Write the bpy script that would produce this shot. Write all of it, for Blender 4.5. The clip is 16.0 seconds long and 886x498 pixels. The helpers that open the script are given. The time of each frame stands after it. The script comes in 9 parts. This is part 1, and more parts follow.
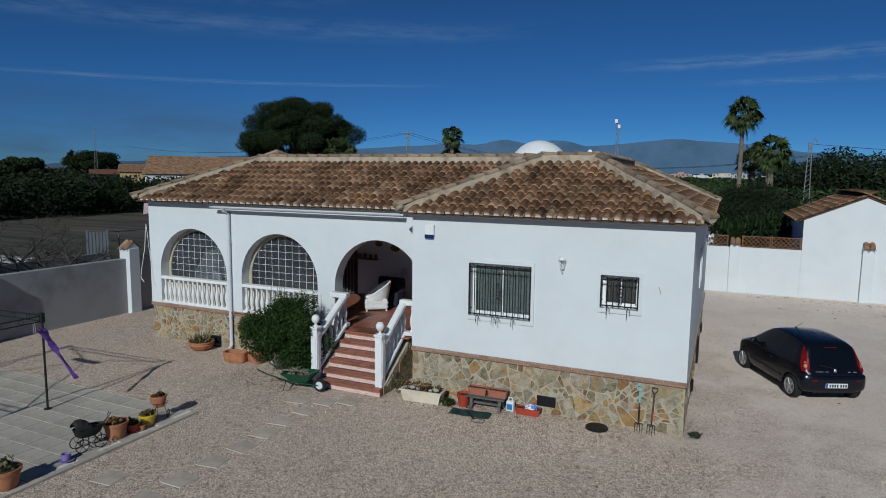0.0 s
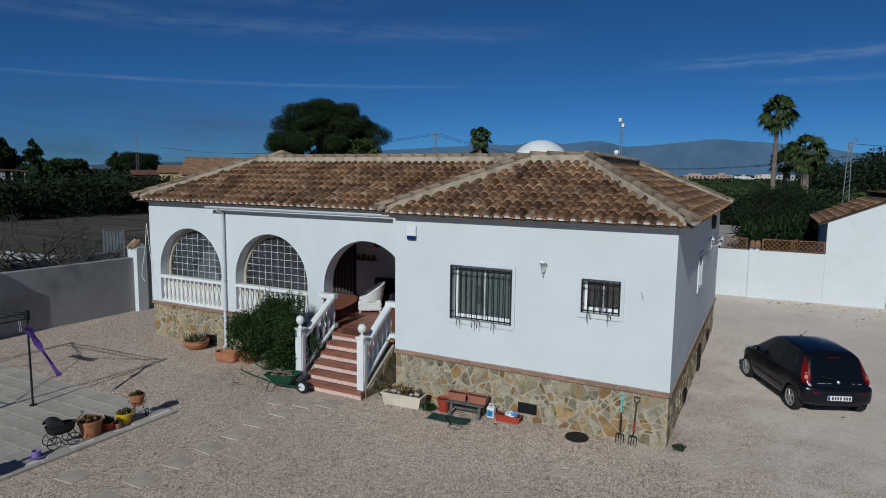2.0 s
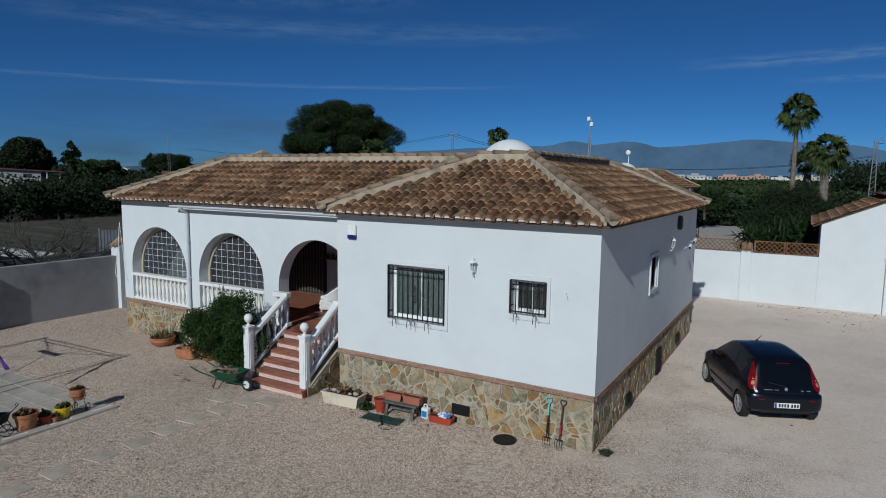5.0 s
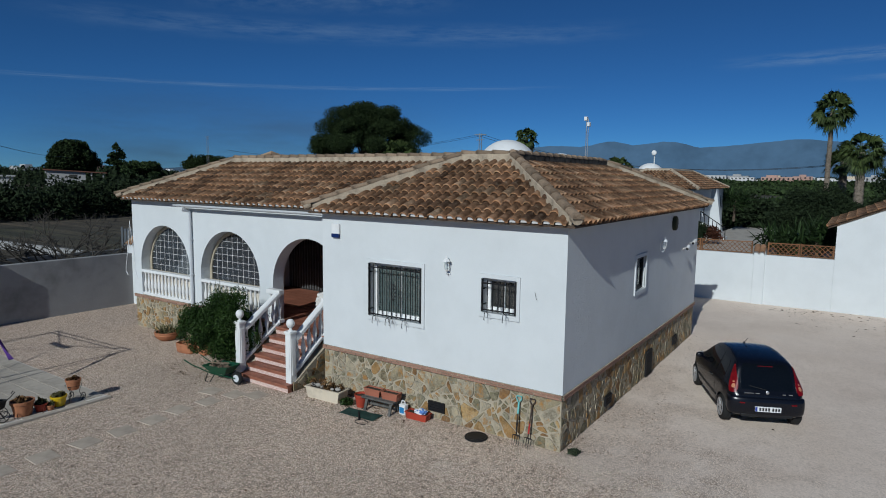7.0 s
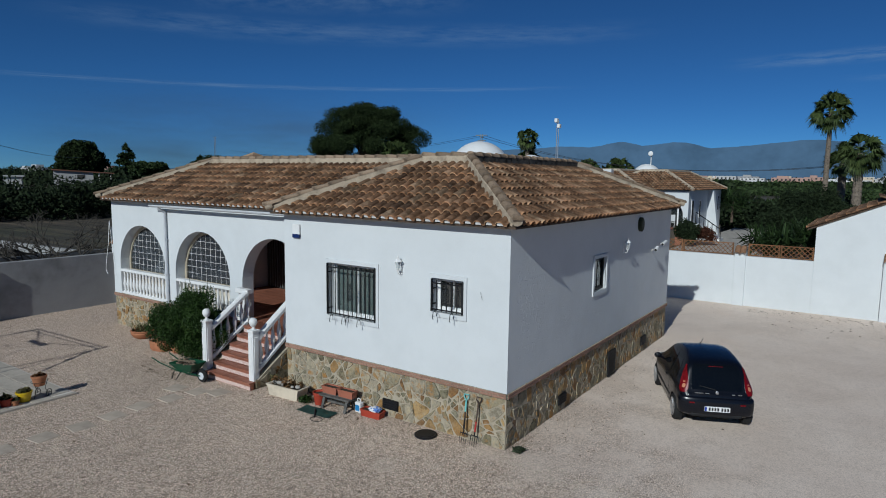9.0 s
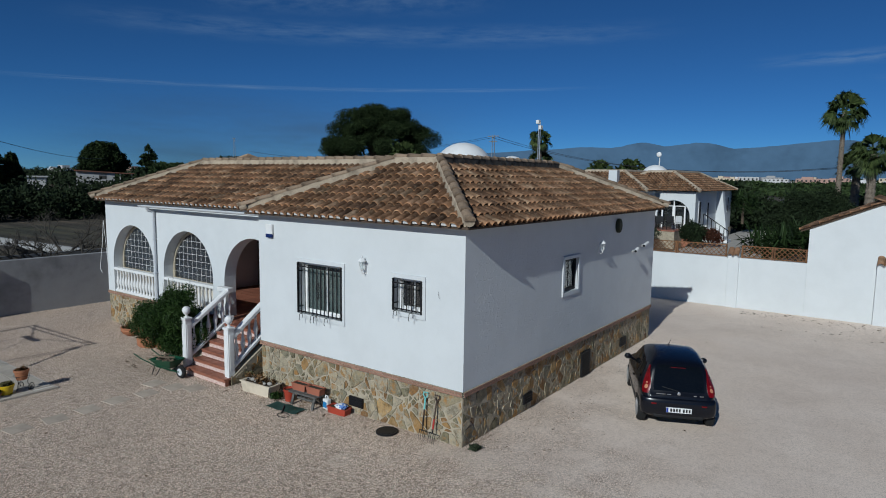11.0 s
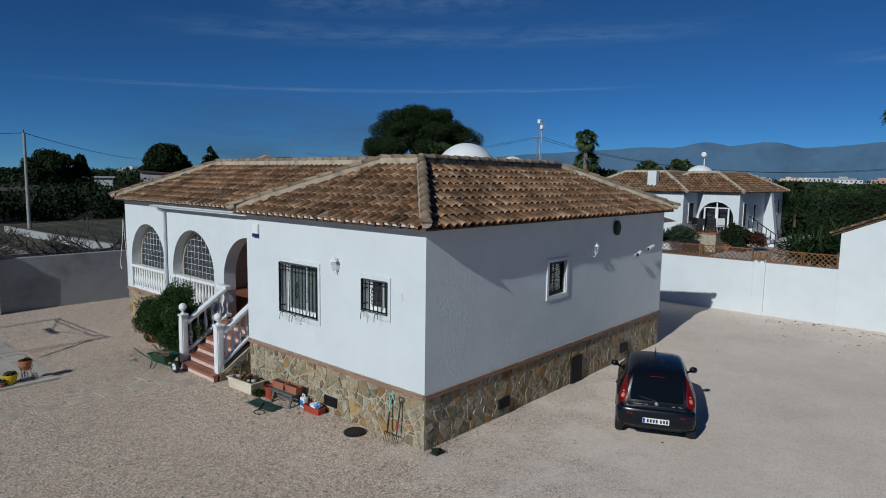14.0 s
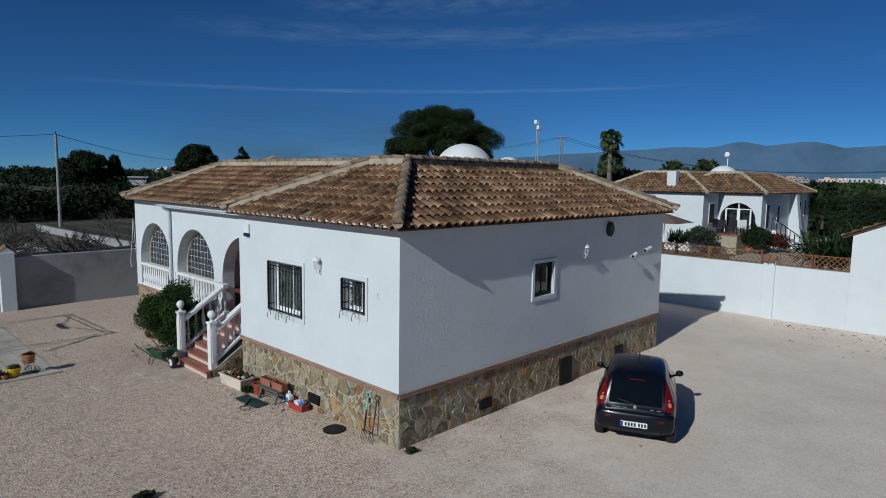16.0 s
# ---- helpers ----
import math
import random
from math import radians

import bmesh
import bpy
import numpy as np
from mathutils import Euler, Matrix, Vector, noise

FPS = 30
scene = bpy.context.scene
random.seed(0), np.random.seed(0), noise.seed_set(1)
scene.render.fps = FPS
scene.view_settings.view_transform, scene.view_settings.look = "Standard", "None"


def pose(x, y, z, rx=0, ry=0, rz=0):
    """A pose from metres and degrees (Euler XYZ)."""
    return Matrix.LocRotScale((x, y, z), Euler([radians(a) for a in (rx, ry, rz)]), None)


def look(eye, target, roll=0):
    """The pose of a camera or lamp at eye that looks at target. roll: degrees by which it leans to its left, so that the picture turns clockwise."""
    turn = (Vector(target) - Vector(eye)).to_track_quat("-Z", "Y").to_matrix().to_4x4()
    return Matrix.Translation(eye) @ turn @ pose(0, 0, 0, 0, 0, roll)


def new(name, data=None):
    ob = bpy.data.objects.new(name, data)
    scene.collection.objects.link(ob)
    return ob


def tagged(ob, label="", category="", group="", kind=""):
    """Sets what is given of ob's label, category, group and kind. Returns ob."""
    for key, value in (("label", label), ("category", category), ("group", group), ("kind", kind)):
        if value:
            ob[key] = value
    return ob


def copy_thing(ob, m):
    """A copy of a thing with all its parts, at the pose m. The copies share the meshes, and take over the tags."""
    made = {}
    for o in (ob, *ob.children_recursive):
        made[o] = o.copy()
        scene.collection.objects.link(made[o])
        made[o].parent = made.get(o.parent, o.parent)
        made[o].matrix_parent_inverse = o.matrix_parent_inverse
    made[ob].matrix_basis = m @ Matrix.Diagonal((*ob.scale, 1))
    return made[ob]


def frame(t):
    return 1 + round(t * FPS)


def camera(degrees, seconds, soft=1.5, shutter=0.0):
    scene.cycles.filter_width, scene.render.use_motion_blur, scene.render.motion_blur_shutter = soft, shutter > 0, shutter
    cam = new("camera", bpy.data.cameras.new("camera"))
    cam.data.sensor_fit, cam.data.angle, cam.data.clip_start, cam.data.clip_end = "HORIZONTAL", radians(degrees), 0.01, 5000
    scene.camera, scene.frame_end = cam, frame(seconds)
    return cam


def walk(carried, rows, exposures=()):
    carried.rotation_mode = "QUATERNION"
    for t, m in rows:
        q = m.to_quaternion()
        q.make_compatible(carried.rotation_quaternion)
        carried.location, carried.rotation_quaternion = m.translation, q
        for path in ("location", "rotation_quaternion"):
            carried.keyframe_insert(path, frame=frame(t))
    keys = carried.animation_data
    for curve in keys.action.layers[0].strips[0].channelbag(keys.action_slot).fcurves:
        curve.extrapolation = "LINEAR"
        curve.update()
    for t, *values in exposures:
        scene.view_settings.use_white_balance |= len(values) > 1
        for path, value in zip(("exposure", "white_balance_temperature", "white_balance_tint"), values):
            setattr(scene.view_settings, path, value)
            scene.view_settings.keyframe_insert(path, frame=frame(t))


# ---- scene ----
from mathutils.bvhtree import BVHTree
cam = camera(71.1, 16.0, soft=1.0)
METRES, EYE, TILT, LEAN, TURN = 10.0, 5.311, 0.0, 0.0, 24.3
ROWS = [
    (0.0, 0.0, 0.0, 0.0, 0.08, -6.77, -0.67),
    (0.5, 0.0308, 0.0084, 0.0003, 1.31, -6.77, -0.68),
    (1.0, 0.0613, 0.0173, 0.0001, 2.22, -6.75, -0.68),
    (1.5, 0.0936, 0.026, -0.0, 2.93, -6.76, -0.69),
    (2.0, 0.1223, 0.0333, -0.0004, 3.35, -6.73, -0.71),
    (2.5, 0.1557, 0.0422, -0.0002, 3.54, -6.72, -0.71),
    (3.0, 0.1872, 0.0492, -0.0001, 3.72, -6.71, -0.7),
    (3.5, 0.2241, 0.0535, -0.0006, 4.09, -6.7, -0.71),
    (4.0, 0.2601, 0.0553, -0.0013, 4.69, -6.68, -0.71),
    (6.5, 0.43, 0.0586, -0.0025, 8.76, -6.66, -0.72),
    (7.0, 0.4593, 0.0571, -0.0027, 9.51, -6.63, -0.71),
    (7.5, 0.4869, 0.0572, -0.0025, 9.81, -6.61, -0.72),
    (8.0, 0.5187, 0.0568, -0.0014, 10.04, -6.6, -0.73),
    (8.5, 0.5487, 0.0563, -0.0003, 10.21, -6.6, -0.75),
    (9.0, 0.5822, 0.058, 0.0012, 10.36, -6.6, -0.76),
    (9.5, 0.6128, 0.0601, 0.0027, 10.51, -6.6, -0.78),
    (12.0, 0.7646, 0.0729, 0.0045, 13.91, -6.56, -0.8),
    (12.5, 0.7922, 0.0839, 0.0051, 14.8, -6.58, -0.8),
    (13.0, 0.8197, 0.0959, 0.0051, 15.71, -6.57, -0.81),
    (13.5, 0.847, 0.1084, 0.0058, 16.64, -6.58, -0.83),
    (14.0, 0.8755, 0.1207, 0.0062, 17.29, -6.56, -0.83),
    (14.5, 0.9015, 0.13, 0.0068, 17.63, -6.55, -0.85),
    (15.0, 0.9292, 0.1375, 0.0073, 18.19, -6.56, -0.87),
    (15.5, 0.9538, 0.1425, 0.0082, 18.97, -6.57, -0.86),
    (16.0, 0.9786, 0.1477, 0.0088, 20.02, -6.58, -0.87),
]
walk(cam, [(t, pose(0, 0, EYE, TILT, LEAN, TURN) @ pose(METRES * x, METRES * y, METRES * z, 90 + pitch, roll, yaw)) for t, x, y, z, yaw, pitch, roll in ROWS],
     exposures=[(0.0, -0.06, 5850, 3), (16.0, 0.04, 5850, 3)])

# ---- world, sun ----
SUN_EL, SUN_AZ = 29.2, 172.5
world = bpy.data.worlds.new("sky")
scene.world = world
world.use_nodes = True
wn, wl = world.node_tree.nodes, world.node_tree.links
sky = wn.new("ShaderNodeTexSky")
sky.sky_type, sky.sun_disc = "NISHITA", False
sky.sun_elevation, sky.sun_rotation = radians(SUN_EL), radians(SUN_AZ)
sky.altitude, sky.air_density, sky.dust_density, sky.ozone_density = 3500, 0.8, 0.3, 8.0
tint = wn.new("ShaderNodeMix")
tint.data_type, tint.blend_type = "RGBA", "MULTIPLY"
tint.inputs[0].default_value, tint.inputs[7].default_value = 1.0, (0.65, 0.92, 1.03, 1)
wl.new(sky.outputs[0], tint.inputs[6])
wl.new(tint.outputs[2], wn["Background"].inputs[0])
wn["Background"].inputs[1].default_value = 0.0455
sun = new("sun", bpy.data.lights.new("sun", "SUN"))
sun.data.energy, sun.data.angle, sun.data.color = 3.2, radians(0.53), (1.0, 0.97, 0.92)
to_sun = Vector((math.sin(radians(SUN_AZ)), math.cos(radians(SUN_AZ)), math.tan(radians(SUN_EL))))
sun.matrix_basis = look(to_sun * 50, (0, 0, 0))


# ---- materials ----
def nodes_of(name, rough=0.8, metal=0.0):
    m = bpy.data.materials.new(name)
    m.use_nodes = True
    nt = m.node_tree
    b = nt.nodes["Principled BSDF"]
    b.inputs["Roughness"].default_value, b.inputs["Metallic"].default_value = rough, metal
    return m, nt, b


def add(nt, kind, **values):
    n = nt.nodes.new(kind)
    for k, v in values.items():
        n.inputs[k.replace("_", " ")].default_value = v
    return n


def ramp(nt, source, stops, mode="LINEAR"):
    r = nt.nodes.new("ShaderNodeValToRGB")
    r.color_ramp.interpolation = mode
    while len(r.color_ramp.elements) < len(stops):
        r.color_ramp.elements.new(0.5)
    for e, (p, c) in zip(r.color_ramp.elements, stops):
        e.position = p
        e.color = (*c, 1) if len(c) == 3 else c
    nt.links.new(source, r.inputs[0])
    return r


def mix(nt, fac, a, b, blend="MIX"):
    n = nt.nodes.new("ShaderNodeMix")
    n.data_type, n.blend_type = "RGBA", blend
    for slot, v in ((0, fac), (6, a), (7, b)):
        if isinstance(v, (int, float)):
            n.inputs[slot].default_value = v
        elif isinstance(v, tuple):
            n.inputs[slot].default_value = (*v, 1) if len(v) == 3 else v
        else:
            nt.links.new(v, n.inputs[slot])
    return n.outputs[2]


def place(nt):
    return nt.nodes.new("ShaderNodeTexCoord").outputs["Object"]


def vector_math(nt, operation, a, b):
    n = nt.nodes.new("ShaderNodeVectorMath")
    n.operation = operation
    for slot, v in ((0, a), (1, b)):
        if isinstance(v, tuple):
            n.inputs[slot].default_value = v
        else:
            nt.links.new(v, n.inputs[slot])
    return n.outputs["Value" if operation == "DOT_PRODUCT" else "Vector"]


def noise_tex(nt, scale, detail=4.0, rough=0.55, vec=None):
    n = add(nt, "ShaderNodeTexNoise", Scale=scale, Detail=detail, Roughness=rough)
    nt.links.new(vec if vec is not None else place(nt), n.inputs["Vector"])
    return n.outputs["Fac"]


def bump(nt, bsdf, height, strength, distance):
    n = add(nt, "ShaderNodeBump", Strength=strength, Distance=distance)
    nt.links.new(height, n.inputs["Height"])
    nt.links.new(n.outputs[0], bsdf.inputs["Normal"])
    return n


def surface(name, colour, rough=0.8, metal=0.0, vary=0.12, scale=3.0, fine=60.0, relief=0.15, depth=0.004, spec=0.3, random=0.0, coat=0.0):
    """A painted, cast or woven surface: colour with broad stains, fine grain and relief."""
    m, nt, b = nodes_of(name, rough, metal)
    vec = place(nt)
    dark = tuple(c * (1 - vary * 1.6) for c in colour)
    light = tuple(min(1, c * (1 + vary * 0.6)) for c in colour)
    broad = ramp(nt, noise_tex(nt, scale, 5, 0.6, vec), [(0.32, dark), (0.5, colour), (0.72, light)])
    grain = noise_tex(nt, fine, 3, 0.6, vec)
    tone = ramp(nt, grain, [(0.25, (1 - vary,) * 3), (0.75, (1, 1, 1))])
    col = mix(nt, 1.0, broad.outputs[0], tone.outputs[0], "MULTIPLY")
    if random:
        info = nt.nodes.new("ShaderNodeObjectInfo")
        shade = ramp(nt, info.outputs["Random"], [(0, (1 - random,) * 3), (1, (1, 1, 1))])
        col = mix(nt, 1.0, col, shade.outputs[0], "MULTIPLY")
    nt.links.new(col, b.inputs["Base Color"])
    b.inputs["Specular IOR Level"].default_value = spec
    b.inputs["Coat Weight"].default_value = coat
    if relief:
        bump(nt, b, grain, relief, depth)
    return m


def stucco(name, rough):
    """White render with faint weathering; the rough kind has small upright curls all over."""
    m, nt, b = nodes_of(name, 0.85)
    vec = place(nt)
    broad = ramp(nt, noise_tex(nt, 0.9, 6, 0.65, vec), [(0.3, (0.57, 0.59, 0.595)), (0.6, (0.615, 0.637, 0.643))])
    fine = noise_tex(nt, 40, 4, 0.6, vec)
    col = mix(nt, 0.06, broad.outputs[0], ramp(nt, fine, [(0.3, (0.5, 0.49, 0.46)), (0.7, (1, 1, 1))]).outputs[0], "MULTIPLY")
    nt.links.new(col, b.inputs["Base Color"])
    b.inputs["Specular IOR Level"].default_value = 0.2
    if not rough:
        bump(nt, b, fine, 0.2, 0.004)
        return m
    flat = nt.nodes.new("ShaderNodeSeparateXYZ")
    nt.links.new(vec, flat.inputs[0])
    face = nt.nodes.new("ShaderNodeCombineXYZ")
    nt.links.new(flat.outputs["Y"], face.inputs["X"])
    nt.links.new(flat.outputs["Z"], face.inputs["Y"])
    marks = None
    for scale, shift, radius in ((8.0, 0.0, 0.27), (6.4, 7.3, 0.24), (7.2, 3.1, 0.22)):
        at = vector_math(nt, "ADD", face.outputs[0], (shift, shift, 0))
        wobble = nt.nodes.new("ShaderNodeTexNoise")
        wobble.inputs["Scale"].default_value = 9.0
        nt.links.new(at, wobble.inputs["Vector"])
        at = vector_math(nt, "ADD", at, vector_math(nt, "MULTIPLY", wobble.outputs["Color"], (0.05, 0.05, 0)))
        cell = add(nt, "ShaderNodeTexVoronoi", Scale=scale, Randomness=1.0)
        cell.voronoi_dimensions = "2D"
        nt.links.new(at, cell.inputs["Vector"])
        off = vector_math(nt, "SUBTRACT", at, cell.outputs["Position"])
        lean = vector_math(nt, "SUBTRACT", cell.outputs["Color"], (0.5, 0.5, 0.5))
        side = vector_math(nt, "DOT_PRODUCT", off, lean)
        ring = ramp(nt, cell.outputs["Distance"], [(radius - 0.1, (0, 0, 0)), (radius - 0.02, (1, 1, 1)), (radius + 0.02, (1, 1, 1)), (radius + 0.07, (0, 0, 0))])
        open_side = ramp(nt, side, [(0.0, (0, 0, 0)), (0.012, (1, 1, 1))])
        curl = mix(nt, 1.0, ring.outputs[0], open_side.outputs[0], "MULTIPLY")
        marks = curl if marks is None else mix(nt, 1.0, marks, curl, "LIGHTEN")
    worn = ramp(nt, noise_tex(nt, 1.1, 4, 0.6, vec), [(0.38, (0.25, 0.25, 0.25)), (0.6, (1, 1, 1))])
    h = mix(nt, 1.0, marks, worn.outputs[0], "MULTIPLY")
    h = mix(nt, 0.16, h, fine)
    h = mix(nt, 0.3, h, noise_tex(nt, 2.4, 3, 0.5, vec))
    bump(nt, b, h, 0.65, 0.016)
    return m


def gravel():
    """Raked pale pink limestone chippings."""
    m, nt, b = nodes_of("pale_gravel", 0.9)
    vec = place(nt)
    cell = add(nt, "ShaderNodeTexVoronoi", Scale=58.0)
    nt.links.new(vec, cell.inputs["Vector"])
    big = add(nt, "ShaderNodeTexVoronoi", Scale=13.0)
    nt.links.new(vec, big.inputs["Vector"])
    tone = ramp(nt, cell.outputs["Color"], [(0.0, (0.165, 0.118, 0.088)), (0.25, (0.47, 0.357, 0.277)), (0.6, (0.745, 0.595, 0.485)), (1.0, (0.96, 0.82, 0.70))])
    coarse = ramp(nt, big.outputs["Color"], [(0.0, (0.5, 0.47, 0.45)), (0.22, (1.02, 1.02, 1.02)), (1.0, (1.12, 1.1, 1.08))])
    col = mix(nt, 0.85, tone.outputs[0], coarse.outputs[0], "MULTIPLY")
    gaps = ramp(nt, cell.outputs["Distance"], [(0.2, (1.13, 1.14, 1.13)), (0.45, (1.0, 1.0, 0.99)), (0.72, (0.34, 0.33, 0.32))])
    col = mix(nt, 1.0, col, gaps.outputs[0], "MULTIPLY")
    packed = ramp(nt, noise_tex(nt, 0.5, 5, 0.6, vec), [(0.3, (0.72, 0.60, 0.50)), (0.7, (0.82, 0.705, 0.605))])
    grit = ramp(nt, cell.outputs["Color"], [(0.0, (0.5, 0.47, 0.44)), (0.4, (1, 1, 1)), (1.0, (1.15, 1.15, 1.15))])
    xyz = nt.nodes.new("ShaderNodeSeparateXYZ")
    nt.links.new(vec, xyz.inputs[0])
    zone = nt.nodes.new("ShaderNodeMath")
    zone.operation = "MULTIPLY_ADD"
    zone.inputs[1].default_value = 0.8
    nt.links.new(noise_tex(nt, 0.8, 4, 0.6, vec), zone.inputs[0])
    along = nt.nodes.new("ShaderNodeMath")
    along.operation = "MULTIPLY_ADD"
    along.inputs[1].default_value, along.inputs[2].default_value = 0.05, -0.36
    deep = nt.nodes.new("ShaderNodeMath")
    deep.operation = "MULTIPLY_ADD"
    deep.inputs[1].default_value = 0.03
    nt.links.new(xyz.outputs["X"], along.inputs[0])
    nt.links.new(xyz.outputs["Y"], deep.inputs[0])
    nt.links.new(along.outputs[0], deep.inputs[2])
    nt.links.new(deep.outputs[0], zone.inputs[2])
    trod = ramp(nt, zone.outputs[0], [(0.3, (0, 0, 0)), (0.6, (0.85, 0.85, 0.85))])
    col = mix(nt, trod.outputs[0], col, mix(nt, 0.5, packed.outputs[0], grit.outputs[0], "MULTIPLY"))
    broad = ramp(nt, noise_tex(nt, 0.35, 6, 0.6, vec), [(0.3, (0.92, 0.91, 0.91)), (0.55, (1, 1, 1)), (0.75, (1.0, 0.97, 0.95))])
    col = mix(nt, 1.0, col, broad.outputs[0], "MULTIPLY")
    mid = ramp(nt, noise_tex(nt, 2.6, 5, 0.7, vec), [(0.33, (0.82, 0.8, 0.78)), (0.5, (1, 1, 1))])
    col = mix(nt, 0.3, col, mid.outputs[0], "MULTIPLY")
    nt.links.new(col, b.inputs["Base Color"])
    b.inputs["Specular IOR Level"].default_value = 0.15
    flat = mix(nt, trod.outputs[0], cell.outputs["Distance"], (0.3, 0.3, 0.3))
    bump(nt, b, flat, 0.7, 0.012)
    return m


def field():
    """Dry winter farmland: bare earth, weeds and dark orchard ground."""
    m, nt, b = nodes_of("field_earth", 0.95)
    vec = place(nt)
    broad = ramp(nt, noise_tex(nt, 0.03, 6, 0.6, vec), [(0.35, (0.06, 0.05, 0.035)), (0.5, (0.085, 0.07, 0.05)), (0.6, (0.052, 0.052, 0.030)), (0.75, (0.038, 0.042, 0.022))])
    rows = add(nt, "ShaderNodeMapping", Scale=(0.07, 1.0, 1.0), Rotation=(0, 0, 0.25))
    nt.links.new(vec, rows.inputs["Vector"])
    furrow = ramp(nt, noise_tex(nt, 0.9, 4, 0.6, rows.outputs[0]), [(0.38, (0.5, 0.52, 0.5)), (0.52, (1, 1, 1)), (0.68, (1.7, 1.6, 1.45))])
    broad_rows = mix(nt, 1.0, broad.outputs[0], furrow.outputs[0], "MULTIPLY")
    fine = ramp(nt, noise_tex(nt, 2.5, 6, 0.7, vec), [(0.3, (0.55, 0.55, 0.55)), (0.7, (1.2, 1.15, 1.1))])
    nt.links.new(mix(nt, 1.0, broad_rows, fine.outputs[0], "MULTIPLY"), b.inputs["Base Color"])
    bump(nt, b, noise_tex(nt, 6, 5, 0.7, vec), 0.6, 0.1)
    return m


def tile_clay(name="roof_clay", lift=1.0, along=False):
    """Weathered clay: each piece of its own tone, lichen-dark and pale patches; along: lips paler with a painted rim
    highlight, darker heads.
    """
    m, nt, b = nodes_of(name, 0.9)
    info = nt.nodes.new("ShaderNodeObjectInfo")
    geo = nt.nodes.new("ShaderNodeNewGeometry")
    both = nt.nodes.new("ShaderNodeMath")
    both.operation = "ADD"
    nt.links.new(info.outputs["Random"], both.inputs[0])
    nt.links.new(geo.outputs["Random Per Island"], both.inputs[1])
    one = nt.nodes.new("ShaderNodeMath")
    one.operation = "FRACT"
    nt.links.new(both.outputs[0], one.inputs[0])
    base = ramp(nt, one.outputs[0], [(0.0, (0.165, 0.10, 0.064)), (0.2, (0.255, 0.143, 0.082)), (0.5, (0.33, 0.187, 0.106)), (0.8, (0.37, 0.228, 0.138)), (1.0, (0.43, 0.295, 0.19))])
    wp = geo.outputs["Position"]
    lichen = ramp(nt, noise_tex(nt, 1.3, 6, 0.72, wp), [(0.40, (0.3, 0.295, 0.285)), (0.6, (1, 1, 1))])
    col = mix(nt, 0.8, base.outputs[0], lichen.outputs[0], "MULTIPLY")
    own = mix(nt, 1.0, wp, mix(nt, 1.0, one.outputs[0], (19.0, 19.0, 19.0), "MULTIPLY"), "ADD")
    blot = noise_tex(nt, 4.5, 4, 0.65, own)
    if along:
        uv = nt.nodes.new("ShaderNodeUVMap").outputs[0]
        xyz = nt.nodes.new("ShaderNodeSeparateXYZ")
        nt.links.new(uv, xyz.inputs[0])
        grow = nt.nodes.new("ShaderNodeMath")
        grow.operation = "MULTIPLY_ADD"
        grow.inputs[1].default_value = 0.42
        nt.links.new(xyz.outputs["Y"], grow.inputs[0])
        nt.links.new(blot, grow.inputs[2])
        dark = ramp(nt, grow.outputs[0], [(0.50, (1, 1, 1)), (0.76, (0.30, 0.285, 0.27))])
        col = mix(nt, 0.8, col, dark.outputs[0], "MULTIPLY")
        # lip edge brightened in the colour as a lit rim
        lip = ramp(nt, xyz.outputs["Y"], [(0.0, (1.75, 1.6, 1.4)), (0.05, (1.35, 1.28, 1.2)), (0.12, (1, 1, 1))])
        col = mix(nt, 1.0, col, lip.outputs[0], "MULTIPLY")
    pale = ramp(nt, noise_tex(nt, 9, 5, 0.7, wp), [(0.55, (0, 0, 0)), (0.75, (1, 1, 1))])
    col = mix(nt, mix(nt, 0.35, (0, 0, 0), pale.outputs[0]), col, (0.45 * lift, 0.36 * lift, 0.26 * lift))
    nt.links.new(col, b.inputs["Base Color"])
    b.inputs["Specular IOR Level"].default_value = 0.15
    bump(nt, b, noise_tex(nt, 60, 4, 0.7, wp), 0.5, 0.007)
    return m


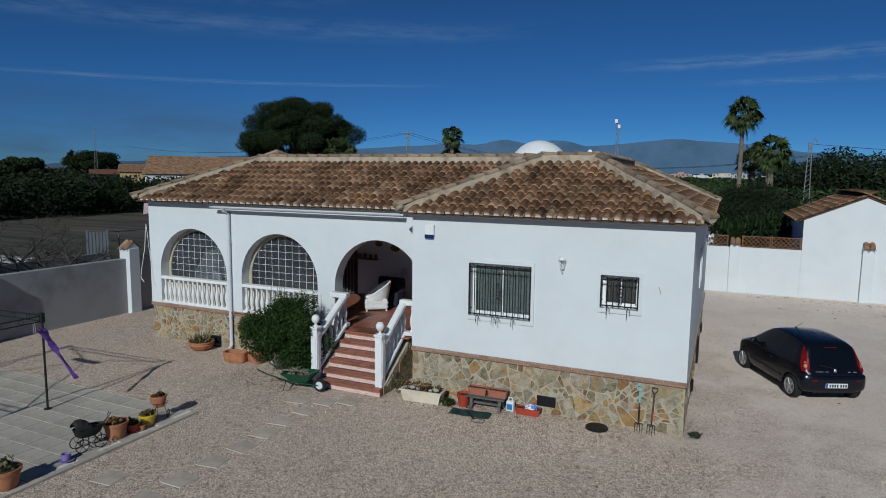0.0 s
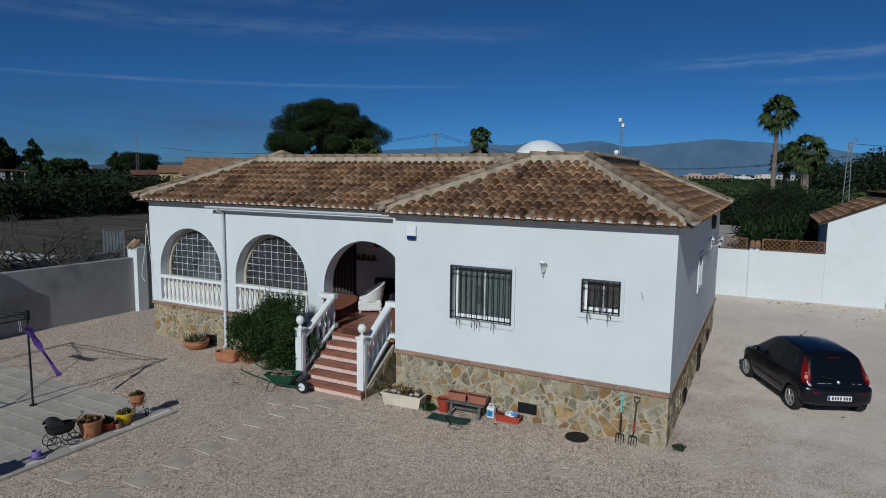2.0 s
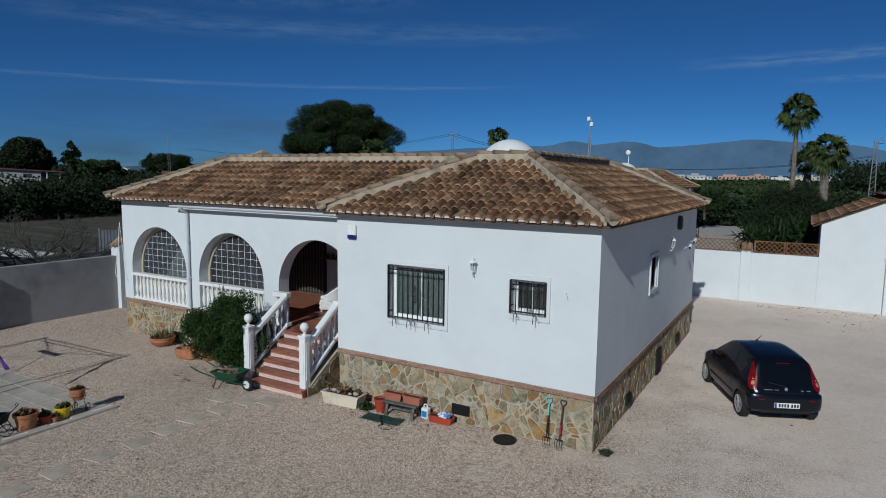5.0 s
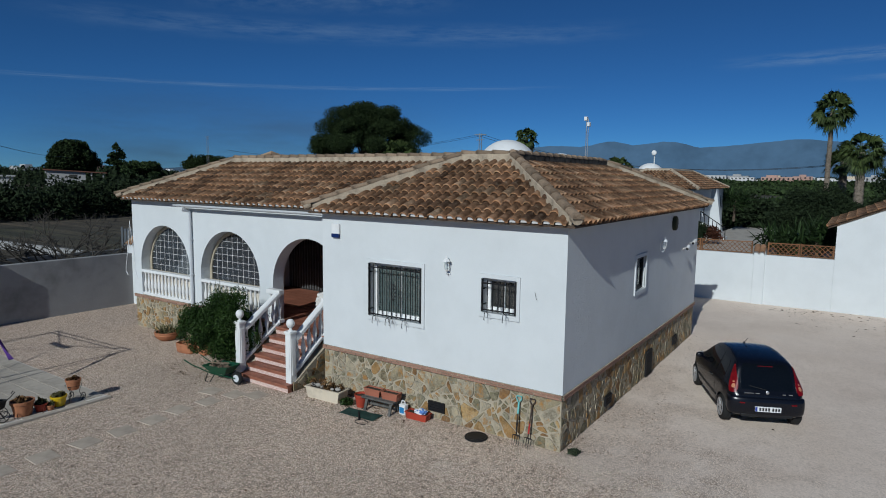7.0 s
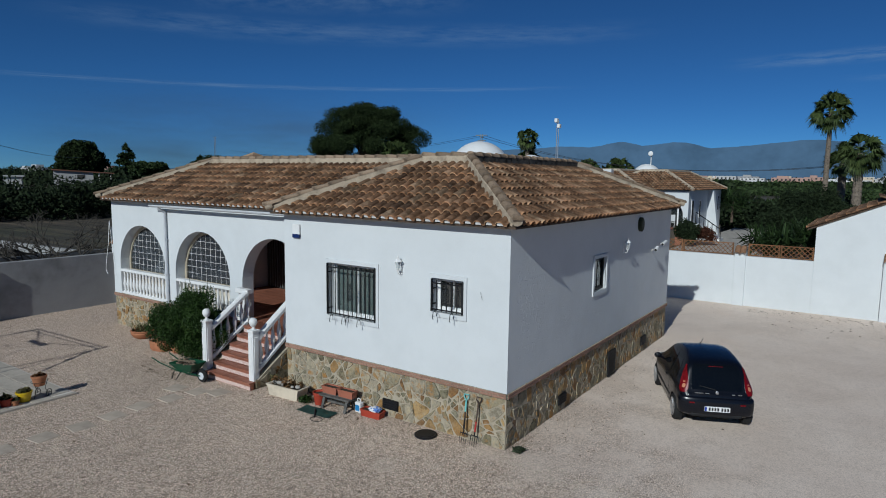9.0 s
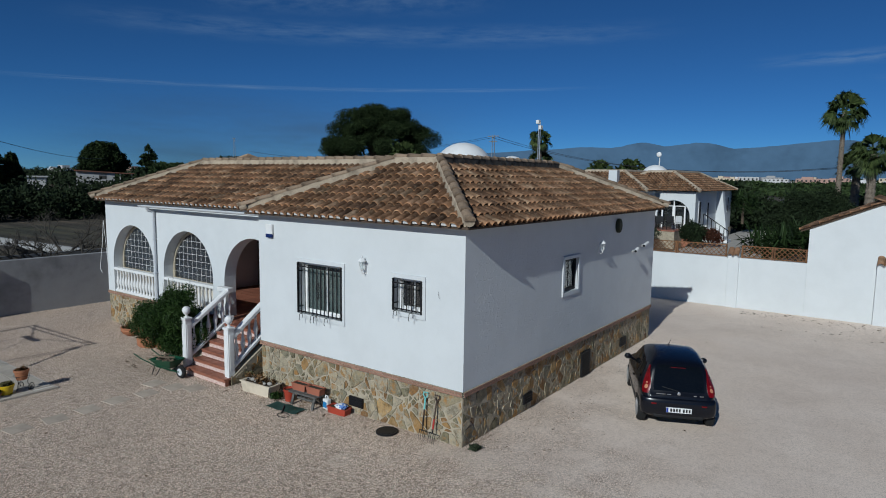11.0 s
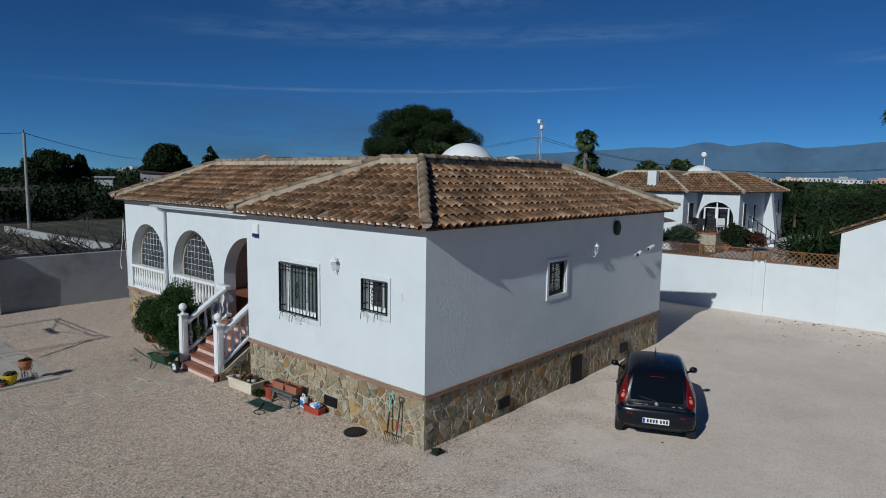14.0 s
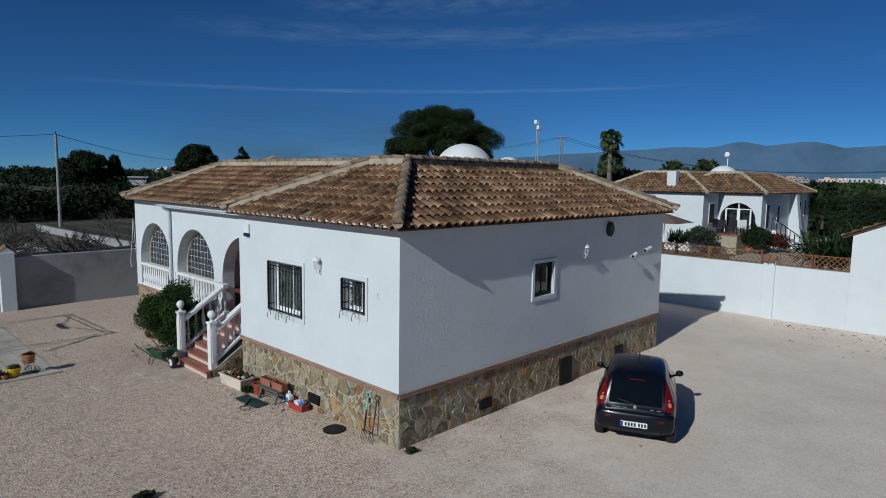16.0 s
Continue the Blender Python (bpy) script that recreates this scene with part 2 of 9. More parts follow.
def cladding_stone():
    """Irregular quartzite: grey-green, tan, ochre and rust pieces, veined and stained."""
    m, nt, b = nodes_of("cladding_stone", 0.8)
    info = nt.nodes.new("ShaderNodeObjectInfo")
    wp = nt.nodes.new("ShaderNodeNewGeometry").outputs["Position"]
    own = mix(nt, 1.0, wp, mix(nt, 1.0, info.outputs["Random"], (37.0, 37.0, 37.0), "MULTIPLY"), "ADD")
    base = ramp(nt, info.outputs["Random"], [(0.0, (0.35, 0.31, 0.23)), (0.17, (0.20, 0.18, 0.115)), (0.33, (0.29, 0.25, 0.165)), (0.5, (0.32, 0.20, 0.085)), (0.6, (0.39, 0.34, 0.245)), (0.76, (0.20, 0.115, 0.052)), (0.84, (0.24, 0.22, 0.155)), (0.94, (0.40, 0.275, 0.13))], "CONSTANT")
    stain = ramp(nt, noise_tex(nt, 5.0, 6, 0.72, own), [(0.34, (0.36, 0.34, 0.3)), (0.5, (1, 1, 1)), (0.66, (1.2, 1.12, 0.98))])
    col = mix(nt, 0.95, base.outputs[0], stain.outputs[0], "MULTIPLY")
    rust = ramp(nt, noise_tex(nt, 4.2, 5, 0.75, own), [(0.52, (0, 0, 0)), (0.64, (0.9, 0.9, 0.9))])
    col = mix(nt, rust.outputs[0], col, (0.36, 0.185, 0.055))
    wash = ramp(nt, noise_tex(nt, 9, 5, 0.7, own), [(0.52, (0, 0, 0)), (0.75, (0.55, 0.55, 0.55))])
    col = mix(nt, wash.outputs[0], col, (0.44, 0.40, 0.31))
    fine = noise_tex(nt, 30, 5, 0.75, wp)
    col = mix(nt, 0.7, col, ramp(nt, fine, [(0.3, (0.5, 0.5, 0.5)), (0.62, (1, 1, 1))]).outputs[0], "MULTIPLY")
    nt.links.new(col, b.inputs["Base Color"])
    b.inputs["Specular IOR Level"].default_value = 0.25
    bump(nt, b, mix(nt, 0.5, fine, noise_tex(nt, 8, 4, 0.6, own)), 0.8, 0.014)
    return m


def glass(name="window_glass", tint=(0.9, 0.93, 0.93), rough=0.02):
    m = bpy.data.materials.new(name)
    m.use_nodes = True
    nt = m.node_tree
    nt.nodes.remove(nt.nodes["Principled BSDF"])
    clear = add(nt, "ShaderNodeBsdfTransparent", Color=(*tint, 1))
    shine = add(nt, "ShaderNodeBsdfGlossy", Roughness=rough)
    edge = add(nt, "ShaderNodeLayerWeight", Blend=0.5)
    steep = nt.nodes.new("ShaderNodeMath")
    steep.operation, steep.inputs[1].default_value = "POWER", 5.0
    nt.links.new(edge.outputs["Facing"], steep.inputs[0])
    fres = nt.nodes.new("ShaderNodeMath")
    fres.operation, fres.inputs[1].default_value, fres.inputs[2].default_value = "MULTIPLY_ADD", 0.9, 0.07
    nt.links.new(steep.outputs[0], fres.inputs[0])
    join = nt.nodes.new("ShaderNodeMixShader")
    nt.links.new(fres.outputs[0], join.inputs[0])
    nt.links.new(clear.outputs[0], join.inputs[1])
    nt.links.new(shine.outputs[0], join.inputs[2])
    nt.links.new(join.outputs[0], nt.nodes["Material Output"].inputs[0])
    return m


def sheened(base):
    """The same glass with sky reflection painted on as a thin pale film."""
    m = base.copy()
    m.name = "dusty_glass"
    nt = m.node_tree
    out = nt.nodes["Material Output"]
    was = out.inputs[0].links[0].from_socket
    # diffuse grey-blue stands in for the reflected sky
    pale_sheen = add(nt, "ShaderNodeBsdfDiffuse", Color=(0.6, 0.66, 0.72, 1))
    film = ramp(nt, noise_tex(nt, 1.2, 5, 0.6), [(0.3, (0.015, 0.015, 0.015)), (0.7, (0.05, 0.05, 0.05))])
    join = nt.nodes.new("ShaderNodeMixShader")
    nt.links.new(film.outputs[0], join.inputs[0])
    nt.links.new(was, join.inputs[1])
    nt.links.new(pale_sheen.outputs[0], join.inputs[2])
    nt.links.new(join.outputs[0], out.inputs[0])
    return m


def leaf_mat(name, dark, light, rough=0.6):
    m, nt, b = nodes_of(name, rough)
    geo = nt.nodes.new("ShaderNodeNewGeometry")
    r = ramp(nt, geo.outputs["Random Per Island"], [(0, dark), (0.7, light), (1, tuple(c * 1.35 for c in light))])
    patch = ramp(nt, noise_tex(nt, 0.8, 3, 0.6, geo.outputs["Position"]), [(0.35, (0.65, 0.7, 0.65)), (0.65, (1.1, 1.1, 1.0))])
    nt.links.new(mix(nt, 1.0, r.outputs[0], patch.outputs[0], "MULTIPLY"), b.inputs["Base Color"])
    b.inputs["Specular IOR Level"].default_value = 0.12
    return m


WHITE, COMBED = stucco("white_stucco", False), stucco("combed_white_stucco", True)
GRAVEL, FIELD, CLAY, STONE, GLASS = gravel(), field(), tile_clay(), cladding_stone(), glass()
ROOFCLAY = tile_clay("roof_tile_clay", along=True)
SHEENED = sheened(glass("tinted_arch_glass", (0.52, 0.55, 0.58)))
PAINT = surface("white_paint", (0.72, 0.72, 0.71), 0.6, vary=0.05, relief=0.08, depth=0.003)
MORTAR = surface("ridge_mortar", (0.47, 0.385, 0.285), 0.95, vary=0.28, scale=3.2, fine=40, relief=0.5, depth=0.012)
# mortar darkened for moss and for the shade on the ridge's east side
MOSS_SHADE = surface("moss_shade_mortar", (0.11, 0.10, 0.085), 0.95, vary=0.5, scale=5, fine=40, relief=0.5, depth=0.012)
JOINT = surface("stone_joint_mortar", (0.41, 0.355, 0.265), 0.95, vary=0.22, scale=5, fine=50, relief=0.4, depth=0.006)
BRICK = surface("band_brick", (0.36, 0.21, 0.15), 0.9, vary=0.2, fine=50, relief=0.3, random=0.3)
# dark paint; behind windows its colour stands for room shade
DARK = surface("dark_paint_and_shade", (0.05, 0.047, 0.045), 0.9, vary=0.15)
IRON = surface("black_iron", (0.018, 0.018, 0.02), 0.5, 0.3, vary=0.2, relief=0.1)
TERRA = surface("terracotta_floor_tile", (0.35, 0.14, 0.088), 0.45, vary=0.2, scale=4, fine=50, relief=0.08, random=0.25, spec=0.4)
POT = surface("terracotta_pot", (0.40, 0.17, 0.085), 0.85, vary=0.2, scale=6, fine=60, relief=0.2)
WOOD = surface("brown_timber", (0.24, 0.115, 0.05), 0.75, vary=0.3, scale=8, fine=80, relief=0.3, random=0.25)
# grey render, set darker in colour for the west wall's grazing light
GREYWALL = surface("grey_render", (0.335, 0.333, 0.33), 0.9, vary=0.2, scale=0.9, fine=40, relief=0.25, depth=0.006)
CONCRETE = surface("concrete", (0.42, 0.39, 0.35), 0.9, vary=0.15, scale=2, fine=50, relief=0.3, random=0.2)
BARK = surface("bark", (0.12, 0.09, 0.065), 0.95, vary=0.35, scale=6, fine=30, relief=0.7, depth=0.03)
SOIL = surface("dark_soil", (0.06, 0.045, 0.033), 0.95, vary=0.3, fine=60, relief=0.6, depth=0.01)


# ---- mesh helpers ----
UNIT = 10 / 9  # metres in one unit of the plan below


def finish(name, verts, faces, material, smooth=False):
    me = bpy.data.meshes.new(name)
    me.from_pydata(verts, [], faces)
    me.materials.append(material)
    if smooth:
        me.shade_smooth()
    return me


def mesh_of(name, bm, material, smooth=False):
    me = bpy.data.meshes.new(name)
    bmesh.ops.recalc_face_normals(bm, faces=bm.faces[:])
    bm.to_mesh(me)
    bm.free()
    me.materials.append(material)
    if smooth:
        me.shade_smooth()
        me.set_sharp_from_angle(angle=radians(40))
    return me


def under(ob, parent):
    if parent is not None:
        ob.parent = parent
        if parent.get("world_parts"):
            ob.matrix_parent_inverse = Matrix.Translation(-parent.location)
    return ob


def part(name, bm, material, parent=None, label="", smooth=False):
    me = bm if isinstance(bm, bpy.types.Mesh) else mesh_of(name, bm, material, smooth)
    ob = under(new(name, me), parent)
    return tagged(ob, label)


def piece(name, me, m, parent):
    ob = under(new(name, me), parent)
    ob.matrix_basis = m
    return ob


def thing(name, label, category, group="", base=None):
    """A thing's Empty. With a base its parts keep the place's own coordinates."""
    ob = new(name)
    ob.empty_display_size = 0.2
    if base is not None:
        ob.location = base
        ob["world_parts"] = 1
    return tagged(ob, label, category, group)


def box(bm, x0, x1, y0, y1, z0, z1, bevel=0.0):
    r = bmesh.ops.create_cube(bm, size=1, matrix=Matrix.LocRotScale(((x0 + x1) / 2, (y0 + y1) / 2, (z0 + z1) / 2), None, (abs(x1 - x0), abs(y1 - y0), abs(z1 - z0))))
    if bevel:
        edges = list({e for v in r["verts"] for e in v.link_edges})
        bmesh.ops.bevel(bm, geom=edges, offset=bevel, segments=2, affect="EDGES", profile=0.5)


def weld(bm):
    """Join touching blocks into one solid: merge corners and drop the faces between them."""
    bmesh.ops.remove_doubles(bm, verts=bm.verts, dist=0.0005)
    bm.verts.index_update()
    seen = {}
    for f in bm.faces:
        seen.setdefault(tuple(sorted(v.index for v in f.verts)), []).append(f)
    twins = [f for fs in seen.values() if len(fs) > 1 for f in fs]
    bmesh.ops.delete(bm, geom=twins, context="FACES_ONLY")


def rod(bm, p, q, r0, r1=None, n=8):
    p, q = Vector(p), Vector(q)
    d = q - p
    m = Matrix.Translation((p + q) / 2) @ d.to_track_quat("Z", "Y").to_matrix().to_4x4()
    bmesh.ops.create_cone(bm, cap_ends=True, segments=n, radius1=r0, radius2=r0 if r1 is None else r1, depth=d.length, matrix=m)


def path(bm, points, r, n=6):
    """One unbroken tube through the points."""
    pts = [Vector(p) for p in points]
    rings, u = [], None
    for i, p in enumerate(pts):
        d = (pts[min(i + 1, len(pts) - 1)] - pts[max(i - 1, 0)]).normalized()
        if u is None:
            u = d.orthogonal().normalized()
        u = (u - d * u.dot(d)).normalized()
        w = d.cross(u)
        rings.append([bm.verts.new(p + (u * math.cos(6.2832 * k / n) + w * math.sin(6.2832 * k / n)) * r) for k in range(n)])
    for a, b in zip(rings, rings[1:]):
        for k in range(n):
            bm.faces.new((a[k], a[(k + 1) % n], b[(k + 1) % n], b[k]))
    bm.faces.new(rings[0][::-1])
    bm.faces.new(rings[-1])


def lathe(bm, profile, at=(0, 0, 0), n=12):
    """Turn (radius, height) pairs round a vertical axis."""
    rings = []
    for r, z in profile:
        rings.append([bm.verts.new((at[0] + max(r, 0.0005) * math.cos(2 * math.pi * i / n), at[1] + max(r, 0.0005) * math.sin(2 * math.pi * i / n), at[2] + z)) for i in range(n)])
    for a, b in zip(rings, rings[1:]):
        for i in range(n):
            bm.faces.new((a[i], a[(i + 1) % n], b[(i + 1) % n], b[i]))
    bm.faces.new(rings[0][::-1])
    bm.faces.new(rings[-1])


def prism(bm, outline, lift):
    """Extrude a closed outline of points by the vector lift."""
    a = [bm.verts.new(p) for p in outline]
    b = [bm.verts.new(Vector(p) + Vector(lift)) for p in outline]
    bm.faces.new(a[::-1])
    bm.faces.new(b)
    for i in range(len(a)):
        j = (i + 1) % len(a)
        bm.faces.new((a[i], a[j], b[j], b[i]))


def clip_half(poly, nx, ny, c):
    """Keep the part of a 2D polygon where nx*x + ny*y <= c."""
    out = []
    for (ax, ay), (bx, by) in zip(poly, poly[1:] + poly[:1]):
        da, db = nx * ax + ny * ay - c, nx * bx + ny * by - c
        if da <= 0:
            out.append((ax, ay))
        if da * db < 0:
            s = da / (da - db)
            out.append((ax + s * (bx - ax), ay + s * (by - ay)))
    return out


def crazy_cells(width, height, size, rng):
    """Angular shards of very uneven size that fill a rectangle: a slab broken again and again."""
    todo, cells = [[(0, 0), (width, 0), (width, height), (0, height)]], []
    while todo:
        poly = todo.pop()
        area = 0.5 * abs(sum(p[0] * q[1] - q[0] * p[1] for p, q in zip(poly, poly[1:] + poly[:1])))
        cx, cz = sum(p[0] for p in poly) / len(poly), sum(p[1] for p in poly) / len(poly)
        far = max(poly, key=lambda p: (p[0] - cx) ** 2 + (p[1] - cz) ** 2)
        reach = math.hypot(far[0] - cx, far[1] - cz)
        if area < size * size * rng.uniform(0.25, 1.5) and reach * reach < area * 1.05:
            cells.append(poly)
            continue
        if area < 0.2 * size * size:
            cells.append(poly)
            continue
        turn = math.atan2(far[1] - cz, far[0] - cx) + rng.gauss(0, 0.45)
        nx, ny = math.cos(turn), math.sin(turn)
        c = nx * cx + ny * cz + rng.uniform(-0.22, 0.22) * reach
        for half in (clip_half(poly, nx, ny, c), clip_half(poly, -nx, -ny, -c)):
            if len(half) > 2:
                todo.append(half)
    return cells


def stone_facing(parent, origin, along, width, height, size, seed, holes=(), stretch=1.2, proud=0.012, rock=0.05):
    """Irregular flat stones, each its own piece, in a bed of mortar. along: unit vector; rock: how far a face leans out of plumb."""
    rng = random.Random(seed)
    along = Vector(along)
    out = along.cross(Vector((0, 0, 1)))
    for poly in crazy_cells(width * stretch, height, size, rng):
        poly = [(p[0] / stretch, p[1]) for p in poly]
        cx, cz = sum(p[0] for p in poly) / len(poly), sum(p[1] for p in poly) / len(poly)
        if any(a < cx < b and c < cz < d for a, b, c, d in holes):
            continue
        span = max(math.hypot(p[0] - cx, p[1] - cz) for p in poly)
        near = min(math.hypot((p[0] + q[0]) / 2 - cx, (p[1] + q[1]) / 2 - cz) for p, q in zip(poly, poly[1:] + poly[:1]))
        if near < 0.022:
            continue
        shrink = max(0.5, 1 - rng.uniform(0.008, 0.017) / near)
        rounded = []
        for i, p in enumerate(poly):
            a, b = poly[i - 1], poly[(i + 1) % len(poly)]
            cut = rng.uniform(0.08, 0.22)
            for s, k in ((a, cut), (b, cut)):
                rounded.append((p[0] * (1 - k) + s[0] * k, p[1] * (1 - k) + s[1] * k))
            rounded.append(((p[0] + b[0]) / 2, (p[1] + b[1]) / 2))
        rough = min(0.014, near * 0.12)
        jit = [(rng.uniform(-rough, rough), rng.uniform(-rough, rough)) for _ in rounded]
        tx, tz = rng.gauss(0, rock), rng.gauss(0, rock * 0.6)
        depth = rng.uniform(0.5, 1.2) * proud + 0.5 * span * abs(tx)
        n = len(rounded)
        verts = []
        for k, d in ((shrink, -0.012), (shrink, depth * 0.8), (shrink * 0.975, depth)):
            for (x, z), (jx, jz) in zip(rounded, jit):
                ux, uz = (x - cx + jx) * k, (z - cz + jz) * k
                lean = (ux * tx + uz * tz) if d > 0 else 0
                verts.append(along * ux + Vector((0, 0, uz)) + out * (d + lean))
        faces = [tuple(range(2 * n, 3 * n))]
        for ring in (0, n):
            for i in range(n):
                j = (i + 1) % n
                faces.append((ring + i, ring + j, ring + n + j, ring + n + i))
        me = finish("stone", verts, faces, STONE)
        piece("stone", me, Matrix.Translation(Vector(origin) + along * cx + Vector((0, 0, cz))), parent)


def scatter_leaves(name, blobs, count, size, material, seed, parent=None, label="", flat=0.0, shell=0.55, aspect=0.5):
    """Many small leaves in ellipsoid clumps: blobs are (centre, radii)."""
    rng = np.random.default_rng(seed)
    vol = np.array([b[1][0] * b[1][1] * b[1][2] for b in blobs]) ** 0.67
    pick = rng.choice(len(blobs), count, p=vol / vol.sum())
    c = np.array([b[0] for b in blobs], float)[pick]
    r = np.array([b[1] for b in blobs], float)[pick]
    d = rng.normal(size=(count, 3))
    d /= np.linalg.norm(d, axis=1)[:, None]
    rad = shell + (1.08 - shell) * rng.random(count) ** 0.8
    at = c + d * r * rad[:, None]
    u = rng.normal(size=(count, 3)) + d * 0.3
    u[:, 2] *= 1 - flat
    u /= np.linalg.norm(u, axis=1)[:, None]
    w = np.cross(u, rng.normal(size=(count, 3)))
    w /= np.linalg.norm(w, axis=1)[:, None]
    s = (size * (0.6 + 0.8 * rng.random(count)))[:, None]
    v = np.empty((count, 4, 3))
    v[:, 0], v[:, 1], v[:, 2], v[:, 3] = at - u * s, at + w * s * aspect, at + u * s, at - w * s * aspect
    me = bpy.data.meshes.new(name)
    me.from_pydata(v.reshape(-1, 3).tolist(), [], np.arange(count * 4).reshape(-1, 4).tolist())
    me.materials.append(material)
    ob = under(new(name, me), parent)
    return tagged(ob, label)


# ---- ground ----
bm = bmesh.new()
bmesh.ops.create_circle(bm, cap_ends=True, segments=64, radius=4300)
ground = tagged(part("ground", bm, FIELD), "dry brown and green farmland reaching the horizon", "ground", kind="structure")
ground.location = (0, 0, -0.03)
bm = bmesh.new()
box(bm, -18.4, 22, -22, 29, -0.25, 0.0)
tagged(part("pavement", bm, GRAVEL), "courtyard of raked pale pink gravel", "gravel yard", kind="structure")

# ---- house ----
XL, XR, YB = -15.03, -0.43, 22.05
YF, YP, XI = 11.9, 12.72, -6.1
BAND, TOP = 1.04, 3.98
house = thing("house", "single-storey white villa with arches, stone plinth and clay-tile roof", "house", base=(-7.7, 17, 0))


def wall_with_openings(bm, x0, x1, y0, y1, z0, z1, holes):
    """A wall along x with rectangular openings (x0, x1, z0, z1) right through it."""
    xs = sorted({x0, x1, *(h[0] for h in holes), *(h[1] for h in holes)})
    zs = sorted({z0, z1, *(h[2] for h in holes), *(h[3] for h in holes)})
    for a, b in zip(xs, xs[1:]):
        for c, d in zip(zs, zs[1:]):
            if not any(h[0] <= a and h[1] >= b and h[2] <= c and h[3] >= d for h in holes):
                box(bm, a, b, y0, y1, c, d)
    weld(bm)


W1, W2 = (-4.74, -3.43, 1.87, 2.99), (-2.04, -1.36, 2.30, 2.94)
bm = bmesh.new()
wall_with_openings(bm, XI, XR, YF, YF + 0.3, BAND, TOP, [W1, W2])
part("wall", bm, WHITE, house)
SW = (15.83, 16.58, 2.27, 3.02)
bm = bmesh.new()
wall_with_openings(bm, 0.3, YB - YF, -0.3, 0, BAND, TOP, [(SW[0] - YF, SW[1] - YF, SW[2], SW[3])])
bmesh.ops.transform(bm, verts=bm.verts, matrix=Matrix(((0, 1, 0, XR), (1, 0, 0, YF), (0, 0, 1, 0), (0, 0, 0, 1))))
part("wall", bm, COMBED, house)
ARCHES, R_ARCH, SPRING = (-13.40, -10.42, -7.45), 1.23, 2.0
bm = bmesh.new()
x = XL
for c in ARCHES:
    box(bm, x, c - R_ARCH, YP, YP + 0.35, BAND, SPRING)
    box(bm, x, c - R_ARCH, YP, YP + 0.35, SPRING, TOP)
    steps = 28
    ring = [(c - R_ARCH * math.cos(math.pi * i / steps), SPRING + R_ARCH * math.sin(math.pi * i / steps)) for i in range(steps + 1)]
    for (xa, za), (xb, zb) in zip(ring, ring[1:]):
        prism(bm, [(xa, YP, za), (xb, YP, zb), (xb, YP, TOP), (xa, YP, TOP)], (0, 0.35, 0))
    x = c + R_ARCH
box(bm, x, XI, YP, YP + 0.35, BAND, SPRING)
box(bm, x, XI, YP, YP + 0.35, SPRING, TOP)
weld(bm)
part("wall", bm, WHITE, house)
bm = bmesh.new()
box(bm, XI, XI + 0.3, YF + 0.3, 16.0, BAND, TOP)
part("wall", bm, WHITE, house)
bm = bmesh.new()
box(bm, XL, XL + 0.3, YP + 0.35, YB, 0, TOP)
part("wall", bm, WHITE, house)
bm = bmesh.new()
box(bm, XL + 0.3, XR - 0.3, YB - 0.3, YB, 0, TOP)
part("wall", bm, WHITE, house)

# plinth with irregular stones
bm = bmesh.new()
box(bm, XI + 0.02, XR - 0.02, YF + 0.02, YF + 0.35, -0.1, BAND - 0.09)
plinth = part("plinth", bm, JOINT, house, "irregular ochre and grey stone cladding")
stone_facing(plinth, (XI + 0.02, YF + 0.02, 0), (1, 0, 0), XR - XI - 0.04, BAND - 0.1, 0.33, 5, holes=[(2.8, 3.25, 0.15, 0.42)], stretch=1.0)
bm = bmesh.new()
box(bm, XR - 0.35, XR - 0.02, YF + 0.36, YB, -0.1, BAND - 0.09)
plinth = part("plinth", bm, JOINT, house, "irregular grey and brown stone cladding")
stone_facing(plinth, (XR - 0.02, YF + 0.03, 0), (0, 1, 0), YB - YF - 0.04, BAND - 0.1, 0.33, 9, stretch=1.1, proud=0.008, rock=0.045)
bm = bmesh.new()
box(bm, XL + 0.02, XI + 0.01, YP + 0.02, YP + 0.35, -0.1, BAND - 0.09)
plinth = part("plinth", bm, JOINT, house, "irregular ochre and grey stone cladding")
stone_facing(plinth, (XL + 0.02, YP + 0.02, 0), (1, 0, 0), XI - XL, BAND - 0.1, 0.27, 13, stretch=1.0)

# brick band over the plinth
bm = bmesh.new()
box(bm, 0, 0.235, -0.035, 0.05, 0, 0.04, 0.004)
brick = mesh_of("brick", bm, BRICK)


def brick_band(x0, y0, along, length):
    bm = bmesh.new()
    a, d = Vector(along), Vector(along).cross(Vector((0, 0, 1)))
    p = Vector((x0, y0, BAND - 0.092))
    prism(bm, [p - d * 0.05, p + a * length - d * 0.05, p + a * length + d * 0.026, p + d * 0.026], (0, 0, 0.09))
    band = part("brick_band", bm, JOINT, house, "two courses of thin red brick")
    turn = math.degrees(math.atan2(a.y, a.x))
    for row in (0, 1):
        s = -0.12 * row
        while s < length:
            k = min(1.0, (length - s) / 0.245, (s + 0.235) / 0.235)
            at = p + a * max(s, 0) + Vector((0, 0, 0.002 + row * 0.046))
            piece("brick", brick, pose(at.x, at.y, at.z, 0, 0, turn) @ Matrix.Diagonal((max(k, 0.1), 1, 1, 1)), band)
            s += 0.245


brick_band(XI, YF, (1, 0, 0), XR - XI)
brick_band(XR, YF, (0, 1, 0), YB - YF)
brick_band(XL, YP, (1, 0, 0), XI - XL)

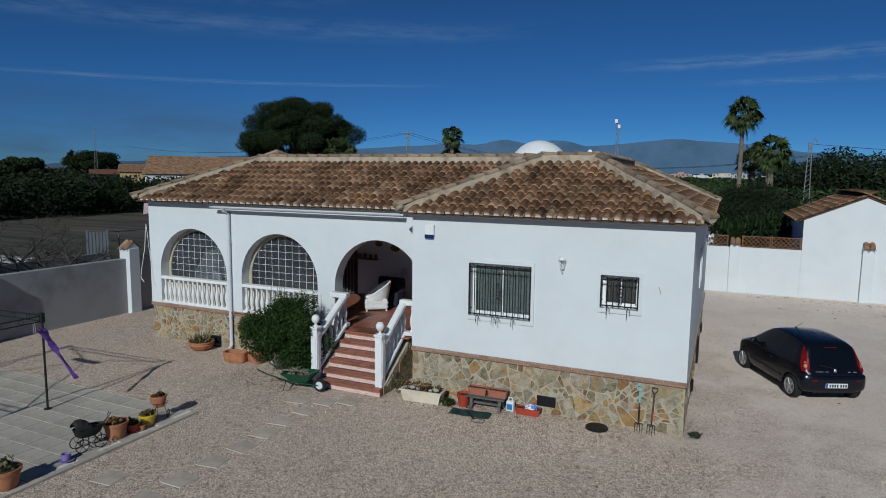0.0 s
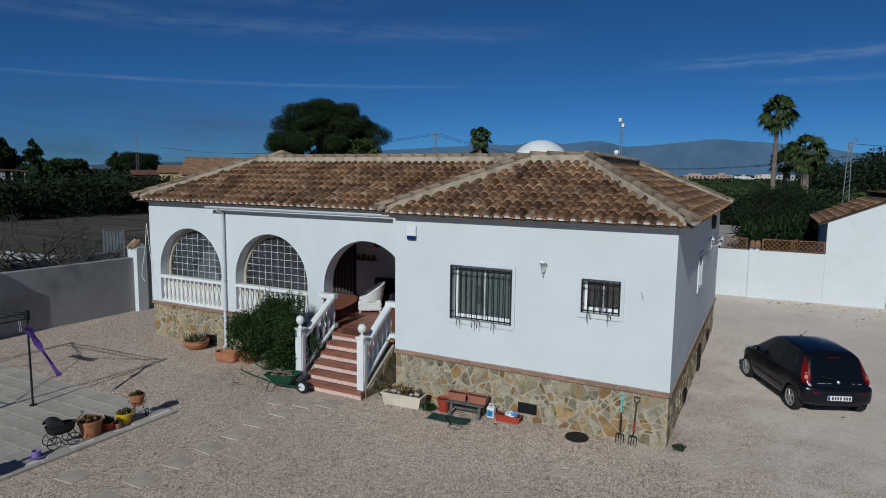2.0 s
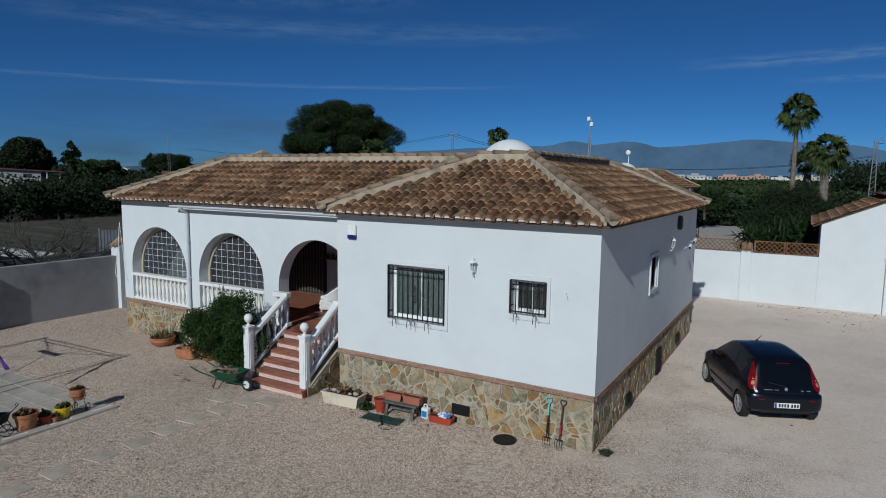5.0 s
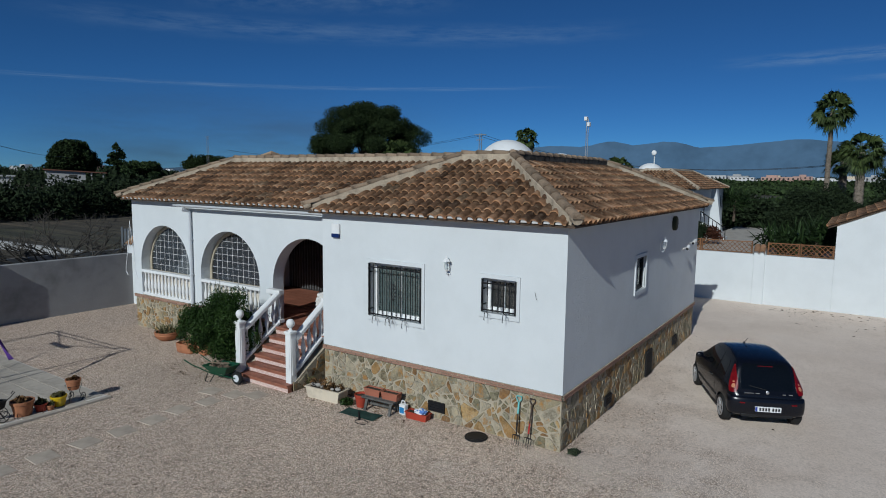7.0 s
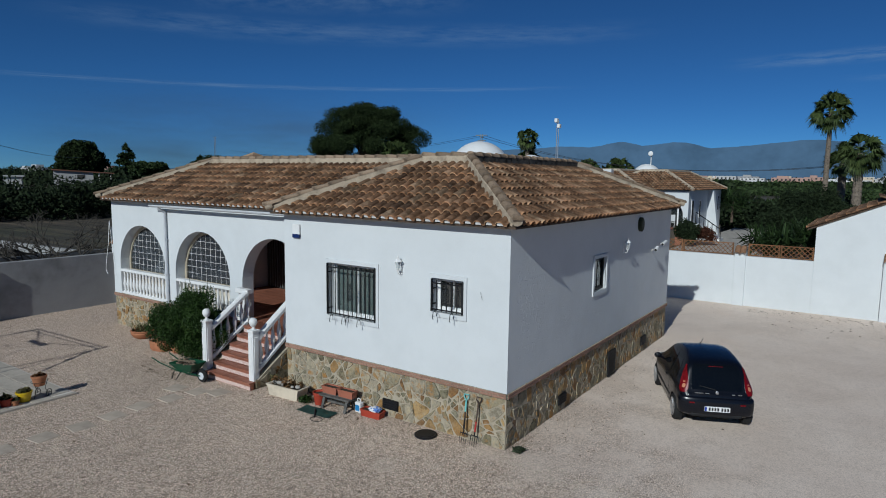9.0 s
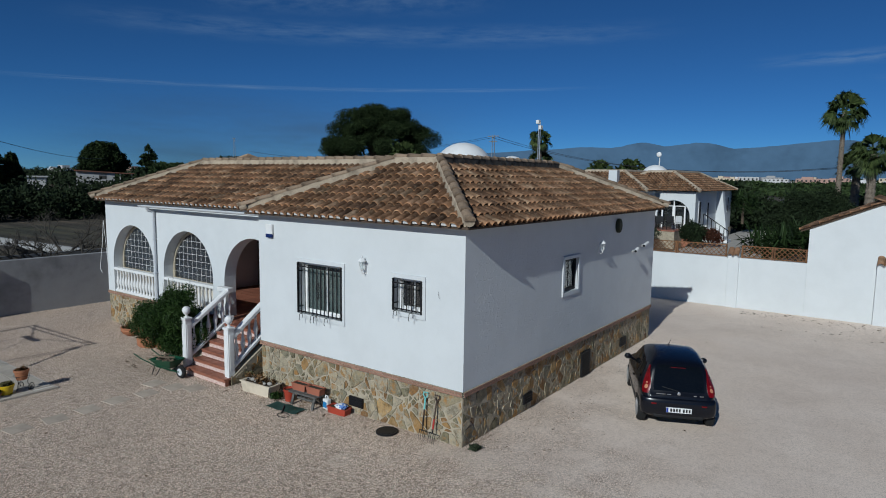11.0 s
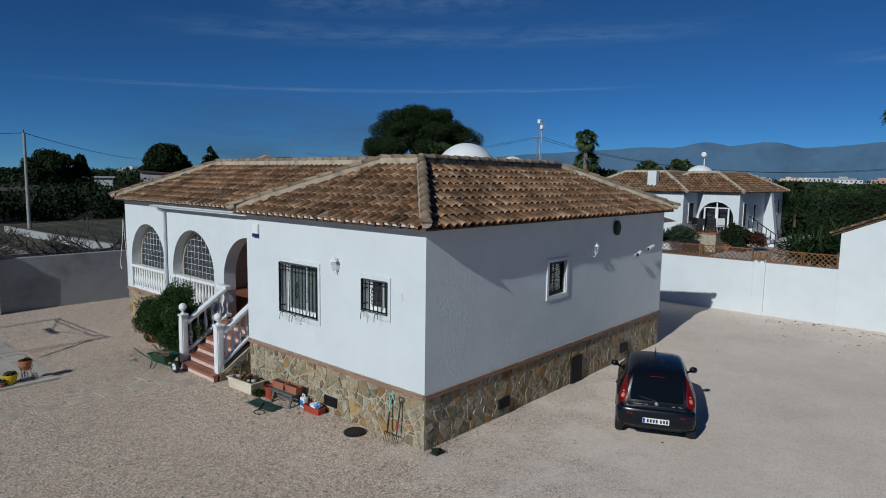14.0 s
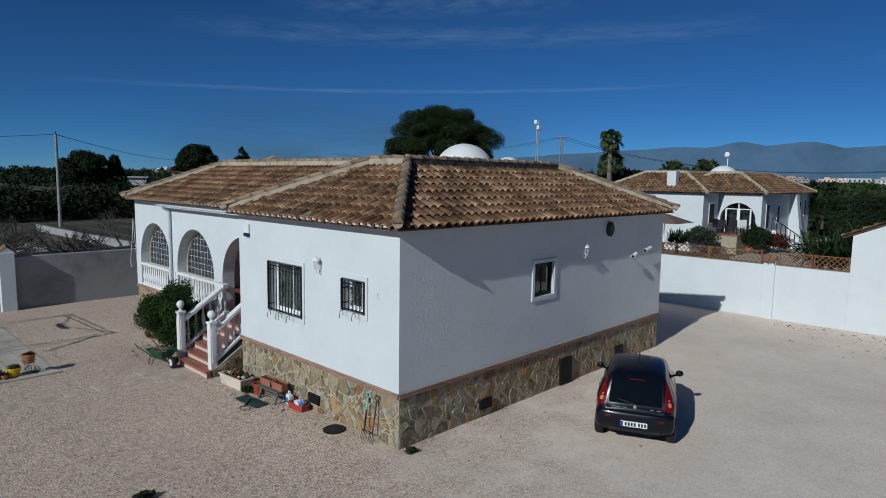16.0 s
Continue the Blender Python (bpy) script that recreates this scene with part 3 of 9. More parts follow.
# ---- roof ----
EZ, RZ = 4.0, 5.125
EX, EFR, EP, EL, EB = -0.22, 11.67, 12.47, -15.22, 22.25
RUN = 2.42
apex_f, apex_b = (EX - RUN, EFR + RUN, RZ), (EX - RUN, EB - RUN, RZ)
left_f, left_b = (EL + RUN, EP + RUN, RZ), (EL + RUN, EB - RUN, RZ)
inner = (XI - 0.2, EFR, EZ)
valley_top = (inner[0] + RUN, EFR + RUN, RZ)
SLOPES = [
    ("front", [(inner[0], EFR, EZ), (EX, EFR, EZ), apex_f, valley_top], (1, 0, 0)),
    ("porch", [(EL, EP, EZ), (inner[0], EP, EZ), (inner[0] + RUN, EP + RUN, RZ), left_f], (1, 0, 0)),
    ("side", [(EX, EFR, EZ), (EX, EB, EZ), apex_b, apex_f], (0, 1, 0)),
    ("back", [(EX, EB, EZ), (EL, EB, EZ), left_b, apex_b], (-1, 0, 0)),
    ("left", [(EL, EB, EZ), (EL, EP, EZ), left_f, left_b], (0, -1, 0)),
    ("return", [(inner[0], EP, EZ), (inner[0], EFR, EZ), valley_top, (inner[0] + RUN, EP + RUN, RZ)], (0, -1, 0)),
]
ROOFBASE = surface("roof_bed", (0.10, 0.07, 0.05), 0.95, vary=0.3, fine=30, relief=0.3)
bm = bmesh.new()
for _, pts, _a in SLOPES:
    prism(bm, [Vector(p) - Vector((0, 0, 0.02)) for p in pts], (0, 0, -0.03))
roof = part("roof", bm, ROOFBASE, house, "weathered brown clay barrel-tile hipped roof")
bm = bmesh.new()
box(bm, EL + RUN, EX - RUN, EP + RUN, EB - RUN, 4.8, 4.98)
part("flat_roof", bm, MORTAR, house, "pale flat roof behind the ridges")


def barrel_tile():
    """One curved clay tile, cover and pan in one wave, with a thick lower edge."""
    length, th = 0.40, 0.018
    prof = []
    for i in range(9):
        a = math.pi * i / 8
        prof.append((-0.074 * math.cos(a) - 0.027, 0.006 + 0.058 * math.sin(a)))
    prof += [(0.06, -0.002), (0.078, -0.007), (0.098, -0.002), (0.112, 0.01)]
    verts, faces = [], []
    n = len(prof)
    for y, lift, taper in ((0.0, 0.034, 1.05), (length, 0.0, 0.93)):
        for px, pz in prof:
            verts.append((px * taper, y, pz * taper + lift))
    for px, pz in prof:
        verts.append((px * 1.06, 0.0, pz * 1.06 + 0.034 - th))
    for px, pz in prof:
        verts.append((px * 1.06, 0.06, pz * 1.06 + 0.03 - th))
    for i in range(n - 1):
        faces.append((i, i + 1, n + i + 1, n + i))
        faces.append((2 * n + i, 2 * n + i + 1, i + 1, i))
        faces.append((3 * n + i, 3 * n + i + 1, 2 * n + i + 1, 2 * n + i))
    return verts, faces


TV, TF = barrel_tile()


def tile_field(name, copies, material):
    """Many tiles in one mesh, each with its own run from lip to head in the UV map."""
    local = np.array(TV)
    verts = np.concatenate([local @ np.array(m.to_3x3()).T + np.array(m.translation) for m in copies])
    faces = [tuple(i + k * len(TV) for i in f) for k in range(len(copies)) for f in TF]
    me = finish(name, verts.tolist(), faces, material, True)
    lay_uv(me)
    me.set_sharp_from_angle(angle=radians(50))
    return me


def lay_uv(me):
    layer = me.uv_layers.new(name="UVMap")
    at = np.array([(p[0], p[1] / 0.4) for p in TV])
    corner = np.empty(len(me.loops), dtype=np.int32)
    me.loops.foreach_get("vertex_index", corner)
    layer.data.foreach_set("uv", at[corner % len(TV)].ravel())


tile_mesh = finish("roof_tile", TV, TF, ROOFCLAY, True)
lay_uv(tile_mesh)
tile_mesh.set_sharp_from_angle(angle=radians(50))
rng = random.Random(3)
rest = []
plug = bmesh.new()
TU, TVV = 0.212, 0.325
for name, pts, along in SLOPES:
    if name in ("back", "return"):
        continue
    a = Vector(along)
    o = Vector(pts[0])
    length = (Vector(pts[1]) - o).dot(a)
    up = Vector((-a.y, a.x, 0)) * RUN + Vector((0, 0, RZ - EZ))
    slope = up.length
    up.normalize()
    out = a.cross(up)
    start, end = (Vector(pts[3]) - o).dot(a), (Vector(pts[2]) - o).dot(a)
    rows = int(slope / TVV) + 1
    for row in range(rows):
        v = min(row * TVV - 0.05, slope - 0.4)
        k = min(1, max(0, (v + 0.2) / slope))
        lo, hi = start * k, length + (end - length) * k
        cols = int(max(length, end) / TU) + 1
        sag = rng.uniform(-0.006, 0.006)
        for col in range(cols):
            u = (col + 0.5) * TU
            if u < lo or u > hi:
                continue
            at = o + a * (u + rng.uniform(-0.005, 0.005)) + up * (v + sag + rng.uniform(-0.01, 0.01)) + out * rng.uniform(-0.004, 0.004)
            tilt = rng.gauss(0, 0.8)
            m = Matrix(((a.x, up.x, out.x, at.x), (a.y, up.y, out.y, at.y), (a.z, up.z, out.z, at.z), (0, 0, 0, 1))) @ pose(0, 0, 0, 0, 0, tilt)
            near = (name == "front" and row < 7) or (name == "side" and row < 4 and u < 8)
            if near:
                piece("roof_tile", tile_mesh, m, roof)
            else:
                rest.append(m)
            if row == 0 and name in ("front", "porch", "left"):
                c = at + a * -0.028 + up * 0.022
                moon = [c + a * (0.056 * math.cos(math.pi * i / 8)) + out * (0.012 + 0.068 * math.sin(math.pi * i / 8)) for i in range(9)]
                prism(plug, moon, up * 0.06)
me = tile_field("roof_tiles", rest, ROOFCLAY)
tagged(under(new("roof_tiles", me), roof), "weathered brown clay barrel tiles", kind="stuff")
tagged(part("eave_mortar", plug, PAINT, roof, "white mortar plugs under the eave tiles"), kind="stuff")

# ridges and hips: pale mortar bed with half-round tiles
cap_v, cap_f = [], []
for s in range(2):
    for i in range(9):
        ang = math.pi * i / 8
        r = 0.1 if s == 0 else 0.085
        cap_v.append((r * math.cos(ang), 0.0 if s == 0 else 0.42, r * math.sin(ang) * 0.85 + (0.02 if s == 0 else 0)))
for i in range(8):
    cap_f.append((i, i + 1, 10 + i, 9 + i))
cap_f.append(tuple(range(8, -1, -1)))
ridge_mesh = finish("ridge_tile", cap_v, cap_f, surface("ridge_tile_clay", (0.37, 0.27, 0.185), 0.95, vary=0.4, scale=4, fine=40, relief=0.5, depth=0.012, random=0.45), True)
ridge_mesh.set_sharp_from_angle(angle=radians(40))
RIDGES = [
    ((EX, EFR, EZ), apex_f), ((EX, EB, EZ), apex_b), ((EL, EP, EZ), left_f), (inner, valley_top),
    (left_f, (valley_top[0] + 0.85, EP + RUN, RZ)), (valley_top, apex_f), (apex_f, apex_b), (left_f, left_b), ((EL, EB, EZ), left_b), (left_b, apex_b),
]
for p, q in RIDGES:
    bm = bmesh.new()
    p, q = Vector(p), Vector(q)
    d = (q - p).normalized()
    side = d.cross(Vector((0, 0, 1))).normalized()
    upv = side.cross(d)
    bed = []
    for k in range(41):
        t = k / 40
        wob = (1 + rng.uniform(-0.05, 0.05)) * (min(1.0, 0.3 + 0.14 * k) if p.z < q.z - 0.1 else 1.0)
        c = p.lerp(q, t) if k or p.z > q.z - 0.1 else p.lerp(q, 0.022)
        bed.append([bm.verts.new(c + side * s * wob + upv * h * min(1.0, wob + 0.25)) for s, h in ((-0.12, -0.05), (-0.1, 0.12), (0.0, 0.175), (0.085, 0.14), (0.095, -0.05))])
    for a, b in zip(bed, bed[1:]):
        for i in range(4):
            bm.faces.new((a[i], a[i + 1], b[i + 1], b[i]))
    bm.faces.new(bed[0])
    bm.faces.new(bed[-1][::-1])
    bed_me = mesh_of("ridge_bed", bm, MOSS_SHADE if (p - Vector(apex_f)).length < 0.01 else MORTAR)
    if (q - Vector(apex_f)).length < 0.01 and p.z < q.z - 0.1:
        bed_me.materials.append(MOSS_SHADE)
        # hip faces turned from the sun: shade and moss put into the colour
        for f in bed_me.polygons:
            f.material_index = 1 if f.normal.x > 0.35 else 0
    part("ridge_bed", bed_me, None, roof, "pale mortar bed of the ridge")
    if p.z < q.z - 0.1:
        bm = bmesh.new()
        end = p + upv * 0.12
        rod(bm, end - d * 0.06, end + d * 0.1, 0.092, n=14)
        part("hip_end", bm, MORTAR, roof, "rounded mortar plug at the foot of the hip")
    count = int((q - p).length / 0.36)
    for k in range(count):
        at = p + d * (k * ((q - p).length - 0.06) / count + (-0.09 if k == 0 and p.z < q.z - 0.1 else -0.03)) + upv * 0.13
        m = Matrix(((side.x, d.x, upv.x, at.x), (side.y, d.y, upv.y, at.y), (side.z, d.z, upv.z, at.z), (0, 0, 0, 1)))
        piece("ridge_tile", ridge_mesh, m @ pose(0, 0, 0, 0, 0, rng.uniform(-2, 2)), roof)

# ---- house: windows, doors, porch ----
FRAME = surface("white_aluminium", (0.78, 0.78, 0.77), 0.4, vary=0.03, relief=0.0)
CREAM = surface("cream_frame", (0.44, 0.38, 0.28), 0.6, vary=0.12, relief=0.1)
SILL = surface("pale_sill_wall", (0.62, 0.57, 0.49), 0.9)
CURTAIN = surface("grey_green_curtain", (0.13, 0.16, 0.155), 0.95, vary=0.15, scale=14, fine=90, relief=0.3)
CHROME = surface("bright_metal", (0.6, 0.6, 0.6), 0.3, 0.9, vary=0.08)


def framed_window(x0, x1, z0, z1, depth, place_m, panes, curtain, bars=None):
    """A window in an opening of the wall y = 0: moulding, frame, sashes, panes, curtain behind."""
    win = part("window", mould(x0, x1, z0, z1), WHITE, house, "white-framed sash window in a raised moulding")
    win.matrix_basis = place_m
    bm = bmesh.new()
    d = depth
    box(bm, x0, x1, d, d + 0.05, z0, z0 + 0.05)
    box(bm, x0, x1, d, d + 0.05, z1 - 0.05, z1)
    for x in (x0, x1 - 0.05):
        box(bm, x, x + 0.05, d, d + 0.05, z0 + 0.05, z1 - 0.05)
    bars = bars or FRAME
    sub("window_frame", bm, bars, win)
    step = (x1 - x0 - 0.1) / panes
    for i in range(panes):
        a, b = x0 + 0.05 + step * i, x0 + 0.05 + step * (i + 1)
        bm = bmesh.new()
        yy = d + 0.012 * (1 + i % 2)
        for lo, hi in ((a, a + 0.007), (b - 0.007, b)):
            box(bm, lo, hi, yy, yy + 0.03, z0 + 0.05, z1 - 0.05)
        box(bm, a + 0.022, b - 0.022, yy, yy + 0.03, z0 + 0.05, z0 + 0.08)
        box(bm, a + 0.022, b - 0.022, yy, yy + 0.03, z1 - 0.08, z1 - 0.05)
        sub("sash", bm, bars, win)
        bm = bmesh.new()
        box(bm, a + 0.01, b - 0.01, yy + 0.01, yy + 0.016, z0 + 0.08, z1 - 0.08)
        sub("pane", bm, GLASS, win).visible_shadow = False
    if curtain:
        bm = bmesh.new()
        n = int((x1 - x0) / 0.02)
        top = [bm.verts.new((x0 + (x1 - x0) * i / n, d + 0.065 + 0.014 * math.sin(i * 1.1), z1)) for i in range(n + 1)]
        low = [bm.verts.new((v.co.x, v.co.y, z0)) for v in top]
        for i in range(n):
            bm.faces.new((top[i], top[i + 1], low[i + 1], low[i]))
        sub("curtain", bm, CURTAIN, win, "grey-green pleated curtain")
    # flat dark block: the shade of the room is in its colour
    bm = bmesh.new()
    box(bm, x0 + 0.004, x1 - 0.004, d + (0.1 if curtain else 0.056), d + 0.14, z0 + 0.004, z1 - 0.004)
    sub("room_shade", bm, DARK, win, "dark block painted as the unlit room's shade")
    return win


def sub(name, bm, material, parent, label=""):
    ob = new(name, mesh_of(name, bm, material))
    ob.parent = parent
    return tagged(ob, label)


def mould(x0, x1, z0, z1):
    bm = bmesh.new()
    for a, b, c, e in ((x0 - 0.075, x1 + 0.075, z1, z1 + 0.075), (x0 - 0.075, x1 + 0.075, z0 - 0.085, z0), (x0 - 0.075, x0, z0, z1), (x1, x1 + 0.075, z0, z1)):
        box(bm, a, b, -0.028, 0.01, c, e)
    return bm


def grille(x0, x1, z0, z1, bars, place_m):
    """A wrought-iron window grille: frame, upright bars, scrolled medallion, pot hooks."""
    bm = bmesh.new()
    y = -0.05
    for z in (z0 + 0.06, z1 - 0.09):
        box(bm, x0, x1, y - 0.006, y + 0.006, z - 0.012, z + 0.012)
    for x in (x0, x1):
        box(bm, x - 0.012, x + 0.012, y - 0.01, y + 0.03, z0 + 0.02, z1 - 0.01)
        for z in (z0 + 0.15, z1 - 0.2):
            box(bm, x - 0.012, x + 0.012, y + 0.03, 0.1, z - 0.012, z + 0.012)
    g = part("window_grille", bm, IRON, house, "black wrought-iron bars with a scrolled centre")
    g.matrix_basis = place_m
    bm = bmesh.new()
    rod(bm, (0, 0, z0 + 0.03), (0, 0, z1 - 0.03), 0.0105, n=6)
    me = mesh_of("bar", bm, IRON)
    for i in range(1, bars):
        ob = new("bar", me)
        ob.parent = g
        ob.location = (x0 + (x1 - x0) * i / bars, y, 0)
    c, zc = (x0 + x1) / 2, (z0 + z1) / 2
    bm = bmesh.new()
    for s in (-1, 1):
        for k in (-1, 1):
            for r, dx, dz in ((0.032, 0.034, 0.04), (0.026, 0.03, 0.105), (0.018, 0.012, 0.155)):
                ring = [(c + s * dx + r * math.cos(u * 0.7), y - 0.012, zc + k * dz + r * math.sin(u * 0.7)) for u in range(9)]
                path(bm, ring, 0.007, 5)
    sub("scroll", bm, IRON, g)
    for h in ((0.16, 0.42, 0.5, 0.74) if x1 - x0 > 1 else (0.2, 0.75)):
        bm = bmesh.new()
        x = x0 + (x1 - x0) * h
        path(bm, [(x, y, z0 + 0.06), (x, y - 0.13, z0 + 0.03), (x, y - 0.15, z0 - 0.09), (x, y - 0.13, z0 - 0.1)], 0.007, 5)
        path(bm, [(x, y - 0.08, z0 + 0.045), (x + 0.05, y - 0.1, z0 + 0.02), (x + 0.05, y - 0.1, z0 - 0.04)], 0.006, 5)
        sub("pot_hook", bm, IRON, g)


front = Matrix.Translation((0, YF, 0))
framed_window(*W1, 0.17, front, 2, True)
grille(*W1, 11, front)
framed_window(*W2, 0.17, front, 2, False)
grille(*W2, 6, front)
sidem = Matrix(((0, -1, 0, XR), (1, 0, 0, 0), (0, 0, 1, 0), (0, 0, 0, 1)))
framed_window(*SW, 0.05, sidem, 2, False, IRON)

# porch rooms
TILEFLOOR = 1.05
bm = bmesh.new()
box(bm, XL + 0.3, XI, YP + 0.35, 16.4, 0.8, TILEFLOOR - 0.012)
porch_floor = part("porch_floor", bm, JOINT, house, "glazed terracotta tile floor")
bm = bmesh.new()
box(bm, 0.003, 0.297, 0.003, 0.297, -0.02, 0.0, 0.003)
floor_tile = mesh_of("floor_tile", bm, TERRA)
for i in range(20):
    for j in range(14):
        piece("floor_tile", floor_tile, pose(-12.1 + 0.3 * i, 12.32 + 0.3 * j if 12.32 + 0.3 * j > 0 else 0, TILEFLOOR), porch_floor) if not (j < 1 and not -8.2 < -12.1 + 0.3 * i < -6.5) else None
bm = bmesh.new()
box(bm, XL + 0.3, XI, 16.4, 16.6, TILEFLOOR - 0.1, 3.7)
part("wall", bm, WHITE, house)
bm = bmesh.new()
box(bm, XL + 0.3, XI, YP + 0.35, 16.4, 3.6, 3.72)
part("porch_ceiling", bm, WHITE, house)
bm = bmesh.new()
box(bm, -12.25, -12.13, YP + 0.35, 16.4, TILEFLOOR, 3.6)
part("wall", bm, WHITE, house)

# barred doorway in the back wall of the porch
door = part("door", (lambda b: (box(b, -11.98, -10.32, 16.3, 16.38, TILEFLOOR, 3.2), b)[1])(bmesh.new()), DARK, house, "dark double door behind iron bars")
bm = bmesh.new()
rod(bm, (0, 0, TILEFLOOR + 0.05), (0, 0, 3.15), 0.016, n=6)
me = mesh_of("bar", bm, surface("grey_iron", (0.13, 0.13, 0.135), 0.6, vary=0.2))
for i in range(14):
    piece("bar", me, Matrix.Translation((-11.93 + 0.12 * i, 16.24, 0)), door)

# arched glazing
for c in ARCHES[:2]:
    r, zb, y = 1.165, 1.80, YP + 0.30
    bm = bmesh.new()
    n = 24
    arcs = []
    for rr in (r, r - 0.045):
        arcs.append([(c - rr * math.cos(math.pi * i / n), SPRING + 0.02 + rr * math.sin(math.pi * i / n)) for i in range(n + 1)])
    for i in range(n):
        (a, b), (d, e) = (arcs[0][i], arcs[0][i + 1]), (arcs[1][i], arcs[1][i + 1])
        prism(bm, [(a[0], y - 0.03, a[1]), (b[0], y - 0.03, b[1]), (e[0], y - 0.03, e[1]), (d[0], y - 0.03, d[1])], (0, 0.06, 0))
    for s in (-1, 1):
        xs = sorted((c + s * r, c + s * (r - 0.045)))
        box(bm, xs[0], xs[1], y - 0.03, y + 0.03, zb, SPRING + 0.02)
    box(bm, c - r, c + r, y - 0.03, y + 0.03, zb - 0.06, zb)
    weld(bm)
    win = part("arch_window", bm, CREAM, house, "arched window with a cream frame and white glazing grid")
    bm = bmesh.new()
    outline = [(c - (r - 0.05) * math.cos(math.pi * i / n), y, SPRING + 0.02 + (r - 0.05) * math.sin(math.pi * i / n)) for i in range(n + 1)]
    prism(bm, [(c + r - 0.05, y, zb), *outline[::-1], (c - r + 0.05, y, zb)], (0, 0.006, 0))
    part("pane", bm, SHEENED, win).visible_shadow = False
    rr = r - 0.055
    for i in range(1, 10):
        x = -rr + 2 * rr * i / 10
        bm = bmesh.new()
        box(bm, c + x - 0.0035, c + x + 0.0035, y - 0.006, y - 0.002, zb, SPRING + 0.02 + math.sqrt(rr * rr - x * x))
        part("glazing_bar", bm, FRAME, win)
    for i in range(1, 7):
        z = zb + 0.185 * i
        h = z - SPRING - 0.02
        half = math.sqrt(rr * rr - h * h) if h > 0 else rr
        bm = bmesh.new()
        box(bm, c - half, c + half, y - 0.0105, y - 0.0065, z - 0.0035, z + 0.0035)
        part("glazing_bar", bm, FRAME, win)
    bm = bmesh.new()
    box(bm, c - R_ARCH, c + R_ARCH, YP + 0.22, YP + 0.345, TILEFLOOR, zb - 0.06)
    part("sill_wall", bm, SILL, house)
    bm = bmesh.new()
    steps = 24
    ring = [(c - R_ARCH * math.cos(math.pi * i / steps), SPRING + R_ARCH * math.sin(math.pi * i / steps)) for i in range(steps + 1)]
    for i in range(n):
        (a, b), (d, e) = (ring[i], ring[i + 1]), (arcs[0][i], arcs[0][i + 1])
        prism(bm, [(a[0], y - 0.01, a[1]), (b[0], y - 0.01, b[1]), (e[0], y - 0.01, e[1]), (d[0], y - 0.01, d[1])], (0, 0.03, 0))
    for s in (-1, 1):
        xs = sorted((c + s * R_ARCH, c + s * r))
        box(bm, xs[0], xs[1], y - 0.01, y + 0.02, zb - 0.06, SPRING)
    weld(bm)
    part("arch_infill", bm, CREAM, house)

# balustrades in the arches
BAL = [(0.045, 0.0), (0.045, 0.03), (0.03, 0.05), (0.034, 0.1), (0.055, 0.2), (0.058, 0.25), (0.045, 0.33), (0.026, 0.44), (0.022, 0.5), (0.032, 0.53), (0.026, 0.56), (0.042, 0.6), (0.042, 0.63)]
bm = bmesh.new()
lathe(bm, BAL, n=10)
baluster = mesh_of("baluster", bm, PAINT, True)
for c in ARCHES[:2]:
    bm = bmesh.new()
    box(bm, c - R_ARCH + 0.002, c + R_ARCH - 0.002, YP - 0.01, YP + 0.16, 1.74, 1.825, 0.015)
    rail = part("balustrade", bm, PAINT, house, "white cast balustrade with turned balusters")
    bm = bmesh.new()
    box(bm, c - R_ARCH + 0.002, c + R_ARCH - 0.002, YP + 0.01, YP + 0.15, BAND, 1.115, 0.01)
    part("bottom_rail", bm, PAINT, rail)
    for i in range(14):
        piece("baluster", baluster, Matrix.Translation((c - R_ARCH + 0.09 + i * (2 * R_ARCH - 0.18) / 13, YP + 0.075, 1.112)), rail)

# front steps
stairs = thing("front_steps", "six terracotta steps with patterned tile risers", "steps", base=(-7.4, 11.8, 0))
RISER, nt, b = nodes_of("patterned_riser", 0.5)
cell = add(nt, "ShaderNodeTexVoronoi", Scale=34.0)
nt.links.new(place(nt), cell.inputs["Vector"])
nt.links.new(ramp(nt, cell.outputs["Distance"], [(0.3, (0.72, 0.6, 0.54)), (0.42, (0.34, 0.14, 0.11)), (0.55, (0.66, 0.52, 0.46))]).outputs[0], b.inputs["Base Color"])
RISE, GO, Y0 = TILEFLOOR / 6, 0.22, 11.2
for i in range(6):
    x0, x1 = (-8.12, -6.52) if i == 0 else (-8.12, -6.74)
    z = RISE * (i + 1)
    y = Y0 + GO * i
    bm = bmesh.new()
    box(bm, x0, x1, y + 0.02, YP + 0.02, z - RISE - (0.05 if i == 0 else 0), z - 0.03)
    step = part("step", bm, TERRA, stairs)
    bm = bmesh.new()
    box(bm, x0, x1, y + 0.008, y + 0.02, z - RISE + 0.012, z - 0.085)
    part("riser_tile", bm, RISER, step, "riser of patterned pink and cream tiles")
    n = 5
    for k in range(n):
        a, b = x0 + (x1 - x0) * k / n, x0 + (x1 - x0) * (k + 1) / n
        bm = bmesh.new()
        box(bm, a + 0.002, b - 0.002, y - 0.015, y + (GO if i < 5 else 0.5), z - 0.032, z, 0.006)
        part("tread_tile", bm, TERRA, step)
bm = bmesh.new()
prism(bm, [(-6.72, Y0 + 0.12, -0.05), (-6.72, YP, -0.05), (-6.72, YP, 1.0), (-6.72, Y0 + 0.12, 0.12)], (0.2, 0, 0))
side = part("side_wall", bm, JOINT, stairs, "stone-clad side of the steps")
bm = bmesh.new()
prism(bm, [(-8.34, Y0 + 0.12, -0.05), (-8.34, YP, -0.05), (-8.34, YP, 1.0), (-8.34, Y0 + 0.12, 0.12)], (0.2, 0, 0))
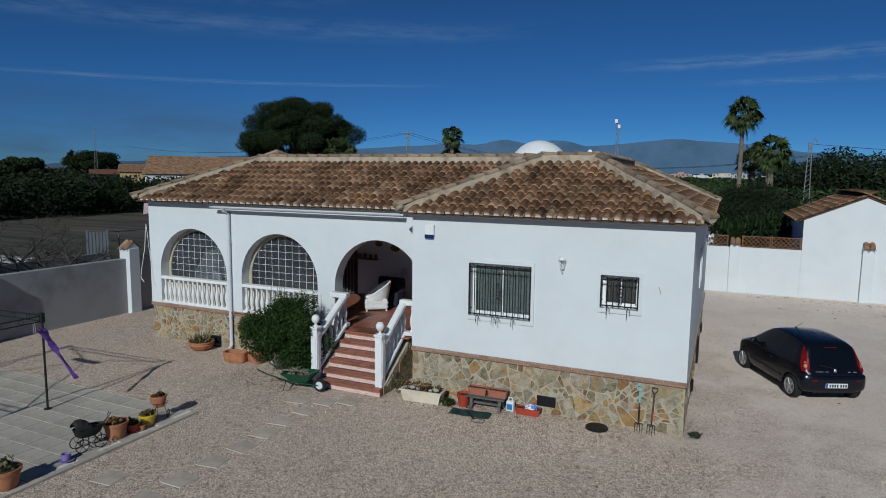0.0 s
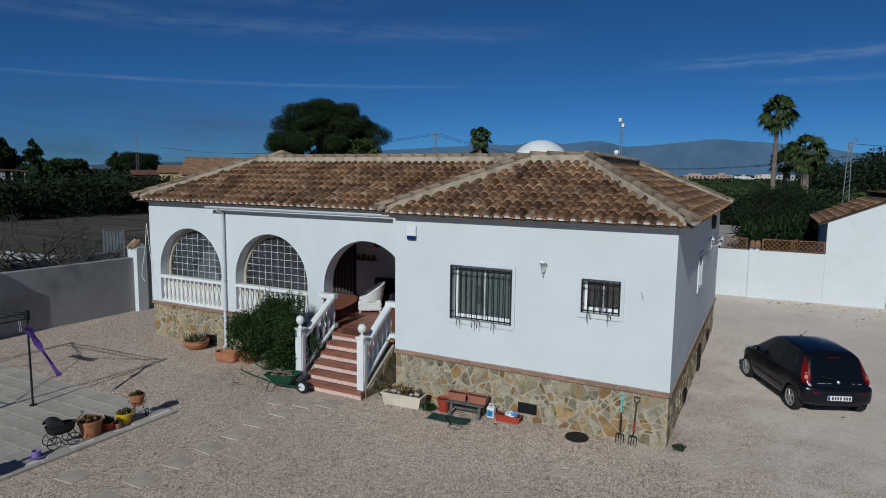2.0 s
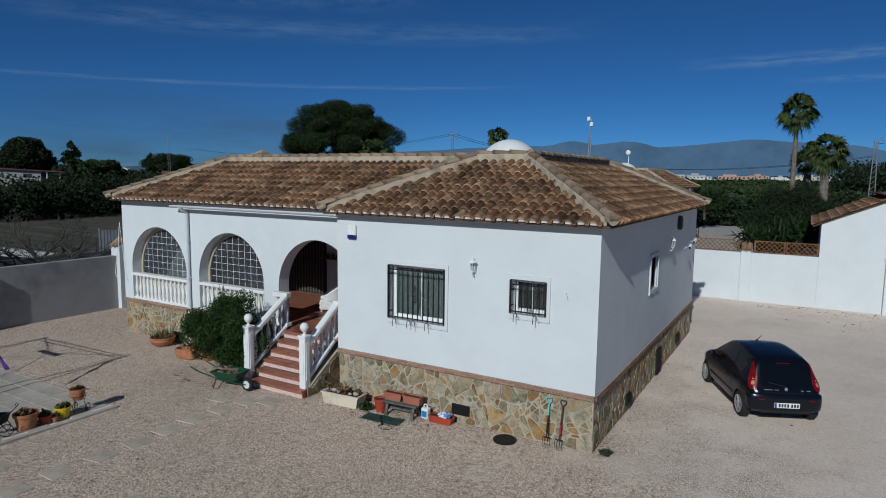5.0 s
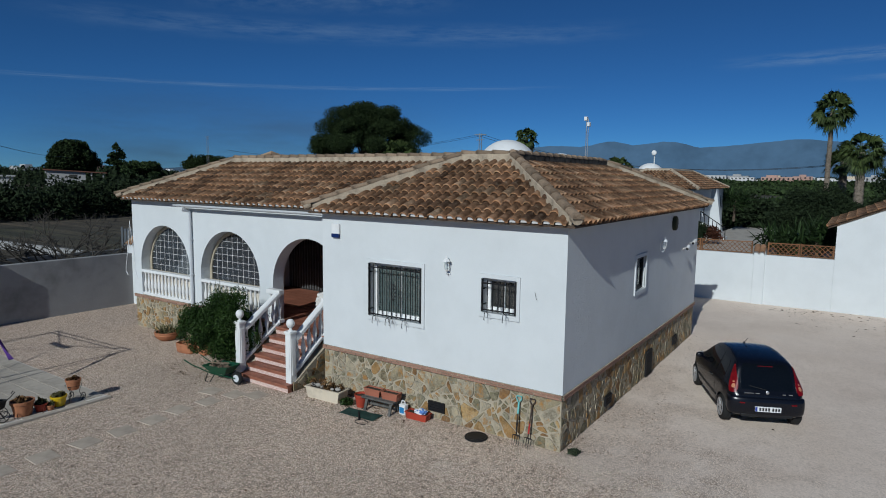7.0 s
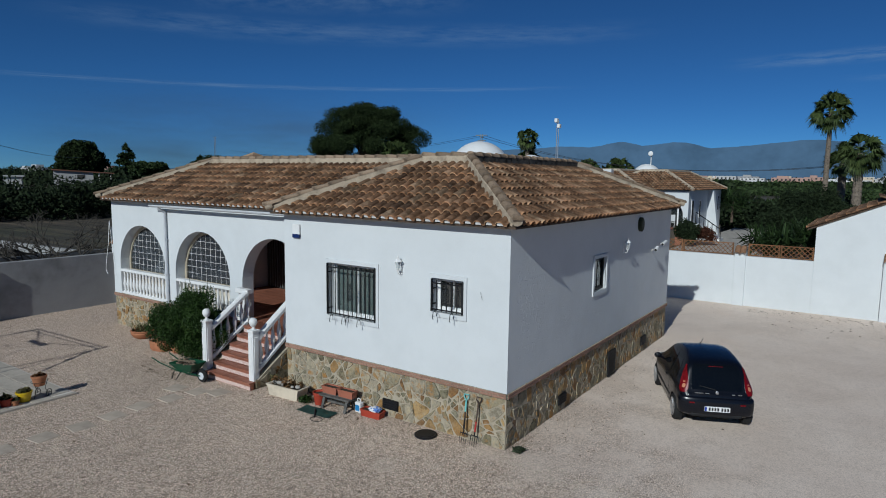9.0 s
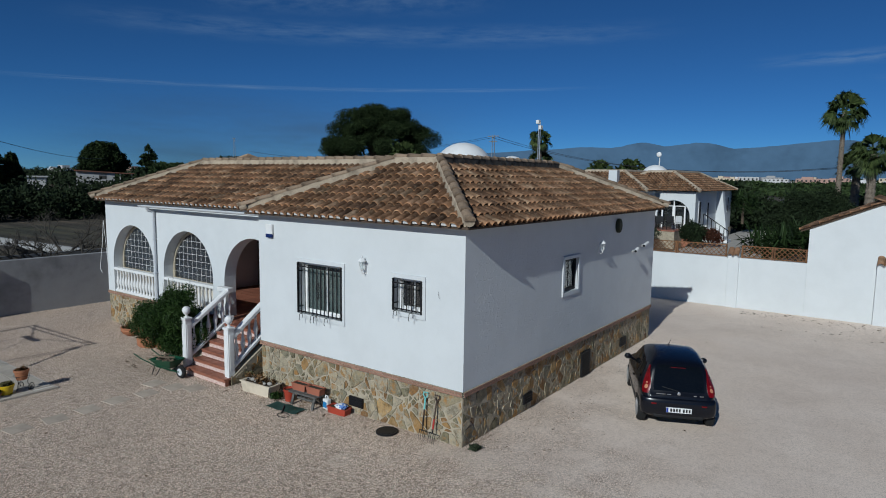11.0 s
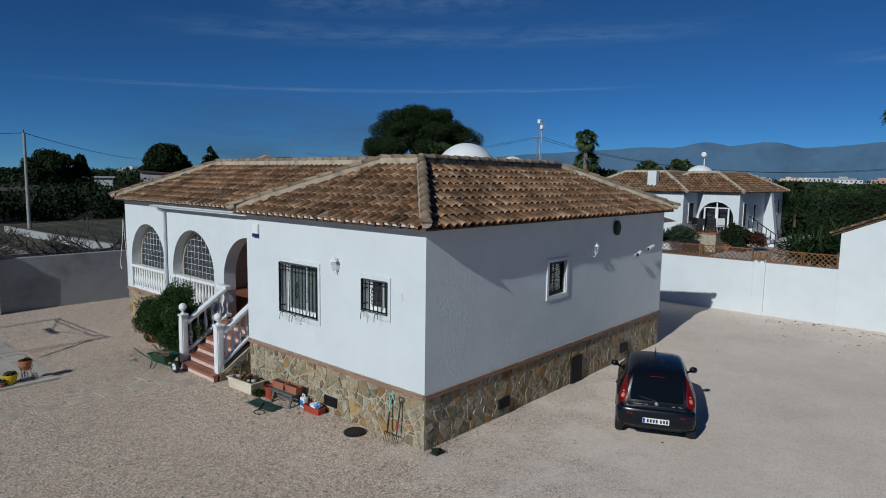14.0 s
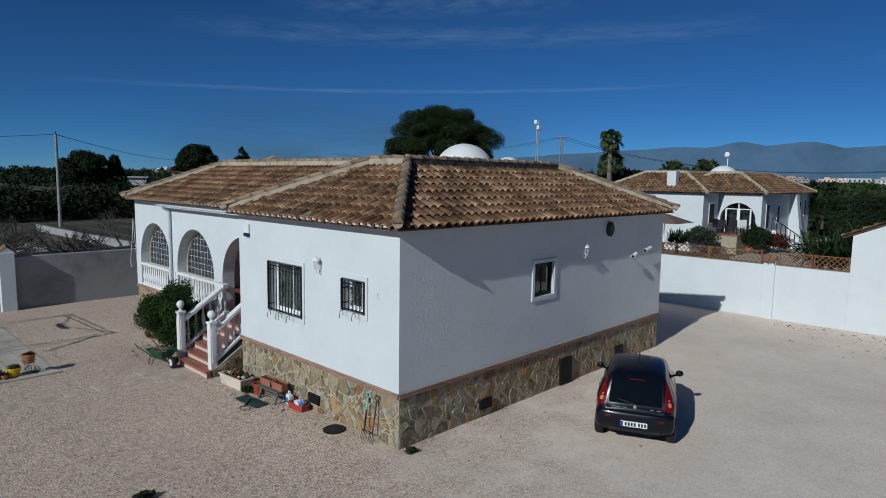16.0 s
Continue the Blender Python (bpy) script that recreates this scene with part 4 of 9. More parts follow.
part("side_wall", bm, JOINT, stairs, "stone-clad side of the steps")
rng = random.Random(8)
for poly in crazy_cells(1.35, 0.95, 0.22, rng):
    cx, cz = sum(p[0] for p in poly) / len(poly), sum(p[1] for p in poly) / len(poly)
    if cz > 0.06 + 0.62 * cx:
        continue
    bm = bmesh.new()
    prism(bm, [(0, (p[0] - cx) * 0.86, (p[1] - cz) * 0.86) for p in poly], (0.02, 0, 0))
    piece("stone", mesh_of("stone", bm, STONE), Matrix.Translation((-6.522, Y0 + 0.15 + cx, cz)), side)


def stair_rail(xn, y0, yt, wall_x):
    """A raking balustrade: newel with a ball, sloping rails, balusters, level return to the wall."""
    rail = thing("stair_balustrade", "white cast stair balustrade with a ball-topped newel", "balustrade", "balustrades beside the steps", base=(xn, y0, 0))
    bm = bmesh.new()
    box(bm, xn - 0.085, xn + 0.085, y0 - 0.085, y0 + 0.085, 0.1, 1.29, 0.01)
    newel = part("newel", bm, PAINT, rail)
    bm = bmesh.new()
    box(bm, xn - 0.105, xn + 0.105, y0 - 0.105, y0 + 0.105, 1.29, 1.345, 0.012)
    part("cap", bm, PAINT, newel)
    for f in (-1, 1):
        bm = bmesh.new()
        box(bm, xn - 0.05, xn + 0.05, y0 + f * 0.086 - 0.008, y0 + f * 0.086 + 0.008, 0.35, 1.18, 0.006)
        part("panel", bm, PAINT, newel)
        bm = bmesh.new()
        box(bm, xn + f * 0.086 - 0.008, xn + f * 0.086 + 0.008, y0 - 0.05, y0 + 0.05, 0.35, 1.18, 0.006)
        part("panel", bm, PAINT, newel)
    bm = bmesh.new()
    lathe(bm, [(0.06, 1.345), (0.06, 1.36), (0.03, 1.375), (0.03, 1.41), (0.06, 1.43), (0.088, 1.48), (0.094, 1.52), (0.083, 1.57), (0.05, 1.605), (0.0, 1.617)], (xn, y0, 0), 16)
    part("ball", bm, PAINT, newel, smooth=True)
    ya, za, zt = y0 + 0.085, 1.14, 1.86
    for name, w, lo, hi in (("handrail", 0.085, -0.07, 0.05), ("bottom_rail", 0.07, -0.78, -0.69)):
        bm = bmesh.new()
        outline = [(-w, lo), (-w * 0.96, hi * 0.7 + lo * 0.3), (-w * 0.6, hi), (w * 0.6, hi), (w * 0.96, hi * 0.7 + lo * 0.3), (w, lo)]
        rings = []
        for (y, z) in ((ya, za), (yt, zt)):
            rings.append([bm.verts.new((xn + p, y, z + q)) for p, q in outline])
        for i in range(len(outline)):
            j = (i + 1) % len(outline)
            bm.faces.new((rings[0][i], rings[0][j], rings[1][j], rings[1][i]))
        bm.faces.new(rings[0])
        bm.faces.new(rings[1][::-1])
        part(name, bm, PAINT, rail)
        bm = bmesh.new()
        x0, x1 = sorted((xn + (0.085 if wall_x > xn else -0.085) * -1, wall_x))
        box(bm, x0, x1, yt - 0.06, yt + 0.11, zt + lo, zt + hi, 0.012)
        part(name, bm, PAINT, rail)
    n = 6
    for i in range(n):
        y = ya + 0.1 + (yt - ya - 0.08) * i / (n - 1)
        z = za + (zt - za) * (y - ya) / (yt - ya) - 0.69
        piece("baluster", baluster, pose(xn, y, z) @ Matrix.Diagonal((1, 1, 1.0, 1)), rail)
    for k in (0.4, 0.8):
        piece("baluster", baluster, pose(xn + (wall_x - xn) * k, yt + 0.03, zt - 0.69), rail)


stair_rail(-8.28, 11.37, 12.55, -8.68)
stair_rail(-6.63, 11.42, 12.5, XI - 0.002)

# gutter and downpipe
bm = bmesh.new()
for i in range(8):
    a, b = math.pi * i / 8, math.pi * (i + 1) / 8
    prism(bm, [(-12.4, 12.46 - 0.06 * math.cos(a), 3.9 - 0.06 * math.sin(a)), (-12.4, 12.46 - 0.06 * math.cos(b), 3.9 - 0.06 * math.sin(b)), (-12.4, 12.46 - 0.052 * math.cos(b), 3.9 - 0.052 * math.sin(b)), (-12.4, 12.46 - 0.052 * math.cos(a), 3.9 - 0.052 * math.sin(a))], (5.75, 0, 0))
weld(bm)
ZINC = surface("white_zinc", (0.62, 0.64, 0.66), 0.45, 0.1, vary=0.06, relief=0.03)
gutter = part("gutter", bm, ZINC, house, "white half-round gutter")
bm = bmesh.new()
path(bm, [(-12.0, 12.46, 3.86), (-12.0, 12.5, 3.78), (-12.0, 12.655, 3.7), (-12.0, 12.655, 0.12), (-12.0, 12.56, 0.05)], 0.045, 12)
part("downpipe", bm, ZINC, house, "white round downpipe", True)
for z in (0.9, 1.9, 2.9):
    bm = bmesh.new()
    box(bm, -12.055, -11.945, 12.6, 12.72, z, z + 0.03)
    part("pipe_clip", bm, ZINC, house)

# small fixtures on the walls
def wall_lantern(m):
    t = thing("wall_lantern", "white cast wall lantern with glass panes", "lamp", "lanterns on the house walls")
    bm = bmesh.new()
    box(bm, -0.04, 0.04, -0.02, 0, -0.22, 0.04, 0.008)
    path(bm, [(0, -0.02, -0.16), (0, -0.08, -0.22), (0, -0.13, -0.17), (0, -0.13, -0.12)], 0.01, 6)
    part("bracket", bm, PAINT, t)
    bm = bmesh.new()
    lathe(bm, [(0.035, -0.12), (0.045, -0.1), (0.045, -0.09)], (0, -0.13, 0), 6)
    for i in range(6):
        a = math.pi * i / 3
        rod(bm, (0.043 * math.cos(a), -0.13 + 0.043 * math.sin(a), -0.1), (0.072 * math.cos(a), -0.13 + 0.072 * math.sin(a), 0.1), 0.006, n=4)
    part("cage", bm, PAINT, t)
    bm = bmesh.new()
    lathe(bm, [(0.04, -0.095), (0.066, 0.1)], (0, -0.13, 0), 6)
    part("pane", bm, GLASS, t)
    bm = bmesh.new()
    lathe(bm, [(0.1, 0.1), (0.085, 0.125), (0.04, 0.17), (0.02, 0.18), (0.025, 0.2), (0.006, 0.24)], (0, -0.13, 0), 6)
    part("roof_cap", bm, PAINT, t)
    t.matrix_basis = m @ Matrix.Scale(0.82, 4)
    return t


lan = wall_lantern(pose(-2.79, YF, 3.10))
copy_thing(lan, sidem @ pose(17.77, 0, 3.17))
alarm = thing("alarm_box", "white burglar alarm box with a dark blue lower half", "alarm", base=(-5.68, YF, 3.6))
bm = bmesh.new()
box(bm, -5.79, -5.57, YF - 0.06, YF, 3.51, 3.74, 0.02)
part("case", bm, PAINT, alarm)
bm = bmesh.new()
box(bm, -5.785, -5.575, YF - 0.064, YF - 0.002, 3.44, 3.53, 0.015)
part("strobe", bm, surface("navy_plastic", (0.01, 0.025, 0.11), 0.3), alarm, "dark blue strobe cover")


def bullet_camera(y, z, length):
    t = thing("security_camera", "white bullet security camera on a wall bracket", "camera", "security cameras", base=(XR, y, z))
    bm = bmesh.new()
    lathe(bm, [(0.045, 0), (0.045, 0.02), (0.02, 0.03)], n=10)
    bmesh.ops.transform(bm, verts=bm.verts, matrix=pose(XR, y + 0.1, z - 0.05, 0, 90, 0))
    rod(bm, (XR + 0.02, y + 0.1, z - 0.05), (XR + 0.13, y, z), 0.012)
    part("bracket", bm, PAINT, t)
    bm = bmesh.new()
    rod(bm, (XR + 0.16, y - length / 2, z - 0.03), (XR + 0.16, y + length / 2, z + 0.03), 0.045, n=12)
    part("body", bm, PAINT, t, smooth=True)
    bm = bmesh.new()
    rod(bm, (XR + 0.16, y - length / 2 - 0.012, z - 0.032), (XR + 0.16, y - length / 2 - 0.001, z - 0.03), 0.035, n=12)
    part("lens", bm, IRON, t)


bullet_camera(20.1, 2.9, 0.16)
bullet_camera(20.85, 3.0, 0.32)
bm = bmesh.new()
lathe(bm, [(0.11, 0), (0.125, 0.02), (0.125, 0.1), (0.1, 0.12)], n=14)
bmesh.ops.transform(bm, verts=bm.verts, matrix=pose(XR - 0.01, 18.96, 3.63, 0, 90, 0) @ Matrix.Diagonal((1.5, 1, 1, 1)))
tagged(part("extractor_vent", bm, surface("dark_vent", (0.05, 0.055, 0.03), 0.7)), "dark olive hooded vent on the white wall", "vent")


def vent_grille(cx, cz, w, h, m):
    t = thing("vent_grille", "black louvred vent in the stone plinth", "vent", "plinth vents")
    bm = bmesh.new()
    box(bm, -w / 2, w / 2, -0.035, 0, -h / 2, h / 2)
    part("plate", bm, IRON, t)
    n = max(3, int(h / 0.045))
    for i in range(n):
        z = -h / 2 + h * (i + 0.5) / n
        bm = bmesh.new()
        box(bm, -w / 2 + 0.015, w / 2 - 0.015, -0.05, -0.03, z - 0.008, z + 0.008)
        part("slat", bm, IRON, t)
    t.matrix_basis = m @ pose(cx, 0, cz)


vent_grille(-3.04, 0.27, 0.38, 0.2, front)
vent_grille(14.27, 0.27, 0.36, 0.2, sidem)
vent_grille(19.75, 0.35, 0.4, 0.24, sidem)
vent_grille(17.2, 0.33, 0.48, 0.62, sidem)
vent_grille(-12.62, 0.2, 0.36, 0.2, Matrix.Translation((0, YP, 0)))

# roof domes and camera mast
def dome(x, y, r, zc, label):
    bm = bmesh.new()
    lathe(bm, [(r * math.cos(a), r * math.sin(a)) for a in [radians(k) for k in range(6, 91, 6)]], (x, y, zc), 28)
    tagged(part("roof_dome", bm, PAINT, smooth=True), label, "roof dome", "domes on the flat roof")


dome(-5.27, 18.8, 0.94, 4.94, "large white rounded dome on the flat roof")
dome(-3.54, 18.74, 0.46, 5.0, "small white rounded dome on the flat roof")
mast = thing("camera_mast", "thin galvanised roof mast with white camera heads", "mast", base=(-3.05, 19.41, 5.08))
for dx in (-0.022, 0.03):
    bm = bmesh.new()
    rod(bm, (-3.05 + dx, 19.41, 5.05), (-3.05 + dx, 19.41, 6.45), 0.014)
    part("pole", bm, CHROME, mast)
for dx, dz, w in ((-0.035, 6.46, 0.045), (0.05, 6.3, 0.04)):
    bm = bmesh.new()
    box(bm, -3.05 + dx - w, -3.05 + dx + w, 19.34, 19.47, dz - 0.06, dz + 0.05, 0.012)
    part("camera_head", bm, PAINT, mast)

# chimney with a small tiled cap behind the ridge
chimney = part("chimney", (lambda b: (box(b, -14.82, -14.38, 17.66, 18.1, 4.0, 5.3, 0.01), b)[1])(bmesh.new()), WHITE, house, "white rendered chimney with a tiled cap")
for dx in (-0.17, 0.17):
    for dy in (-0.17, 0.17):
        bm = bmesh.new()
        box(bm, -14.6 + dx - 0.04, -14.6 + dx + 0.04, 17.88 + dy - 0.04, 17.88 + dy + 0.04, 5.3, 5.45)
        part("post", bm, WHITE, chimney)
bm = bmesh.new()
rim = [bm.verts.new((-14.6 + sx * 0.3, 17.88 + sy * 0.3, z)) for z in (5.44, 5.475) for sx, sy in ((-1, -1), (1, -1), (1, 1), (-1, 1))]
tip = bm.verts.new((-14.6, 17.88, 5.63))
bm.faces.new(rim[3::-1])
for k in range(4):
    j = (k + 1) % 4
    bm.faces.new((rim[k], rim[j], rim[4 + j], rim[4 + k]))
    bm.faces.new((rim[4 + k], rim[4 + j], tip))
part("chimney_cap", bm, CLAY, chimney, "small pyramid of clay tiles")

# short wire sticking out of the front wall
WIRE = (-0.97, 2.72)
bm = bmesh.new()
path(bm, [(WIRE[0] - 0.035, YF, WIRE[1] + 0.06), (WIRE[0] - 0.01, YF - 0.03, WIRE[1] + 0.02), (WIRE[0] + 0.02, YF - 0.045, WIRE[1] - 0.06)], 0.0025, 5)
tagged(part("wire_stub", bm, IRON), "short dark wire stub on the white front wall", "wire")

# hanging cable at the corner
bm = bmesh.new()
path(bm, [(XL - 0.05, 12.66, 3.3), (XL - 0.12, 12.64, 2.6), (XL - 0.28, 12.62, 1.9), (XL - 0.3, 12.62, 1.72), (XL - 0.15, 12.6, 1.6)], 0.009, 6)
path(bm, [(XL - 0.05, 12.66, 3.3), (XL + 0.03, 12.68, 2.4), (XL + 0.1, 12.69, 1.7), (XL + 0.2, 12.69, 1.5)], 0.006, 6)
tagged(part("loose_cable", bm, PAINT), "loose white cable hanging at the house corner", "cable")

# ---- courtyard walls ----
def cap_tiles(parent, x, y, z):
    """Barrel tiles laid as a little gabled roof on a pillar."""
    bm = bmesh.new()
    prism(bm, [(x - 0.19, y - 0.24, z), (x - 0.19, y + 0.24, z), (x - 0.19, y, z + 0.2)], (0.38, 0, 0))
    part("cap_bed", bm, WHITE, parent)
    for s in (-1, 1):
        for k in (-0.1, 0.1):
            bm = bmesh.new()
            prof = [(0.1 * math.cos(math.pi * i / 8), 0.085 * math.sin(math.pi * i / 8)) for i in range(9)]
            outline = [(x + k + p, y, z + 0.2 + q) for p, q in prof] + [(x + k + p * 0.82, y, z + 0.2 + q * 0.82) for p, q in prof[::-1]]
            prism(bm, outline, (0, s * 0.31, -0.24))
            part("cap_tile", bm, CLAY, parent)


def yard_wall(name, x0, x1, y0, y1, h, material, label):
    bm = bmesh.new()
    box(bm, x0, x1, y0, y1, -0.2, h, 0.012)
    return tagged(part(name, bm, material), label, "wall", kind="structure")


def pillar(x0, x1, y0, y1, h, material, axis, label):
    t = thing("wall_pillar", label, "pillar", "pillars of the yard walls", base=((x0 + x1) / 2, (y0 + y1) / 2, 0))
    bm = bmesh.new()
    box(bm, x0, x1, y0, y1, -0.1, h, 0.012)
    part("shaft", bm, material, t)
    cap_tiles(t, (x0 + x1) / 2, (y0 + y1) / 2, h)


yard_wall("wall_north", -18.4, 2.98, 28.75, 28.95, 1.93, WHITE, "tall white rendered boundary wall")
pillar(0.33, 0.73, 28.68, 29.02, 2.05, WHITE, "y", "white rendered pillar with clay cap tiles")
pillar(5.05, 5.45, 28.62, 28.9, 2.12, WHITE, "y", "white rendered pillar with clay cap tiles")
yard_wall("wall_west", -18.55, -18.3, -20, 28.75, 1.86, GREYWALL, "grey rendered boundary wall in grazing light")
pillar(-18.6, -18.12, 14.5, 14.9, 2.2, WHITE, "y", "white rendered pillar with clay cap tiles")
pillar(-18.6, -18.05, 9.3, 9.75, 2.05, WHITE, "y", "white rendered pillar with clay cap tiles")

# shed
shed = thing("outbuilding", "white gabled outbuilding with a clay-tile roof", "shed", base=(5.08, 31.5, 0))
SX0, SX1, SP, SZ, SPZ = 2.98, 7.2, 5.08, 3.16, 4.1
bm = bmesh.new()
prism(bm, [(SX0, 28.75, -0.1), (SX1, 28.75, -0.1), (SX1, 28.75, SZ), (SP, 28.75, SPZ), (SX0, 28.75, SZ)], (0, 5.6, 0))
part("wall", bm, WHITE, shed)
for x0, x1 in ((SX0, SP), (SX1, SP)):
    bm = bmesh.new()
    s = -1 if x0 < x1 else 1
    e = (x0 + s * 0.28, SZ - 0.28 * (SPZ - SZ) / abs(x1 - x0) * 1.0)
    prism(bm, [(e[0], 28.7, e[1] + 0.02), (SP, 28.7, SPZ + 0.02), (SP, 28.7, SPZ + 0.08), (e[0], 28.7, e[1] + 0.08)], (0, 5.8, 0))
    srf = part("roof", bm, ROOFBASE, shed, "weathered clay barrel-tile roof slope")
    length = math.hypot(SP - e[0], SPZ - e[1])
    copies = []
    up = Vector((SP - e[0], 0, SPZ - e[1])).normalized()
    a = Vector((0, -1, 0)) if s < 0 else Vector((0, 1, 0))
    out = a.cross(up)
    for row in range(int(length / 0.325) + 1):
        for col in range(28):
            at = Vector((e[0], 28.72 + TU * col, e[1] + 0.09)) + up * (row * 0.325 - 0.03)
            copies.append(Matrix(((a.x, up.x, out.x, at.x), (a.y, up.y, out.y, at.y), (a.z, up.z, out.z, at.z), (0, 0, 0, 1))))
    tagged(under(new("roof_tiles", tile_field("roof_tiles", copies, ROOFCLAY)), srf), kind="stuff")
bm = bmesh.new()
box(bm, SX0 - 0.012, SX0 + 0.02, 29.6, 30.4, 0.1, 2.1)
part("door", bm, surface("grey_blue_door", (0.16, 0.18, 0.22), 0.6), shed, "grey-blue metal side door")

# trellis on the boundary wall
bm = bmesh.new()
box(bm, -0.012, 0.012, -0.006, 0.006, -0.325, 0.325)
lath = mesh_of("lath", bm, WOOD)


def trellis(x0, x1, group):
    t = thing("trellis_panel", "brown timber lattice panel on the boundary wall", "trellis", group, base=(x0, 28.85, 1.93))
    z0, z1 = 1.95, 2.41
    for za in (z0, z1 - 0.035):
        bm = bmesh.new()
        box(bm, x0, x1, 28.83, 28.87, za, za + 0.035)
        part("rail", bm, WOOD, t)
    for xa in (x0, x1 - 0.05):
        bm = bmesh.new()
        box(bm, xa, xa + 0.05, 28.82, 28.88, 1.93, z1 + 0.01)
        part("post", bm, WOOD, t)
    h = z1 - z0 - 0.07
    zm, lo, hi = (z0 + z1) / 2, x0 + 0.05, x1 - 0.05
    x = lo - h / 2 + 0.06
    while x < hi + h / 2 - 0.03:
        for s in (-1, 1):
            a, b = max(lo, x - h / 2), min(hi, x + h / 2)
            c = (a + b) / 2
            piece("lath", lath, pose(c, 28.85 + 0.008 * s, zm + s * (c - x), 0, 45 * s, 0) @ Matrix.Diagonal((1, 1, (b - a) * 1.414 / 0.65, 1)), t)
        x += 0.175


for k in range(4):
    trellis(0.28 - 1.9 * (k + 1), 0.26 - 1.9 * k, "trellis panels on the wall")
trellis(0.78, 1.86, "trellis panels on the wall")
trellis(1.88, 2.96, "trellis panels on the wall")

# ---- neighbouring villa ----
nh = thing("neighbour_villa", "white villa with a large arched glass door and hipped roof", "house", base=(-11, 55, 0))
FARTILE = tile_clay("far_roof_clay")


def block(x0, x1, y0, y1, z0, z1, name="wall", material=None):
    bm = bmesh.new()
    box(bm, x0, x1, y0, y1, z0, z1)
    return part(name, bm, material or WHITE, nh)


block(-17, -9.4, 47.6, 62, 0, 4.05)
block(-6.6, -6.5, 50.55, 62, 0, 4.05)
block(-9.4, -6.5, 61.9, 62, 0, 4.05)
# dark slab in place of the shade inside the villa
block(-9.4, -6.6, 51.2, 51.3, 0, 4.05, "room_shade", DARK)
bm = bmesh.new()
cx, rr, sp = -8.05, 1.2, 2.2
box(bm, -9.4, cx - rr, 50.3, 50.55, 0, sp)
box(bm, -9.4, cx - rr, 50.3, 50.55, sp, 4.05)
box(bm, cx + rr, -6.5, 50.3, 50.55, 0, sp)
box(bm, cx + rr, -6.5, 50.3, 50.55, sp, 4.05)
ring = [(cx - rr * math.cos(math.pi * i / 16), sp + rr * math.sin(math.pi * i / 16)) for i in range(17)]
for (xa, za), (xb, zb) in zip(ring, ring[1:]):
    prism(bm, [(xa, 50.3, za), (xb, 50.3, zb), (xb, 50.3, 4.05), (xa, 50.3, 4.05)], (0, 0.25, 0))
weld(bm)
part("wall", bm, WHITE, nh)
bm = bmesh.new()
box(bm, cx - rr, cx + rr, 50.3, 52.2, 0, 1.3)
box(bm, -9.38, -7.3, 48.3, 50.296, 1.22, 1.296)
part("terrace", bm, TERRA, nh)
bm = bmesh.new()
box(bm, -9.36, -7.32, 48.34, 50.29, 0, 1.216)
part("terrace_wall", bm, JOINT, nh, "stone-faced wall under the terrace")
ad = part("door", (lambda b: (box(b, cx - rr, cx + rr, 50.5, 50.54, 2.94, 3.0), b)[1])(bmesh.new()), FRAME, nh, "white arched glazed door")
for x in (-0.85, -0.05, 0.05, 0.8):
    bm = bmesh.new()
    box(bm, cx + x - 0.05, cx + x + 0.05, 50.46, 50.54, 1.3, 3.0)
    part("door_post", bm, FRAME, ad)
bm = bmesh.new()
box(bm, cx - 0.04, cx + 0.04, 50.46, 50.54, 3.0, 3.38)
part("fan_bar", bm, FRAME, ad)
bm = bmesh.new()
prism(bm, [(cx - rr + 0.02, 50.52, 1.3), *[(p, 50.52, q) for p, q in ring], (cx + rr - 0.02, 50.52, 1.3)], (0, 0.01, 0))
part("pane", bm, GLASS, ad)
for y0, y1, z0, z1 in ((51.2, 51.9, 1.6, 3.4), (53.6, 54.2, 1.9, 3.3), (58.8, 59.6, 2.1, 3.5), (60.4, 60.9, 2.2, 3.6)):
    bm = bmesh.new()
    box(bm, -6.52, -6.47, y0, y1, z0, z1)
    w = part("window", bm, FRAME, nh)
    # pane coloured dark for the shaded room behind it
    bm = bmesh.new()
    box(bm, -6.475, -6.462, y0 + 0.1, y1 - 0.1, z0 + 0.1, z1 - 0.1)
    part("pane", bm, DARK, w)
bm = bmesh.new()
box(bm, -9.42, -9.37, 48.6, 49.6, 1.9, 3.4)
w = part("window", bm, FRAME, nh)
bm = bmesh.new()
box(bm, -9.375, -9.362, 48.7, 49.5, 2.0, 3.3)
part("pane", bm, DARK, w)
bm = bmesh.new()
prism(bm, [(-6.5, 56.6, 0), (-5.5, 56.6, 0), (-6.1, 56.6, 4.05), (-6.5, 56.6, 4.05)], (0, 0.7, 0))
part("buttress", bm, WHITE, nh)
bm = bmesh.new()
prism(bm, [(-6.48, 47.6, 0), (-6.48, 62.1, 0), (-6.48, 62.1, 0.9), (-6.48, 50.2, 0.9)], (0.05, 0, 0))
part("plinth", bm, JOINT, nh)


